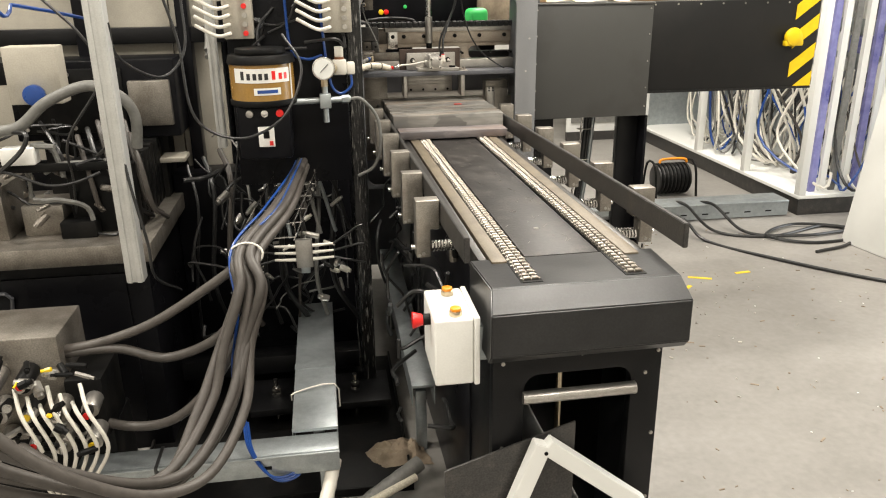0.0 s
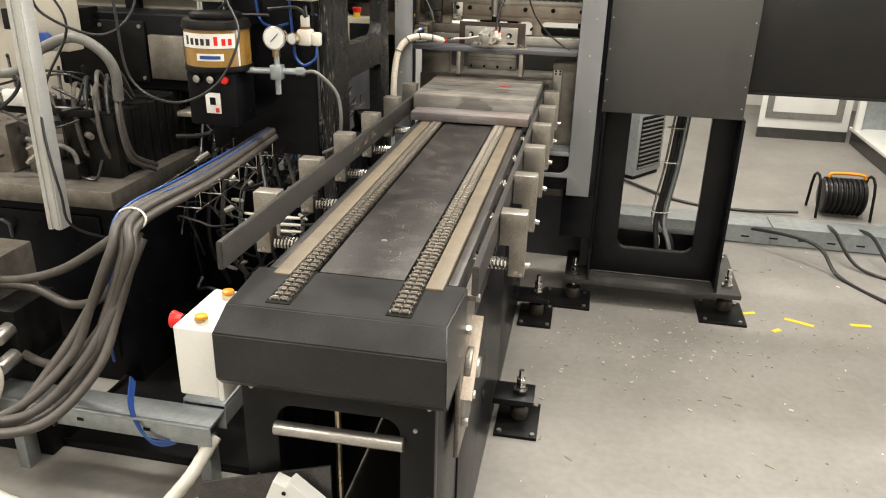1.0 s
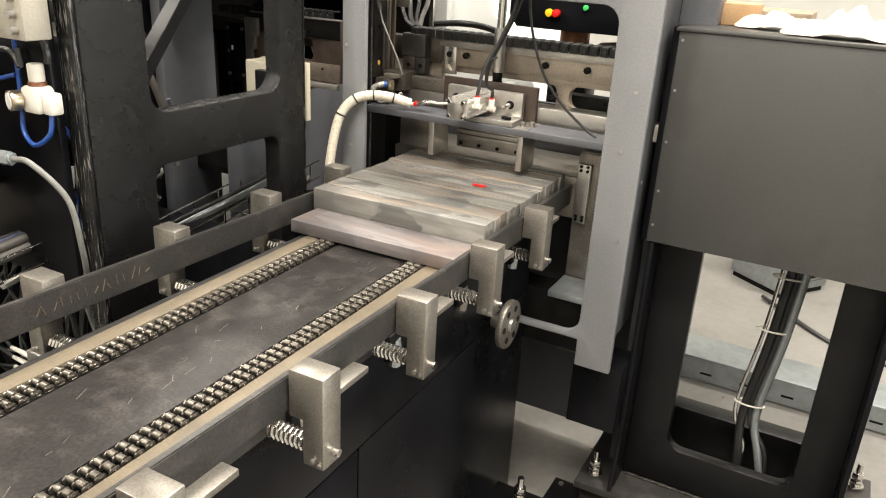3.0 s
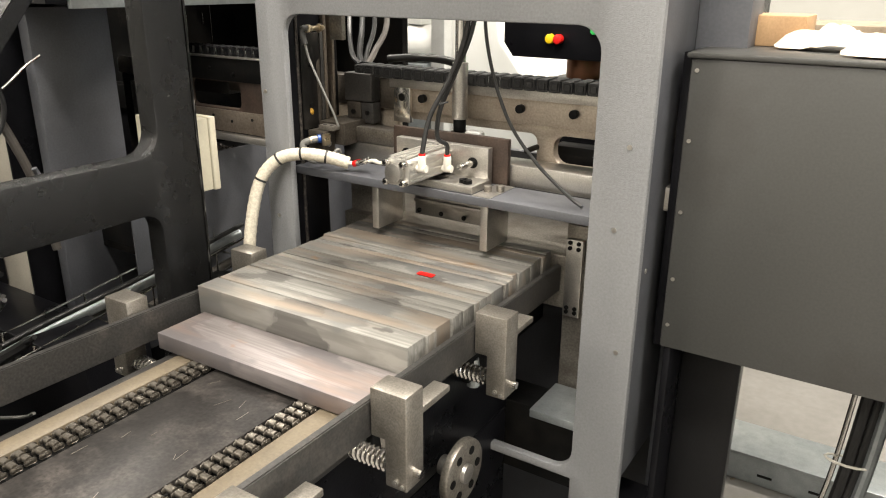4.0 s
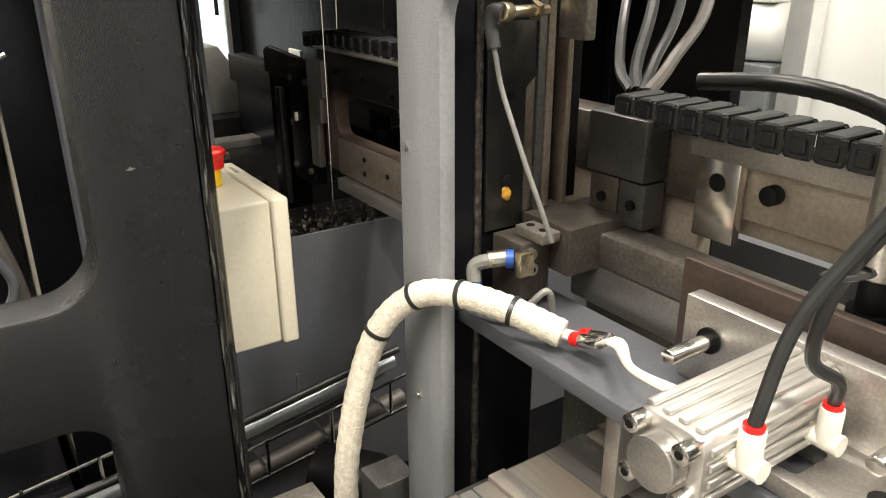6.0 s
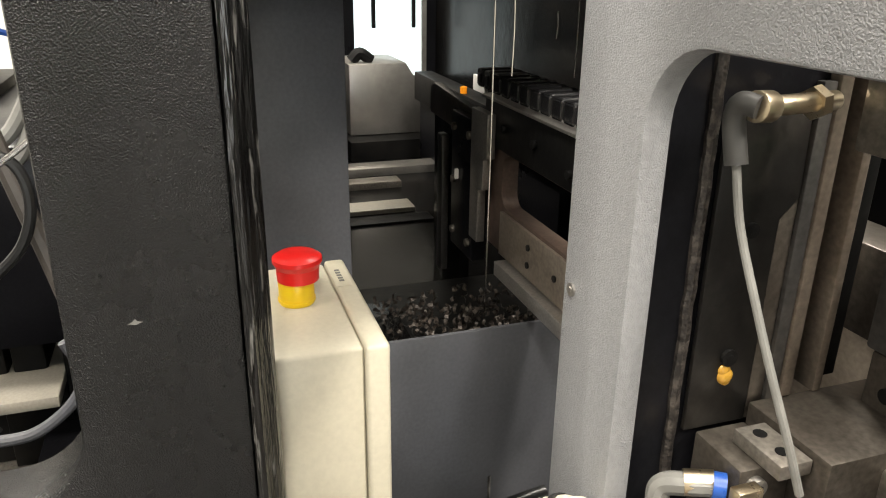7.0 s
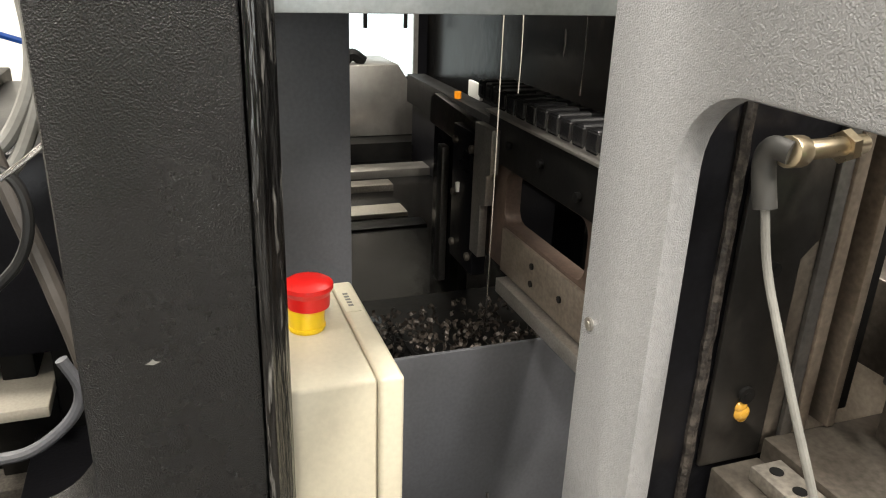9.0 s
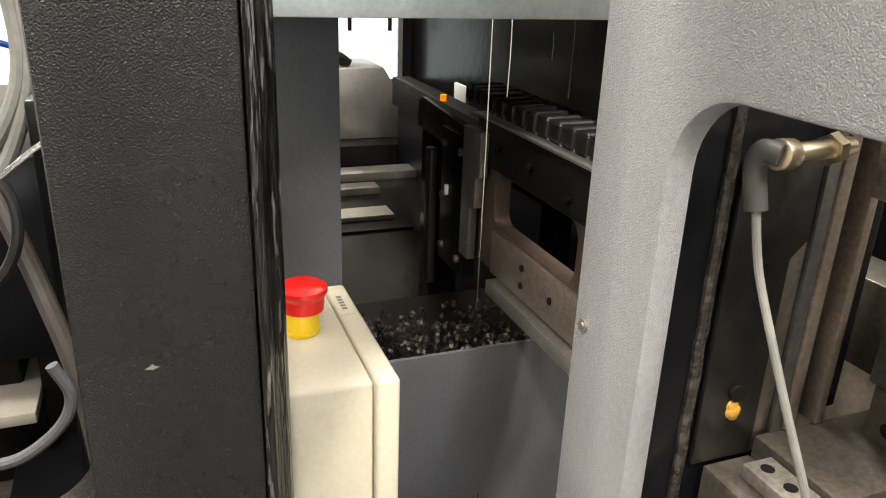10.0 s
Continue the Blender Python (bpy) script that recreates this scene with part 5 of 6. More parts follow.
part("sheet", bx(-0.655, -0.46, 3.485, 3.505, 0.8, 2.4), CREAM, fr)
part("inner_sheet", bx(-0.458, -0.452, 3.485, 3.62, 0.8, 2.4), BLACKP, fr)
part("rail", bx(-2.6, -0.42, 3.42, 3.479, 1.485, 1.55, 0.004), BLACK, fr)
part("rail", bx(-1.02, -0.98, 3.40, 3.479, 0.87, 2.4, 0.004), BLACKP, fr)
part("rail", bx(-0.62, -0.57, 3.40, 3.479, 0.87, 2.4, 0.004), BLACKP, fr)
sn = thing("sensor_block", (-1.04, 2.92, 1.2), "cream sensor block with a round blue cap", "sensor block")
part("body", bx(-1.13, -0.95, 2.90, 2.99, 1.32, 1.52, 0.006), CREAM, sn)
part("arm", bx(-1.3, -1.05, 2.99, 3.25, 1.38, 1.46, 0.004), SOOT, sn)
part("blue_cap", cyl((-1.04, 2.90, 1.355), (-1.04, 2.87, 1.355), 0.036, 20, bev=0.004), BLUE, sn, "round blue cap")
jb = thing("junction_box", (-1.06, 2.75, 1.0), "small white junction box on a black arm", "junction box")
part("body", bx(-1.13, -1.02, 2.72, 2.78, 1.14, 1.20, 0.006), WHITEP, jb)
part("arm", bx(-1.4, -0.78, 2.74, 2.76, 1.11, 1.138, 0.002), SOOT, jb)
part("post", bx(-1.38, -1.35, 2.73, 2.77, 0.87, 1.11, 0.002), SOOT, jb)
# aluminium posts hanging from above
for x, y, z0, w, lab in ((-0.64, 2.31, 0.854, 0.052, "pale aluminium profile post hanging beside the machine"), (-0.431, 3.0, 1.12, 0.034, "thin pale aluminium profile post behind the pump")):
    ps = thing("profile_post", (x, y, z0), lab, "profile post")
    part("core", bx(x - w / 2, x + w / 2, y - w / 2, y + w / 2, z0, 2.5, 0.003), ALU, ps)
    for s in (-0.27, 0.27):
        part("flange", bx(x + s * w - w * 0.13, x + s * w + w * 0.13, y - w / 2 - 0.004, y - w / 2, z0, 2.5, 0.001), ALU, ps)
sp = [(-1.5 + 0.55 * k / 120 + 0.0, 2.55 + 0.028 * math.cos(k * math.pi / 5), 1.565 + 0.10 * k / 120 + 0.030 * math.sin(k * math.pi / 5)) for k in range(121)] + [(-0.92, 2.8, 1.64), (-0.92, 3.2, 1.6), (-0.92, 3.44, 1.52)]
solo("spiral_air_hose", tube(sp, 0.006, 6, 1), BLUE, "bright blue spiral air hose stretched over the machine", "air hose")

# ---- grease pump ----
gp = thing("grease_pump", (-0.24, 2.72, 1.1), "grease pump with an amber vessel and black body", "grease pump")
part("vessel", cyl((-0.238, 2.72, 1.345), (-0.238, 2.72, 1.463), 0.108, 40), AMBER, gp, "amber grease vessel")
part("lid", cyl((-0.238, 2.72, 1.463), (-0.238, 2.72, 1.492), 0.116, 40, 0.108, bev=0.004), SOOT, gp, "black screw lid")
part("lid_knob", cyl((-0.238, 2.72, 1.492), (-0.238, 2.72, 1.512), 0.085, 32, bev=0.005), SOOT, gp)
part("base_ring", cyl((-0.238, 2.72, 1.325), (-0.238, 2.72, 1.345), 0.113, 40, bev=0.003), SOOT, gp)
part("body", bx(-0.33, -0.15, 2.65, 2.80, 1.14, 1.326, 0.012), BLACKP, gp, "black pump body")
part("wall_plate", bx(-0.36, 0.055, 2.86, 2.879, 1.0, 1.72, 0.003), BLACKP, gp)
part("carrier", bx(-0.30, -0.18, 2.80, 2.86, 1.2, 1.3, 0.003), BLACKP, gp)


def band(r, z0, z1, a0, a1, n=16):
    """A curved label on the vessel."""
    bm = bmesh.new()
    ring = [[bm.verts.new((-0.238 + rr0 * math.sin(a), 2.72 - rr0 * math.cos(a), z)) for rr0, z in ((r, z0), (r, z1), (r - 0.001, z1), (r - 0.001, z0))] for a in (radians(a0 + (a1 - a0) * i / n) for i in range(n + 1))]
    for a, b in zip(ring, ring[1:]):
        for j in range(4):
            bm.faces.new((a[j], a[(j + 1) % 4], b[(j + 1) % 4], b[j]))
    bm.faces.new(ring[0])
    bm.faces.new(ring[-1][::-1])
    return bm


lb = part("label", band(0.1095, 1.405, 1.452, -50, 58), WHITEP, gp, "white maker's label")
for i, (a, c) in enumerate(((-32, CABLE), (-20, CABLE), (-9, CABLE), (1, CABLE), (11, CABLE), (24, RED), (37, RED), (48, RED))):
    part("label_bar", band(0.1102, 1.415, 1.443 if i in (0, 5) else 1.436, a - 3.2, a + 3.2, 3), c, lb)
lb = part("label", band(0.1095, 1.365, 1.388, -12, 36), WHITEP, gp)
part("label_bar", band(0.1102, 1.371, 1.382, -6, 30), BLUE, lb)
part("band_strap", band(0.1095, 1.345, 1.463, 62, 66, 2), WHITETUBE, gp)
tp = part("rating_plate", bx(-0.262, -0.208, 2.644, 2.6495, 1.185, 1.255, 0.002), WHITEP, gp, "white rating plate")
part("plate_mark", bx(-0.245, -0.225, 2.642, 2.6438, 1.215, 1.24), SOOT, tp)
part("plate_mark", bx(-0.226, -0.214, 2.642, 2.6438, 1.19, 1.205), RED, tp)
for x, c in ((-0.285, STEEL), (-0.235, CHROME), (-0.185, RED)):
    part("port_plug", cyl((x, 2.65, 1.30), (x, 2.636, 1.30), 0.013, 14, bev=0.002), c, gp)
gg = thing("pressure_gauge", (-0.03, 2.72, 1.3), "round steel pressure gauge with a white dial on a cross fitting", "pressure gauge")
part("case", cyl((-0.028, 2.735, 1.437), (-0.028, 2.705, 1.437), 0.040, 32, bev=0.003), CHROME, gg)
part("dial", cyl((-0.028, 2.7045, 1.437), (-0.028, 2.7035, 1.437), 0.034, 32), HOODW, gg, "white dial")
part("needle", bar((-0.04, 2.7025, 1.425), (-0.012, 2.7025, 1.452), 0.002, 0.003, (0, 1, 0)), SOOT, gg)
part("stem", cyl((-0.028, 2.72, 1.25), (-0.028, 2.72, 1.40), 0.010, 12), GALV, gg)
part("neck", cyl((-0.028, 2.72, 1.375), (-0.028, 2.72, 1.40), 0.013, 6), BRASS, gg)
part("cross", cyl((-0.14, 2.72, 1.325), (0.06, 2.75, 1.325), 0.011, 12), GALV, gg)
part("cross_hub", bx(-0.048, -0.008, 2.70, 2.74, 1.30, 1.35, 0.005), GALV, gg)
part("nut", cyl((0.03, 2.745, 1.325), (0.055, 2.75, 1.325), 0.015, 6), GALV, gg)
solo("pressure_hose", tube([(0.058, 2.75, 1.325), (0.10, 2.76, 1.32), (0.155, 2.79, 1.25), (0.165, 2.80, 1.15), (0.14, 2.82, 1.06), (0.08, 2.84, 1.02)], 0.006, 10), GREYCABLE, "grey pressure hose curving down from the gauge", "hose")
rg = thing("air_regulator", (0.02, 2.86, 1.38), "cream air regulator with a small gauge and blue tubes", "air regulator")
part("body", bx(0.005, 0.055, 2.82, 2.87, 1.40, 1.455, 0.008), WHITETUBE, rg)
part("knob", cyl((0.03, 2.845, 1.463), (0.03, 2.845, 1.50), 0.016, 18, bev=0.003), WHITETUBE, rg)
part("knob_ring", cyl((0.03, 2.845, 1.455), (0.03, 2.845, 1.463), 0.018, 18), COPPER, rg)
part("gauge", cyl((0.002, 2.822, 1.425), (-0.004, 2.80, 1.425), 0.021, 20, bev=0.002), BRASS, rg)
part("gauge_dial", cyl((-0.004, 2.7995, 1.425), (-0.0043, 2.7985, 1.425), 0.017, 20), HOODW, rg)
part("elbow", bx(0.055, 0.085, 2.83, 2.86, 1.40, 1.445, 0.006), WHITETUBE, rg)
part("tube_loop", tube([(0.07, 2.84, 1.40), (0.068, 2.83, 1.36), (0.03, 2.82, 1.335), (0.0, 2.82, 1.36), (-0.01, 2.83, 1.41), (-0.02, 2.84, 1.50), (-0.03, 2.85, 1.70)], 0.005, 8), BLUE, rg)
part("tube_loop", tube([(-0.03, 2.84, 1.47), (-0.09, 2.83, 1.46), (-0.14, 2.84, 1.50), (-0.15, 2.84, 1.7)], 0.005, 8), BLUE, rg)
for x0, z0 in ((-0.02, 1.55), (-0.36, 1.535)):
    vi = thing("valve_island", (x0, 2.84, z0), "cream valve island with white push-in tubes", "valve island", "valve islands")
    part("body", bx(x0, x0 + 0.10, 2.80, 2.858, z0, z0 + 0.20, 0.004), CREAM, vi)
    for i in range(6):
        z = z0 + 0.02 + i * 0.03
        part("elbow", tube([(x0 + 0.02, 2.80, z), (x0 + 0.02, 2.775, z), (x0 - 0.02, 2.765, z - 0.005), (x0 - 0.09, 2.775, z + 0.03)], 0.0065, 8), WHITETUBE, vi)
        part("port", cyl((x0 + 0.075, 2.80, z), (x0 + 0.075, 2.785, z), 0.009, 12), RED if i % 3 == 0 and x0 < -0.1 else STEEL, vi)
# grease distributor
ds = thing("grease_distributor", (-0.149, 2.86, 0.65), "small steel grease distributor with six white-ended tubes", "grease distributor")
part("block", bx(-0.18, -0.115, 2.85, 2.88, 0.655, 0.77, 0.003), STEEL, ds)
part("bracket", bx(-0.165, -0.13, 2.88, 3.0, 0.62, 0.70, 0.002), GALV, ds)
for i in range(3):
    z = 0.685 + i * 0.028
    for s in (-1, 1):
        part("nipple", cyl((-0.148 + s * 0.033, 2.865, z), (-0.148 + s * 0.115, 2.865, z + 0.004), 0.0075, 10, 0.005), WHITETUBE, ds)
        part("grease_line", tube([(-0.148 + s * 0.115, 2.865, z + 0.004), (-0.148 + s * 0.20, 2.87, z - 0.02 + 0.04 * i), (-0.148 + s * 0.26, 2.90, z + 0.08 * (i - 0.6)), (-0.148 + s * 0.22, 2.95, z + 0.26 * (i - 0.5))], 0.0045, 8), CABLE, ds)

# ---- hose loom on its wire basket ----
T = Vector((-0.290, 2.187, 0.95))
drop = [(-0.274, 2.1, 0.873), (-0.32, 2.05, 0.716), (-0.37, 1.95, 0.572), (-0.467, 1.82, 0.465), (-0.614, 1.7, 0.503), (-0.796, 1.6, 0.662), (-0.935, 1.55, 0.821)]
rh = random.Random(8)
for i in range(5):
    ox, oz = (i - 2) * 0.0150, 0.020 * (i % 2)
    P = [(-0.10 + ox * 0.4, 3.05, 1.10 + oz), (-0.14 + ox * 0.5, 2.80, 1.05 + oz), (-0.20 + ox, 2.48, 1.0 + oz), (T.x + ox, T.y, T.z + oz)]
    P += [(p[0] + ox * (1 + 0.5 * j) + rh.uniform(-0.018, 0.018), p[1] + rh.uniform(-0.02, 0.02), p[2] + oz) for j, p in enumerate(drop)]
    solo("hydraulic_hose", tube(P, 0.0145, 12), RUBBER, "grey-brown hydraulic hose in a drooping loom", "hydraulic hose", "hose loom")
side = [
    [(T.x, T.y, T.z), (-0.369, 2.2, 0.885), (-0.575, 2.22, 0.752), (-0.739, 2.23, 0.691), (-0.87, 2.235, 0.668)],
    [(T.x + 0.01, T.y, T.z - 0.02), (-0.299, 2.15, 0.863), (-0.383, 2.15, 0.72), (-0.555, 2.2, 0.633), (-0.707, 2.22, 0.667), (-0.875, 2.235, 0.655)],
    [(T.x + 0.02, T.y, T.z - 0.03), (-0.295, 2.12, 0.801), (-0.389, 2.1, 0.62), (-0.525, 2.1, 0.483), (-0.678, 2.15, 0.432), (-0.855, 2.2, 0.467), (-0.965, 2.22, 0.545)],
    [(-0.95, 2.2, 0.30), (-0.938, 2.0, 0.484), (-0.737, 1.9, 0.41), (-0.542, 1.85, 0.402), (-0.424, 1.95, 0.454), (-0.329, 2.0, 0.623), (T.x + 0.03, T.y, T.z - 0.05)],
]
for P in side:
    solo("hydraulic_hose", tube(P, 0.0148, 12), RUBBER, "grey-brown hydraulic hose leading to the valve block", "hydraulic hose", "hose loom")
for i in range(3):
    P = [(-0.10 - 0.02 * i, 3.0, 1.115 - 0.01 * i), (-0.15 - 0.008 * i, 2.75, 1.072 + 0.008 * (i % 2)), (-0.205 - 0.022 * i, 2.45, 1.022), (T.x - 0.025 - 0.009 * i, T.y, T.z + 0.02), (-0.32, 2.1, 0.813), (-0.349, 2.08, 0.656), (-0.36, 2.1, 0.508)]
    solo("air_tube", tube(P, 0.0042, 8), (BLUE, CABLE, BLUE)[i], "air tube running along the hose loom", "air tube", "blue air tubes")
for i in range(3):
    P = [(-0.348, 2.15, 0.424), (-0.332, 2.1, 0.339), (-0.272, 2.08, 0.249), (-0.202, 2.1, 0.241), (-0.172, 2.15, 0.285)]
    solo("air_tube", tube([(p[0] + 0.006 * i, p[1], p[2] - 0.007 * i) for p in P], 0.0045, 8), BLUE, "loop of blue air tube below the cable tray", "air tube", "blue air tubes")
solo("cable_tie", tube([(T.x + 0.049 * math.cos(a), T.y + 0.012 * math.sin(a), T.z + 0.008 + 0.032 * math.sin(a)) for a in (2 * math.pi * j / 16 for j in range(17))], 0.0035, 6, 1), WHITETUBE, "white cable tie round the hose loom", "cable tie")
wb = thing("wire_basket", (-0.17, 2.6, 0.95), "bright wire basket carrying the hose loom", "wire basket")
for s in (-0.075, 0.075):
    for dz in (0.0, 0.05):
        part("side_wire", tube([(-0.12 + s, 3.0, 1.055 + dz), (-0.16 + s, 2.72, 1.01 + dz), (-0.23 + s, 2.33, 0.945 + dz)], 0.0025, 6), CHROME, wb)
for i in range(7):
    f0 = i / 6
    x, y, z = -0.125 - 0.10 * f0, 2.97 - 0.62 * f0, 1.05 - 0.10 * f0
    part("cross_wire", tube([(x - 0.075, y, z + 0.055), (x - 0.075, y, z), (x + 0.075, y, z), (x + 0.075, y, z + 0.055)], 0.0025, 6, 1), CHROME, wb)
# Made-up black sheet with rims, covers the lit floor to keep it dark.
op = thing("dark_floor_fill", (-0.29, 2.77, 0), "black rimmed sheet added to darken the floor under the machine", "drip pan")
part("bottom", bx(-0.78, 0.20, 2.26, 3.29, 0.0, 0.012, 0.002), SOOT, op)
part("rim", bx(-0.78, 0.20, 2.26, 2.268, 0.0125, 0.034, 0.001), SOOT, op)
part("rim", bx(-0.78, -0.772, 2.269, 3.29, 0.0125, 0.034, 0.001), SOOT, op)
part("rim", bx(0.192, 0.20, 2.269, 3.29, 0.0125, 0.034, 0.001), SOOT, op)
# thin loose cables by the pole
for i, P in enumerate((
        [(-0.615, 2.32, 1.619), (-0.609, 2.36, 1.52), (-0.526, 2.5, 1.447), (-0.464, 2.6, 1.521), (-0.466, 2.65, 1.693)],
        [(-0.498, 2.5, 1.7), (-0.464, 2.5, 1.548), (-0.44, 2.5, 1.318), (-0.309, 2.52, 1.242), (-0.167, 2.55, 1.303), (-0.1, 2.6, 1.451), (-0.157, 2.65, 1.558)],
        [(-0.644, 2.34, 1.426), (-0.613, 2.28, 1.183), (-0.584, 2.27, 0.987), (-0.583, 2.3, 0.863), (-0.554, 2.5, 0.736)],
        [(-0.894, 2.6, 1.709), (-0.769, 2.6, 1.568), (-0.736, 2.62, 1.44), (-0.878, 2.65, 1.237), (-0.917, 2.75, 1.075), (-0.948, 2.8, 0.87)])):
    solo("loose_cable", tube(P, 0.0045, 8), CABLE, "thin loose black cable hanging round the post", "cable", "loose cables")
gh = [(-1.216, 2.75, 1.254), (-1.068, 2.75, 1.265), (-0.96, 2.75, 1.347), (-0.822, 2.75, 1.398), (-0.728, 2.76, 1.363), (-0.688, 2.78, 1.288), (-0.7, 2.8, 1.173)]
solo("grey_conduit", tube(gh, 0.019, 12), GREYCABLE, "thick pale grey conduit arching over the table", "conduit")
for i in range(7):
    x, y = -0.931 + 0.03 * i, 2.95 + 0.03 * (i % 3)
    solo("machine_hose", tube([(x, y, 1.14), (x + 0.02, y - 0.10, 1.21 + 0.02 * (i % 3)), (x + 0.06, y - 0.18, 1.12), (x + 0.08, y - 0.17, 0.96), (x + 0.1, y - 0.05, 0.88)], 0.009, 8, ribs=i % 2), (RUBBER, CABLE, RUBBER)[i % 3], "short hose looped on the machine table", "hose", "table hoses")
for i in range(9):
    x0 = -0.62 + 0.07 * i
    solo("machine_cable", tube([(x0, 3.25, 1.0 + 0.03 * (i % 4)), (x0 + 0.05, 3.1, 0.85 + 0.05 * (i % 3)), (x0 + 0.02, 3.05, 0.55), (x0 + 0.06 * (i % 3), 3.12, 0.3)], 0.006 + 0.003 * (i % 3), 7), (CABLE, CABLE, RUBBER, GREYCABLE)[i % 4], "cable hanging down the black apron", "cable", "apron cables")
for i in range(5):
    solo("steel_conduit", tube([(-0.30 + 0.03 * i, 3.05 + 0.02 * i, 1.18), (-0.24 + 0.05 * i, 2.98, 1.02), (-0.2 + 0.06 * i, 2.95 + 0.02 * i, 0.75)], 0.008, 8), (GALV, CABLE, GREYCABLE)[i % 3], "thin conduit behind the grease pump", "conduit", "pump conduits")

# ---- valve block at the end of the loom ----
vb = thing("hydraulic_valve_block", (-1.0, 2.2, 0.2), "steel hydraulic valve block with plugs and yellow tags", "valve block")
part("block", bx(-1.25, -0.86, 2.18, 2.42, 0.40, 0.74, 0.006), DULL, vb)
part("foot", bx(-1.25, -0.75, 2.2, 2.4, 0.0, 0.399, 0.006), SOOT, vb)
part("side_block", bx(-0.858, -0.75, 2.16, 2.36, 0.40, 0.60, 0.005), SOOT, vb)
rv = random.Random(2)
for i in range(18):
    x, z = -1.20 + 0.085 * (i % 6), 0.44 + 0.10 * (i // 6)
    if x > -0.86 and z > 0.6:
        continue
    yf = 2.18 if x < -0.86 else 2.16
    vv = part("valve", cyl((x, yf, z), (x, yf - 0.06 - 0.03 * rv.random(), z - 0.01), 0.026, 14, bev=0.003), (SOOT, DULL, STEEL)[i % 3], vb, "screw-in valve with a plug")
    part("plug", cyl((x, yf - 0.06, z), (x, yf - 0.11, z - 0.01), 0.015, 6, bev=0.002), (STEEL, CHROME, SOOT)[i % 3], vv)
    if i % 2:
        part("tag", cyl((x + 0.005, yf - 0.11, z), (x + 0.005, yf - 0.114, z), 0.011, 12), YELLOW if i % 4 == 1 else RED, vv)
for i in range(7):
    x = -0.97 + 0.03 * i
    solo("signal_wire", tube([(x, 2.10, 0.62 - 0.03 * (i % 3)), (x + 0.03, 2.04, 0.56), (x + 0.07, 2.03, 0.44), (x + 0.05 - 0.01 * i, 2.06, 0.30), (-0.87, 2.08, 0.2)], 0.006, 8), WHITETUBE, "cream signal wire plugged into the valve block", "wire", "signal wires")
# ---- trays ----
t1 = thing("cable_tray", (-0.45, 2.15, 0), "galvanised sheet cable tray on short legs", "cable tray", "cable trays")
part("cover", bx(-0.86, -0.055, 2.10, 2.20, 0.300, 0.312, 0.001), GALV, t1)
part("side", bx(-0.86, -0.055, 2.097, 2.101, 0.235, 0.300, 0.0005), GALV, t1)
part("lip", bx(-0.86, -0.053, 2.085, 2.0965, 0.306, 0.313, 0.001), GALV, t1)
part("side", bx(-0.86, -0.055, 2.199, 2.203, 0.235, 0.300, 0.0005), GALV, t1)
for x in (-0.8, -0.1):
    part("leg", bx(x - 0.02, x + 0.02, 2.12, 2.18, 0, 0.235, 0.002), GALV, t1)
for x in (-0.52, -0.28):
    part("slot", bx(x - 0.012, x + 0.012, 2.0958, 2.0968, 0.262, 0.274), SOOT, t1)
part("strap", bx(-0.62, -0.61, 2.083, 2.205, 0.232, 0.316, 0.001), CABLE, t1)
t2 = thing("cable_tray", (-0.13, 2.7, 0), "galvanised sheet cable tray running under the machine", "cable tray", "cable trays")
part("cover", bx(-0.205, -0.055, 2.204, 3.25, 0.318, 0.330, 0.001), GALV, t2)
for x in (-0.205, -0.059):
    part("side", bx(x, x + 0.004, 2.204, 3.25, 0.25, 0.317, 0.0005), GALV, t2)
part("seam", bx(-0.207, -0.053, 2.62, 2.66, 0.3305, 0.3325), GALV, t2)
part("leg", bx(-0.15, -0.11, 2.5, 2.55, 0, 0.317, 0.002), GALV, t2)
part("tie_cord", tube([(-0.215, 2.45, 0.30), (-0.20, 2.44, 0.335), (-0.06, 2.48, 0.335), (-0.045, 2.46, 0.25)], 0.003, 6, 3), WHITETUBE, t2)
t3 = thing("cable_tray", (0.26, 3.1, 0), "long galvanised cable tray beside the conveyor", "cable tray", "cable trays")
part("cover", bx(0.215, 0.30, 2.40, 3.9, 0.33, 0.342, 0.001), GALV, t3)
part("side", bx(0.215, 0.219, 2.40, 3.9, 0.26, 0.329, 0.0005), GALV, t3)
part("side", bx(0.296, 0.30, 2.40, 3.9, 0.26, 0.329, 0.0005), GALV, t3)
for y in (2.5, 3.6):
    part("leg", bx(0.24, 0.28, y, y + 0.04, 0, 0.26, 0.002), GALV, t3)
for i, P in enumerate(([(-0.07, 2.15, 0.24), (-0.12, 2.02, 0.14), (-0.22, 1.92, 0.06), (-0.45, 1.88, 0.04), (-0.9, 1.95, 0.06)], [(0.20, 2.2, 0.10), (-0.05, 2.05, 0.08), (-0.25, 1.88, 0.05), (-0.55, 1.80, 0.05), (-1.0, 1.85, 0.12)], [(0.22, 2.25, 0.12), (-0.02, 2.10, 0.06), (-0.22, 1.94, 0.03), (-0.5, 1.86, 0.03), (-0.95, 1.9, 0.08)])):
    solo("floor_hose", tube(P, (0.022, 0.014, 0.028)[i], 12, 10, ribs=i != 1), (WHITETUBE, BRAID, GREYCABLE)[i], "pale corrugated hose lying under the cable tray", "hose", "floor hoses")


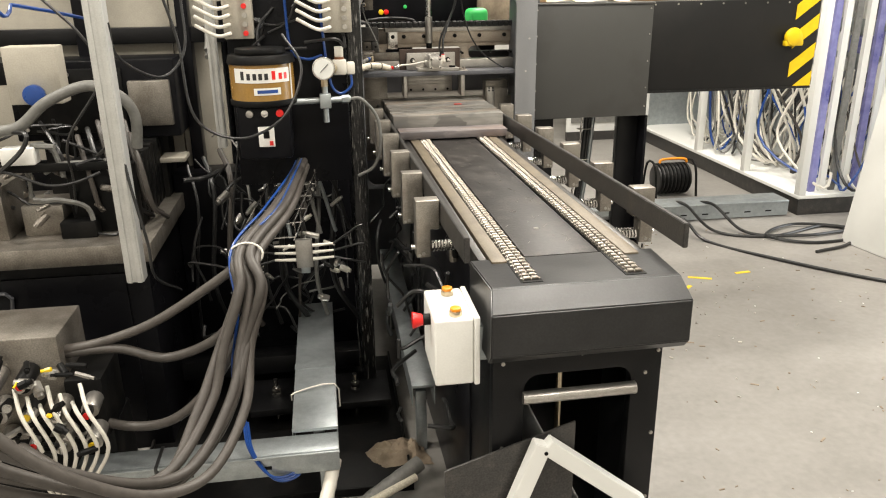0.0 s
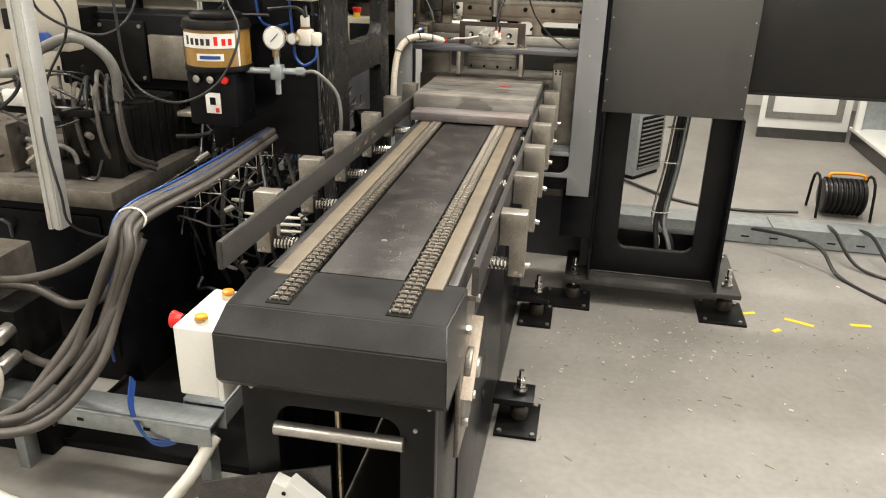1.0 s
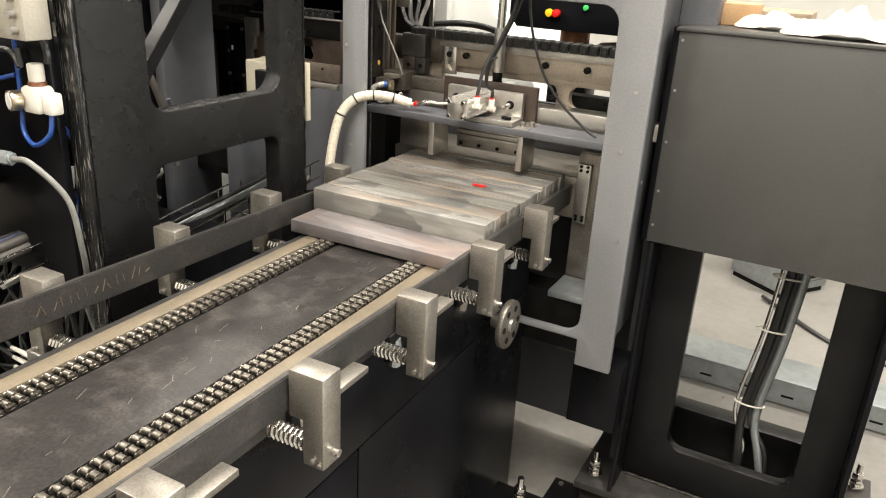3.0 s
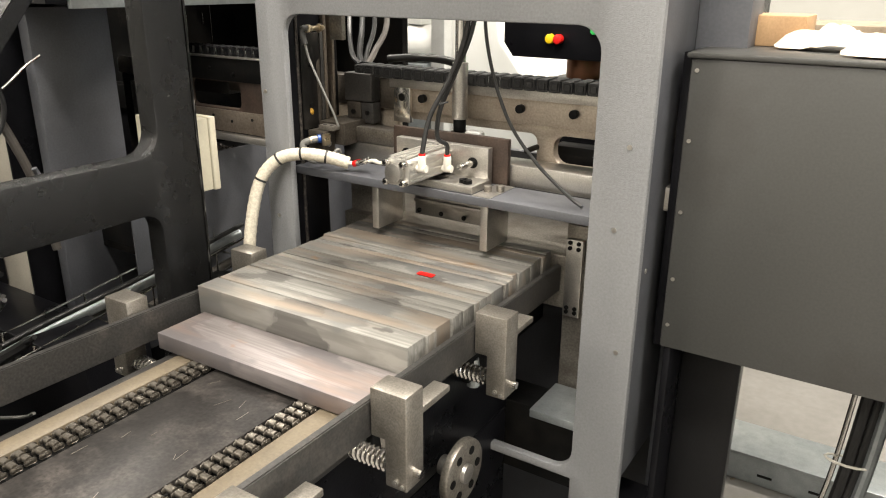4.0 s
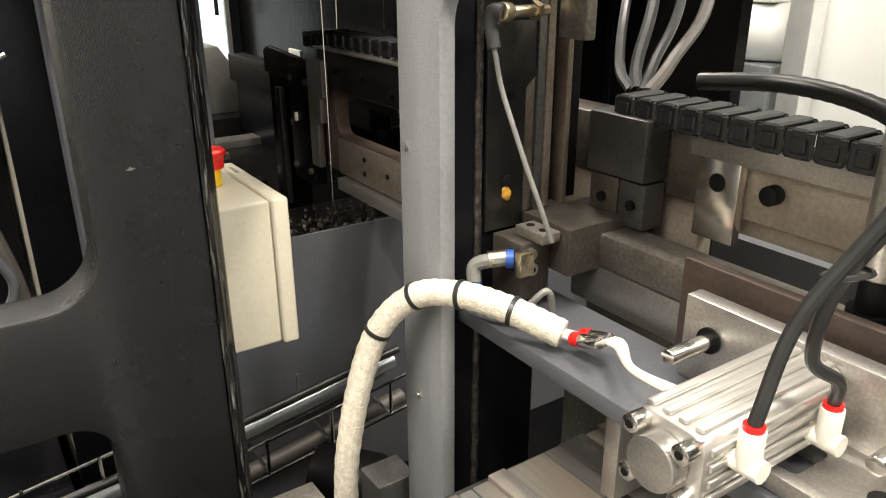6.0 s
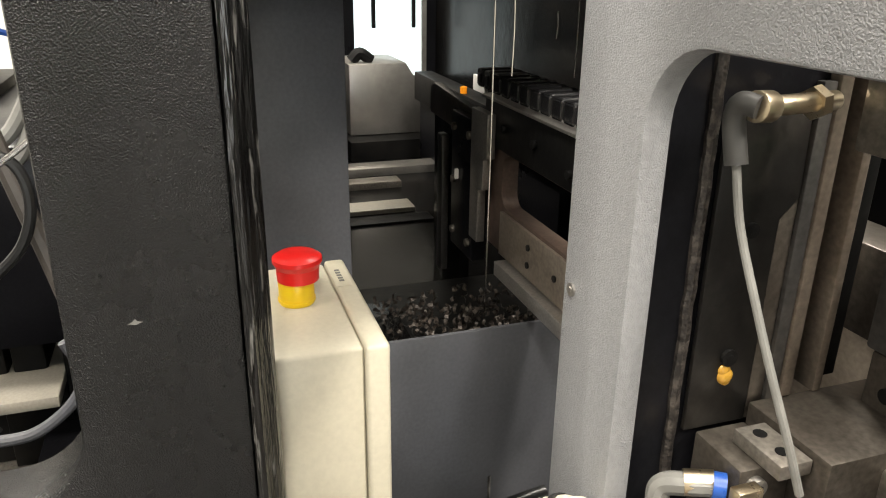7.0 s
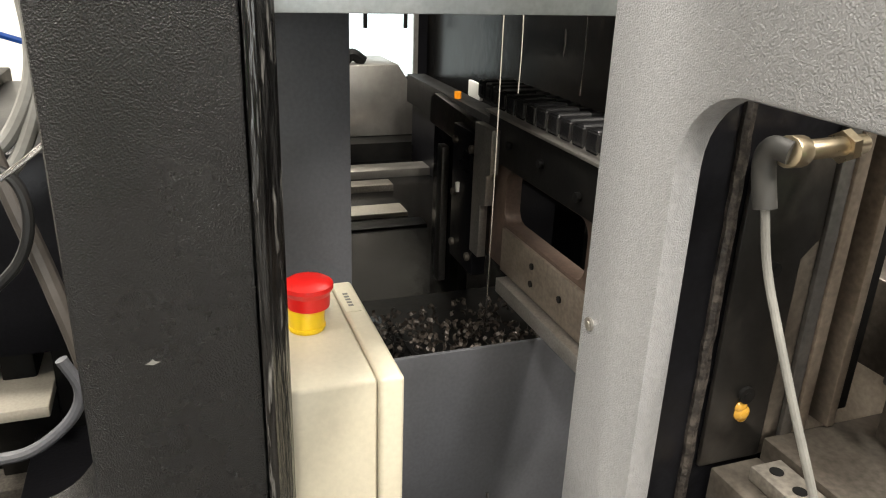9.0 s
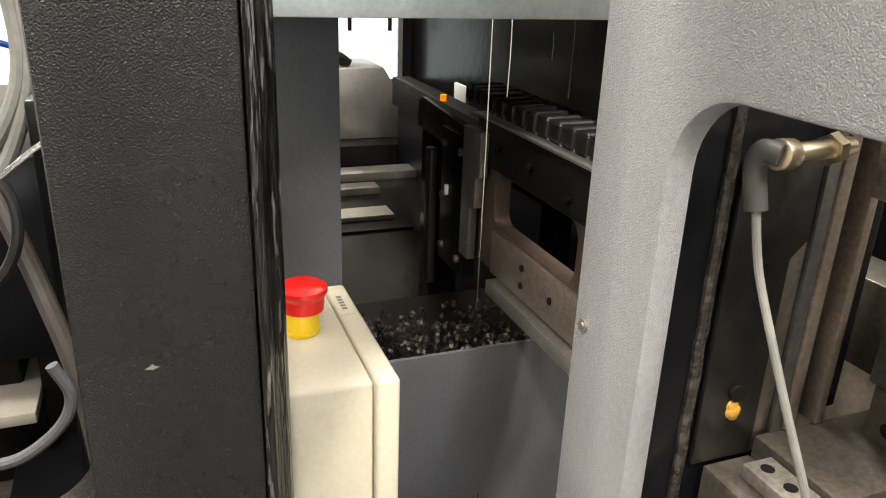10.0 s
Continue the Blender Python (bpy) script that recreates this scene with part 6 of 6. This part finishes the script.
def rag(name, cx, cy, cz, sx, sy, sz, seed, material, label, category):
    bm = bmesh.new()
    n = 22
    g = [[None] * n for _ in range(n)]
    for i in range(n):
        for j in range(n):
            u, w = i / (n - 1) * 2 - 1, j / (n - 1) * 2 - 1
            hgt = max(0, 1 - 0.8 * (u * u + w * w)) * (0.45 + 0.55 * abs(noise.noise(Vector((u * 2.6 + seed, w * 2.6, seed)))) * 2)
            e = 1 + 0.25 * noise.noise(Vector((u * 1.5, w * 1.5, seed + 7)))
            g[i][j] = bm.verts.new((cx + u * sx * e, cy + w * sy * e, cz + 0.004 + hgt * sz))
    for i in range(n - 1):
        for j in range(n - 1):
            bm.faces.new((g[i][j], g[i + 1][j], g[i + 1][j + 1], g[i][j + 1]))
    return solo(name, bm, material, label, category)


rag("floor_rag", 0.159, 2.483, 0.0, 0.12, 0.08, 0.07, 3.0, CLOTH, "crumpled oily brown rag lying on the floor", "rag")
# loose profile frame and sheet leaning at the conveyor end
lf = thing("loose_profile_frame", (0.45, 1.6, 0.0), "white aluminium profile corner leaning in the conveyor leg", "profile frame")
part("profile", bar((0.447, 1.545, 0.645), (0.20, 1.52, 0.018), 0.042, 0.036, (0, 1, 0), bev=0.002), HOODW, lf)
part("profile", bar((0.455, 1.545, 0.640), (0.715, 1.545, 0.43), 0.042, 0.036, (0, 1, 0), bev=0.002), HOODW, lf)
part("profile", bar((0.715, 1.545, 0.42), (0.715, 1.545, 0.0), 0.036, 0.036, (0, 1, 0), bev=0.002), HOODW, lf)
part("screw", screw((0.452, 1.527, 0.625), (0, -1, 0), 0.005, 0.003), SOOT, lf)
sp = [(p[0], p[2]) for p in ((0.208, 1.585, 0.564), (0.542, 1.585, 0.673))]
solo("leaning_sheet", sheet([(sp[0][0], 0.0), (sp[1][0], 0.0), sp[1], sp[0]], [], "y", 1.578, 1.586, 0.001), GUIDE, "dark grey steel offcut sheet leaning on the conveyor legs", "steel sheet")

# ---- aisle side and distance ----
kb = thing("floor_duct", (2.2, 5.0, 0), "low galvanised floor duct along the aisle", "floor duct")
for i in range(3):
    part("cover", bx(-0.2 + i * 1.2, 0.995 + i * 1.2, 5.05, 5.27, 0.112, 0.125, 0.002), GALV, kb)
    part("side", bx(-0.2 + i * 1.2, 0.995 + i * 1.2, 5.055, 5.06, 0.01, 0.112), GALV, kb)
for i in range(14):
    part("slot", bx(1.0 + i * 0.17, 1.05 + i * 0.17, 5.0535, 5.0548, 0.045, 0.055), SOOT, kb)
ec = thing("electrical_cabinet", (3.9, 6.4, 0), "open electrical cabinet with white posts and tangled cables", "electrical cabinet")
part("plinth", bx(3.30, 4.8, 4.95, 8.0, 0, 0.13, 0.004), GUIDE, ec, "dark plinth")
part("sill", bx(3.28, 4.82, 4.93, 8.02, 0.131, 0.16, 0.004), HOODW, ec)
for x, y in ((3.31, 4.96), (3.31, 5.75), (3.31, 6.6), (3.31, 7.9), (3.9, 4.96), (4.78, 4.96)):
    part("post", bx(x - 0.03, x + 0.03, y - 0.03, y + 0.03, 0.16, 2.3, 0.004), HOODW, ec)
part("top_rail", bx(3.28, 4.8, 4.93, 8.0, 2.3, 2.36), HOODW, ec)
part("back_panel", bx(4.6, 4.62, 5.0, 8.0, 0.16, 2.3), GALV, ec)
part("back_panel", bx(3.35, 4.6, 7.95, 7.98, 0.16, 2.3), GALV, ec)
re = random.Random(4)
for i in range(46):
    y, z = 5.15 + 0.29 * (i % 8), 0.5 + 0.29 * (i // 8)
    part("module", bx(4.42, 4.598, y, y + re.uniform(0.12, 0.24), z, z + re.uniform(0.12, 0.24), 0.004), re.choice((PURPLE, HOODW, GREYP, PURPLE, WHITEP)), ec)
for i in range(12):
    x = 3.42 + 0.09 * i
    part("duct_strip", bx(x, x + 0.05, 5.02 + 0.01 * (i % 3), 5.06, 0.16, 2.3), (PURPLE, HOODW, GREYCABLE, HOODW)[i % 4], ec)
for i in range(60):
    y0 = re.uniform(5.1, 7.4)
    x0 = re.uniform(3.40, 3.75)
    P = [(x0, y0, 0.75 + re.uniform(0, 0.5)), (x0 + re.uniform(-0.1, 0.2), y0 - re.uniform(-0.1, 0.3), re.uniform(0.3, 0.5)), (x0 + re.uniform(0, 0.3), y0 - re.uniform(0.1, 0.4), 0.2), (x0 + 0.35, y0 - 0.1, re.uniform(0.22, 0.6)), (4.2, y0, 0.9)]
    part("cable", tube(P, re.uniform(0.007, 0.013), 6, 5), re.choice((WHITETUBE, WHITETUBE, GREYCABLE, RUBBER, CABLE, WHITETUBE, BLUE)), ec)
dr = part("door", bx(2.45, 3.27, 8.025, 8.055, 0.1, 2.2, 0.004), HOODW, ec, "white cabinet door standing open")
part("inner_frame", sheet([(2.50, 0.2), (3.2, 0.2), (3.2, 2.1), (2.50, 2.1)], [[(2.56, 0.26), (3.14, 0.26), (3.14, 2.04), (2.56, 2.04)]], "y", 8.01, 8.024), GREYCABLE, dr)
part("lower_rail", bx(2.45, 3.27, 8.02, 8.06, 0.0, 0.099), GUIDE, dr)
ec.location += Vector((0.17, 0.10, 0.0))
solo("white_board", turned(bx(-0.02, 0.02, -0.5, 0.5, 0, 2.4, 0.006), pose(3.50, 3.95, 0, 0, 8, 8)), HOODW, "tall white board leaning at the aisle", "board")
cr = thing("cable_reel", (2.66, 5.64, 0), "black cable reel with an orange handle on a wire stand", "cable reel")
part("drum", cyl((2.52, 5.64, 0.14), (2.80, 5.64, 0.14), 0.115, 24, bev=0.01), CABLE, cr)
for i in range(8):
    part("cable_turn", tube([(2.545 + 0.033 * i, 5.64 + 0.12 * math.cos(a), 0.14 + 0.12 * math.sin(a)) for a in (2 * math.pi * j / 16 for j in range(17))], 0.012, 6, 1), SOOT, cr)
part("handle", tube([(2.55, 5.64, 0.27), (2.58, 5.64, 0.30), (2.76, 5.64, 0.30), (2.79, 5.64, 0.27)], 0.011, 10), ORANGE, cr, "orange carrying handle")
for x in (2.48, 2.83):
    part("stand_wire", tube([(x, 5.50, 0.01), (x, 5.56, 0.26), (x, 5.72, 0.26), (x, 5.78, 0.01)], 0.01, 8, 3), SOOT, cr)
cr.location += Vector((0.13, 0.17, 0.0))
hu = thing("air_heater", (1.25, 6.45, 0), "grey sheet-metal heater unit with dark grilles on the floor", "heater")
HM = pose(1.34, 6.524, 0, 0, 0, -36)
part("housing", turned(bx(-0.19, 0.19, -0.19, 0.19, 0.03, 0.56, 0.010), HM), GALV, hu)
part("base", turned(bx(-0.175, 0.175, -0.175, 0.175, 0.0, 0.029), HM), SOOT, hu)
part("grille", turned(bx(0.1905, 0.194, -0.15, 0.15, 0.08, 0.50), HM), SOOT, hu)
for i in range(12):
    part("louvre", turned(bx(0.194, 0.206, -0.15, 0.15, 0.09 + i * 0.034, 0.10 + i * 0.034), HM), GREYCABLE, hu)
for i, P in enumerate((
        [(1.75, 5.3, 0.05), (2.35, 4.85, 0.13), (2.5, 4.6, 0.012), (2.75, 4.2, 0.012), (3.2, 3.7, 0.012), (3.9, 3.2, 0.012)],
        [(2.6, 5.5, 0.02), (2.55, 5.05, 0.14), (2.65, 4.75, 0.02), (3.0, 4.6, 0.012), (3.5, 4.75, 0.012), (3.6, 4.5, 0.012), (3.2, 4.42, 0.012), (2.95, 4.6, 0.02), (3.3, 4.8, 0.02), (3.65, 4.6, 0.02), (3.4, 4.35, 0.012), (3.1, 4.25, 0.012)],
        [(2.7, 5.4, 0.02), (2.75, 5.03, 0.14), (2.85, 4.7, 0.02), (3.2, 4.55, 0.02), (3.7, 4.6, 0.012), (4.3, 4.3, 0.012)],
        [(1.3, 6.2, 0.02), (1.7, 5.8, 0.012), (2.1, 5.7, 0.012), (2.5, 5.7, 0.03)])):
    solo("floor_cable", tube(P, 0.011, 8), CABLE, "black power cable lying in loose coils on the floor", "power cable", "floor cables")
for x, y, a, L0 in ((1.90, 4.02, 20, 0.10), (2.15, 3.98, -22, 0.14), (2.45, 4.02, 5, 0.10), (2.02, 3.86, 40, 0.05)):
    solo("floor_mark", turned(bx(-L0 / 2, L0 / 2, -0.012, 0.012, 0.0, 0.002), pose(x, y, 0.0005, 0, 0, a)), YELLOW, "worn yellow paint mark on the concrete", "paint mark", "yellow floor marks")
rm = random.Random(9)
bits = bmesh.new()
for i in range(215):
    x, y = rm.uniform(0.85, 3.4), rm.uniform(1.2, 5.2)
    r = rm.uniform(0.002, 0.008)
    turned_box = bmesh.ops.create_cube(bits, size=1)
    bmesh.ops.transform(bits, verts=turned_box["verts"], matrix=pose(x, y, 0.0015, 0, 0, rm.uniform(0, 180)) @ Matrix.Diagonal((r * rm.uniform(1, 5), r, 0.003, 1)))
solo("floor_debris", bits, CLOTH, "scattered crumbs and swarf on the concrete floor", "debris", kind="stuff")
bits = bmesh.new()
for i in range(26):
    x, y = rm.uniform(0.85, 3.2), rm.uniform(1.2, 5.0)
    r = rm.uniform(0.002, 0.006)
    turned_box = bmesh.ops.create_cube(bits, size=1)
    bmesh.ops.transform(bits, verts=turned_box["verts"], matrix=pose(x, y, 0.001, 0, 0, rm.uniform(0, 180)) @ Matrix.Diagonal((r * rm.uniform(1, 3), r, 0.002, 1)))
solo("paint_flakes", bits, HOODW, "white paint flakes on the concrete floor", "debris", kind="stuff")
# cables inside the cabinet stand
for i, (x, r, mm) in enumerate(((1.385, 0.014, CABLE), (1.425, 0.013, GALV), (1.36, 0.006, CHROME), (1.405, 0.009, CABLE))):
    solo("drop_cable", tube([(x + 0.075, 4.20, 1.008), (x + 0.055, 4.20, 0.7), (x + 0.025, 4.20, 0.42), (x + 0.035 + 0.02 * i, 4.17, 0.30), (x + 0.055 + 0.05 * (i % 2), 4.13, 0.15)], r, 10), mm, "cable dropping from the cabinet through its stand", "cable", "cabinet drop cables")
for z in (0.45, 0.72, 0.9):
    solo("cable_tie", tube([(1.45 - (0.9 - z) * 0.06 + 0.045 * math.cos(a), 4.20 + 0.02 * math.sin(a), z) for a in (2 * math.pi * j / 12 for j in range(13))], 0.003, 6, 1), WHITETUBE, "white cable tie round the drop cables", "cable tie", "cable ties")
solo("paper_scrap", turned(bx(-0.045, 0.045, -0.03, 0.03, 0.0, 0.003, 0.001), pose(1.27, 4.72, 0.002, 0, 0, 25)), HOODW, "white paper scrap lying on the floor behind the stand", "paper")
solo("stand_rear_beam", bx(1.092, 1.706, 4.30, 4.38, 0.143, 0.30, 0.004), BLACK, "black rear beam of the cabinet stand", "beam")
# clutter on top of the cabinet
rag("pale_cloth", 1.45, 4.05, 1.602, 0.14, 0.07, 0.07, 5.0, PALECLOTH, "crumpled pale cloth on top of the cabinet", "cloth")
rag("work_glove", 1.28, 4.15, 1.602, 0.10, 0.06, 0.05, 8.0, PALECLOTH, "crumpled pale cotton glove on top of the cabinet", "glove")
for i, (x, w, hgt, mm) in enumerate(((1.16, 0.12, 0.06, CARD), (1.62, 0.08, 0.05, CARD), (1.80, 0.16, 0.05, CARD), (2.05, 0.10, 0.07, PALECLOTH), (2.25, 0.14, 0.03, GREEN))):
    solo("small_carton", turned(bx(-w / 2, w / 2, -0.06, 0.06, 0, hgt, 0.004), pose(x, 4.22, 1.602, 0, 0, 14 * i)), mm, "small open carton on top of the cabinet", "carton", "cartons on the cabinet")
bcn = thing("warning_lamp", (2.58, 4.03, 1.36), "rounded yellow plastic cap on the hazard tape", "warning lamp")
part("dome", cyl((2.575, 4.0455, 1.40), (2.575, 4.0, 1.40), 0.052, 24, bev=0.02), YELLOW, bcn)
part("base", bx(2.525, 2.635, 4.01, 4.0455, 1.352, 1.385, 0.008), YELLOW, bcn)

# hoses and plates seen through the side frame window
solo("machine_shelf", bx(-0.95, -0.62, 3.22, 3.34, 1.02, 1.04, 0.003), CREAM, "stained cream shelf plate on the machine", "shelf plate")
solo("shelf_bracket", bx(-0.9, -0.7, 3.24, 3.34, 0.87, 1.019, 0.003), SOOT, "black bracket under the cream shelf", "bracket")
for P, r, mm in (
        ([(-0.3, 3.376, 1.508), (-0.3, 3.407, 1.49), (-0.3, 3.415, 1.449), (-0.3, 3.399, 1.402), (-0.3, 3.358, 1.362)], 0.006, CABLE),
        ([(-0.35, 3.379, 1.519), (-0.33, 3.401, 1.446), (-0.31, 3.424, 1.37), (-0.29, 3.45, 1.255), (-0.27, 3.463, 1.101)], 0.0105, RUBBER),
        ([(-0.25, 3.341, 1.203), (-0.25, 3.388, 1.207), (-0.25, 3.429, 1.237), (-0.25, 3.444, 1.272), (-0.25, 3.431, 1.311)], 0.0065, GREYP),
        ([(-0.5, 3.41, 1.675), (-0.5, 3.414, 1.602), (-0.5, 3.403, 1.544), (-0.5, 3.37, 1.485), (-0.5, 3.331, 1.459)], 0.010, GREYCABLE),
        ([(-0.5, 3.421, 1.675), (-0.5, 3.422, 1.589), (-0.5, 3.405, 1.517), (-0.5, 3.371, 1.45), (-0.5, 3.326, 1.432)], 0.010, GREYCABLE),
        ([(-0.25, 3.489, 1.558), (-0.25, 3.452, 1.538), (-0.25, 3.423, 1.516), (-0.25, 3.392, 1.494)], 0.003, CHROME)):
    solo("frame_hose", tube(P, r, 10), mm, "hose looping behind the side frame window", "hose", "hoses behind the frame")

# tangle of lines and fittings round the pump and on the table
rt = random.Random(21)
for nm, mm, cnt, r0, (xa, xb, ya, yb, za, zb) in (
        ("line_tangle", CABLE, 20, 0.005, (-0.60, 0.02, 2.95, 3.24, 0.30, 1.15)),
        ("line_tangle", GREYCABLE, 8, 0.004, (-0.50, 0.04, 2.92, 3.20, 0.45, 1.20)),
        ("line_tangle", CABLE, 9, 0.008, (-0.60, 0.0, 2.98, 3.24, 0.30, 1.0)),
        ("line_tangle", BLUE, 6, 0.005, (-0.25, 0.03, 2.90, 3.1, 0.9, 1.6)),
        ("line_tangle", CABLE, 26, 0.006, (-1.6, -0.75, 2.68, 3.15, 0.88, 1.25)),
        ("line_tangle", GREYCABLE, 12, 0.009, (-1.5, -0.8, 2.70, 3.1, 0.88, 1.20)),
        ("line_tangle", CABLE, 14, 0.006, (-0.40, 0.05, 2.80, 2.86, 1.50, 1.95)),
        ("line_tangle", CABLE, 22, 0.006, (0.14, 0.30, 2.0, 3.5, 0.40, 0.90))):
    bm = bmesh.new()
    for i in range(cnt):
        p = Vector((rt.uniform(xa, xb), rt.uniform(ya, yb), rt.uniform(za, zb)))
        P = [p]
        d = Vector((rt.uniform(-1, 1), rt.uniform(-0.5, 0.5), rt.uniform(-1, 1))).normalized()
        for k0 in range(4):
            d = (d + 0.8 * Vector((rt.uniform(-1, 1), rt.uniform(-0.6, 0.6), rt.uniform(-1, 1)))).normalized()
            p = p + d * rt.uniform(0.06, 0.12)
            p = Vector((min(max(p.x, xa), xb), min(max(p.y, ya), yb), min(max(p.z, za), zb)))
            P.append(p)
        tube(P, r0 * rt.uniform(0.7, 1.3), 6, 5, bm=bm)
    solo(nm, bm, mm, "tangle of thin lines and cables on the machine", "cables", kind="stuff")
for nm, mm, cnt, (xa, xb, ya, yb, za, zb) in (
        ("fittings", STEEL, 34, (-0.55, 0.03, 2.92, 3.2, 0.35, 1.2)),
        ("fittings", DULL, 30, (-1.55, -0.80, 2.70, 3.05, 0.90, 1.15)),
        ("fittings", STEEL, 26, (-1.22, -0.78, 2.04, 2.16, 0.42, 0.72)),
        ("fittings", SOOT, 30, (-1.22, -0.74, 2.02, 2.16, 0.34, 0.74)),
        ("fittings", YELLOW, 9, (-1.2, -0.78, 2.02, 2.06, 0.38, 0.72)),
        ("fittings", WHITETUBE, 12, (-0.45, 0.03, 2.85, 3.1, 0.55, 1.15))):
    bm = bmesh.new()
    for i in range(cnt):
        p = Vector((rt.uniform(xa, xb), rt.uniform(ya, yb), rt.uniform(za, zb)))
        d = Vector((rt.uniform(-1, 1), rt.uniform(-1, 0.2), rt.uniform(-0.6, 0.6))).normalized()
        r = rt.uniform(0.006, 0.016) * (0.6 if mm is YELLOW else 1)
        L0 = rt.uniform(0.02, 0.055) * (0.3 if mm is YELLOW else 1)
        cyl(p, p + d * L0, r, rt.choice((6, 10, 12)), bm=bm)
        cyl(p + d * L0, p + d * (L0 + 0.012), r * 0.7, 8, bm=bm)
    solo(nm, bm, mm, "small hydraulic and air fittings on the machine", "fittings", kind="stuff")

# swarf and scraps swept round the stand feet
DEBRIS = mat("pale_scrap_flecks", (0.5, 0.47, 0.42), 0.6, 0.2, (0.30, 0.28, 0.25), 9, (0.45, 0.55))
rd = random.Random(31)
db = bmesh.new()
for i in range(215):
    cx, cy = (rd.gauss(1.35, 0.45), rd.gauss(3.62, 0.22)) if i < 190 else (rd.uniform(1.0, 3.2), rd.uniform(1.2, 3.6))
    if cx < 0.86:
        continue
    a, s = rd.uniform(0, 6.28), rd.uniform(0.003, 0.011)
    k = rd.uniform(0.2, 0.8)
    ring = [(cx + s * (math.cos(a) * u - math.sin(a) * w * k), cy + s * (math.sin(a) * u + math.cos(a) * w * k)) for u, w in ((-1, -0.6), (0.7, -1), (1, 0.4), (-0.5, 1))]
    top = [db.verts.new((x, y, 0.0035 + rd.uniform(0, 0.003))) for x, y in ring]
    low = [db.verts.new((x, y, 0.0)) for x, y in ring]
    db.faces.new(top)
    for j in range(4):
        db.faces.new((low[j], low[(j + 1) % 4], top[(j + 1) % 4], top[j]))
solo("floor_scraps", db, DEBRIS, "pale metal scraps and dirt scattered on the concrete", "scraps", kind="stuff")
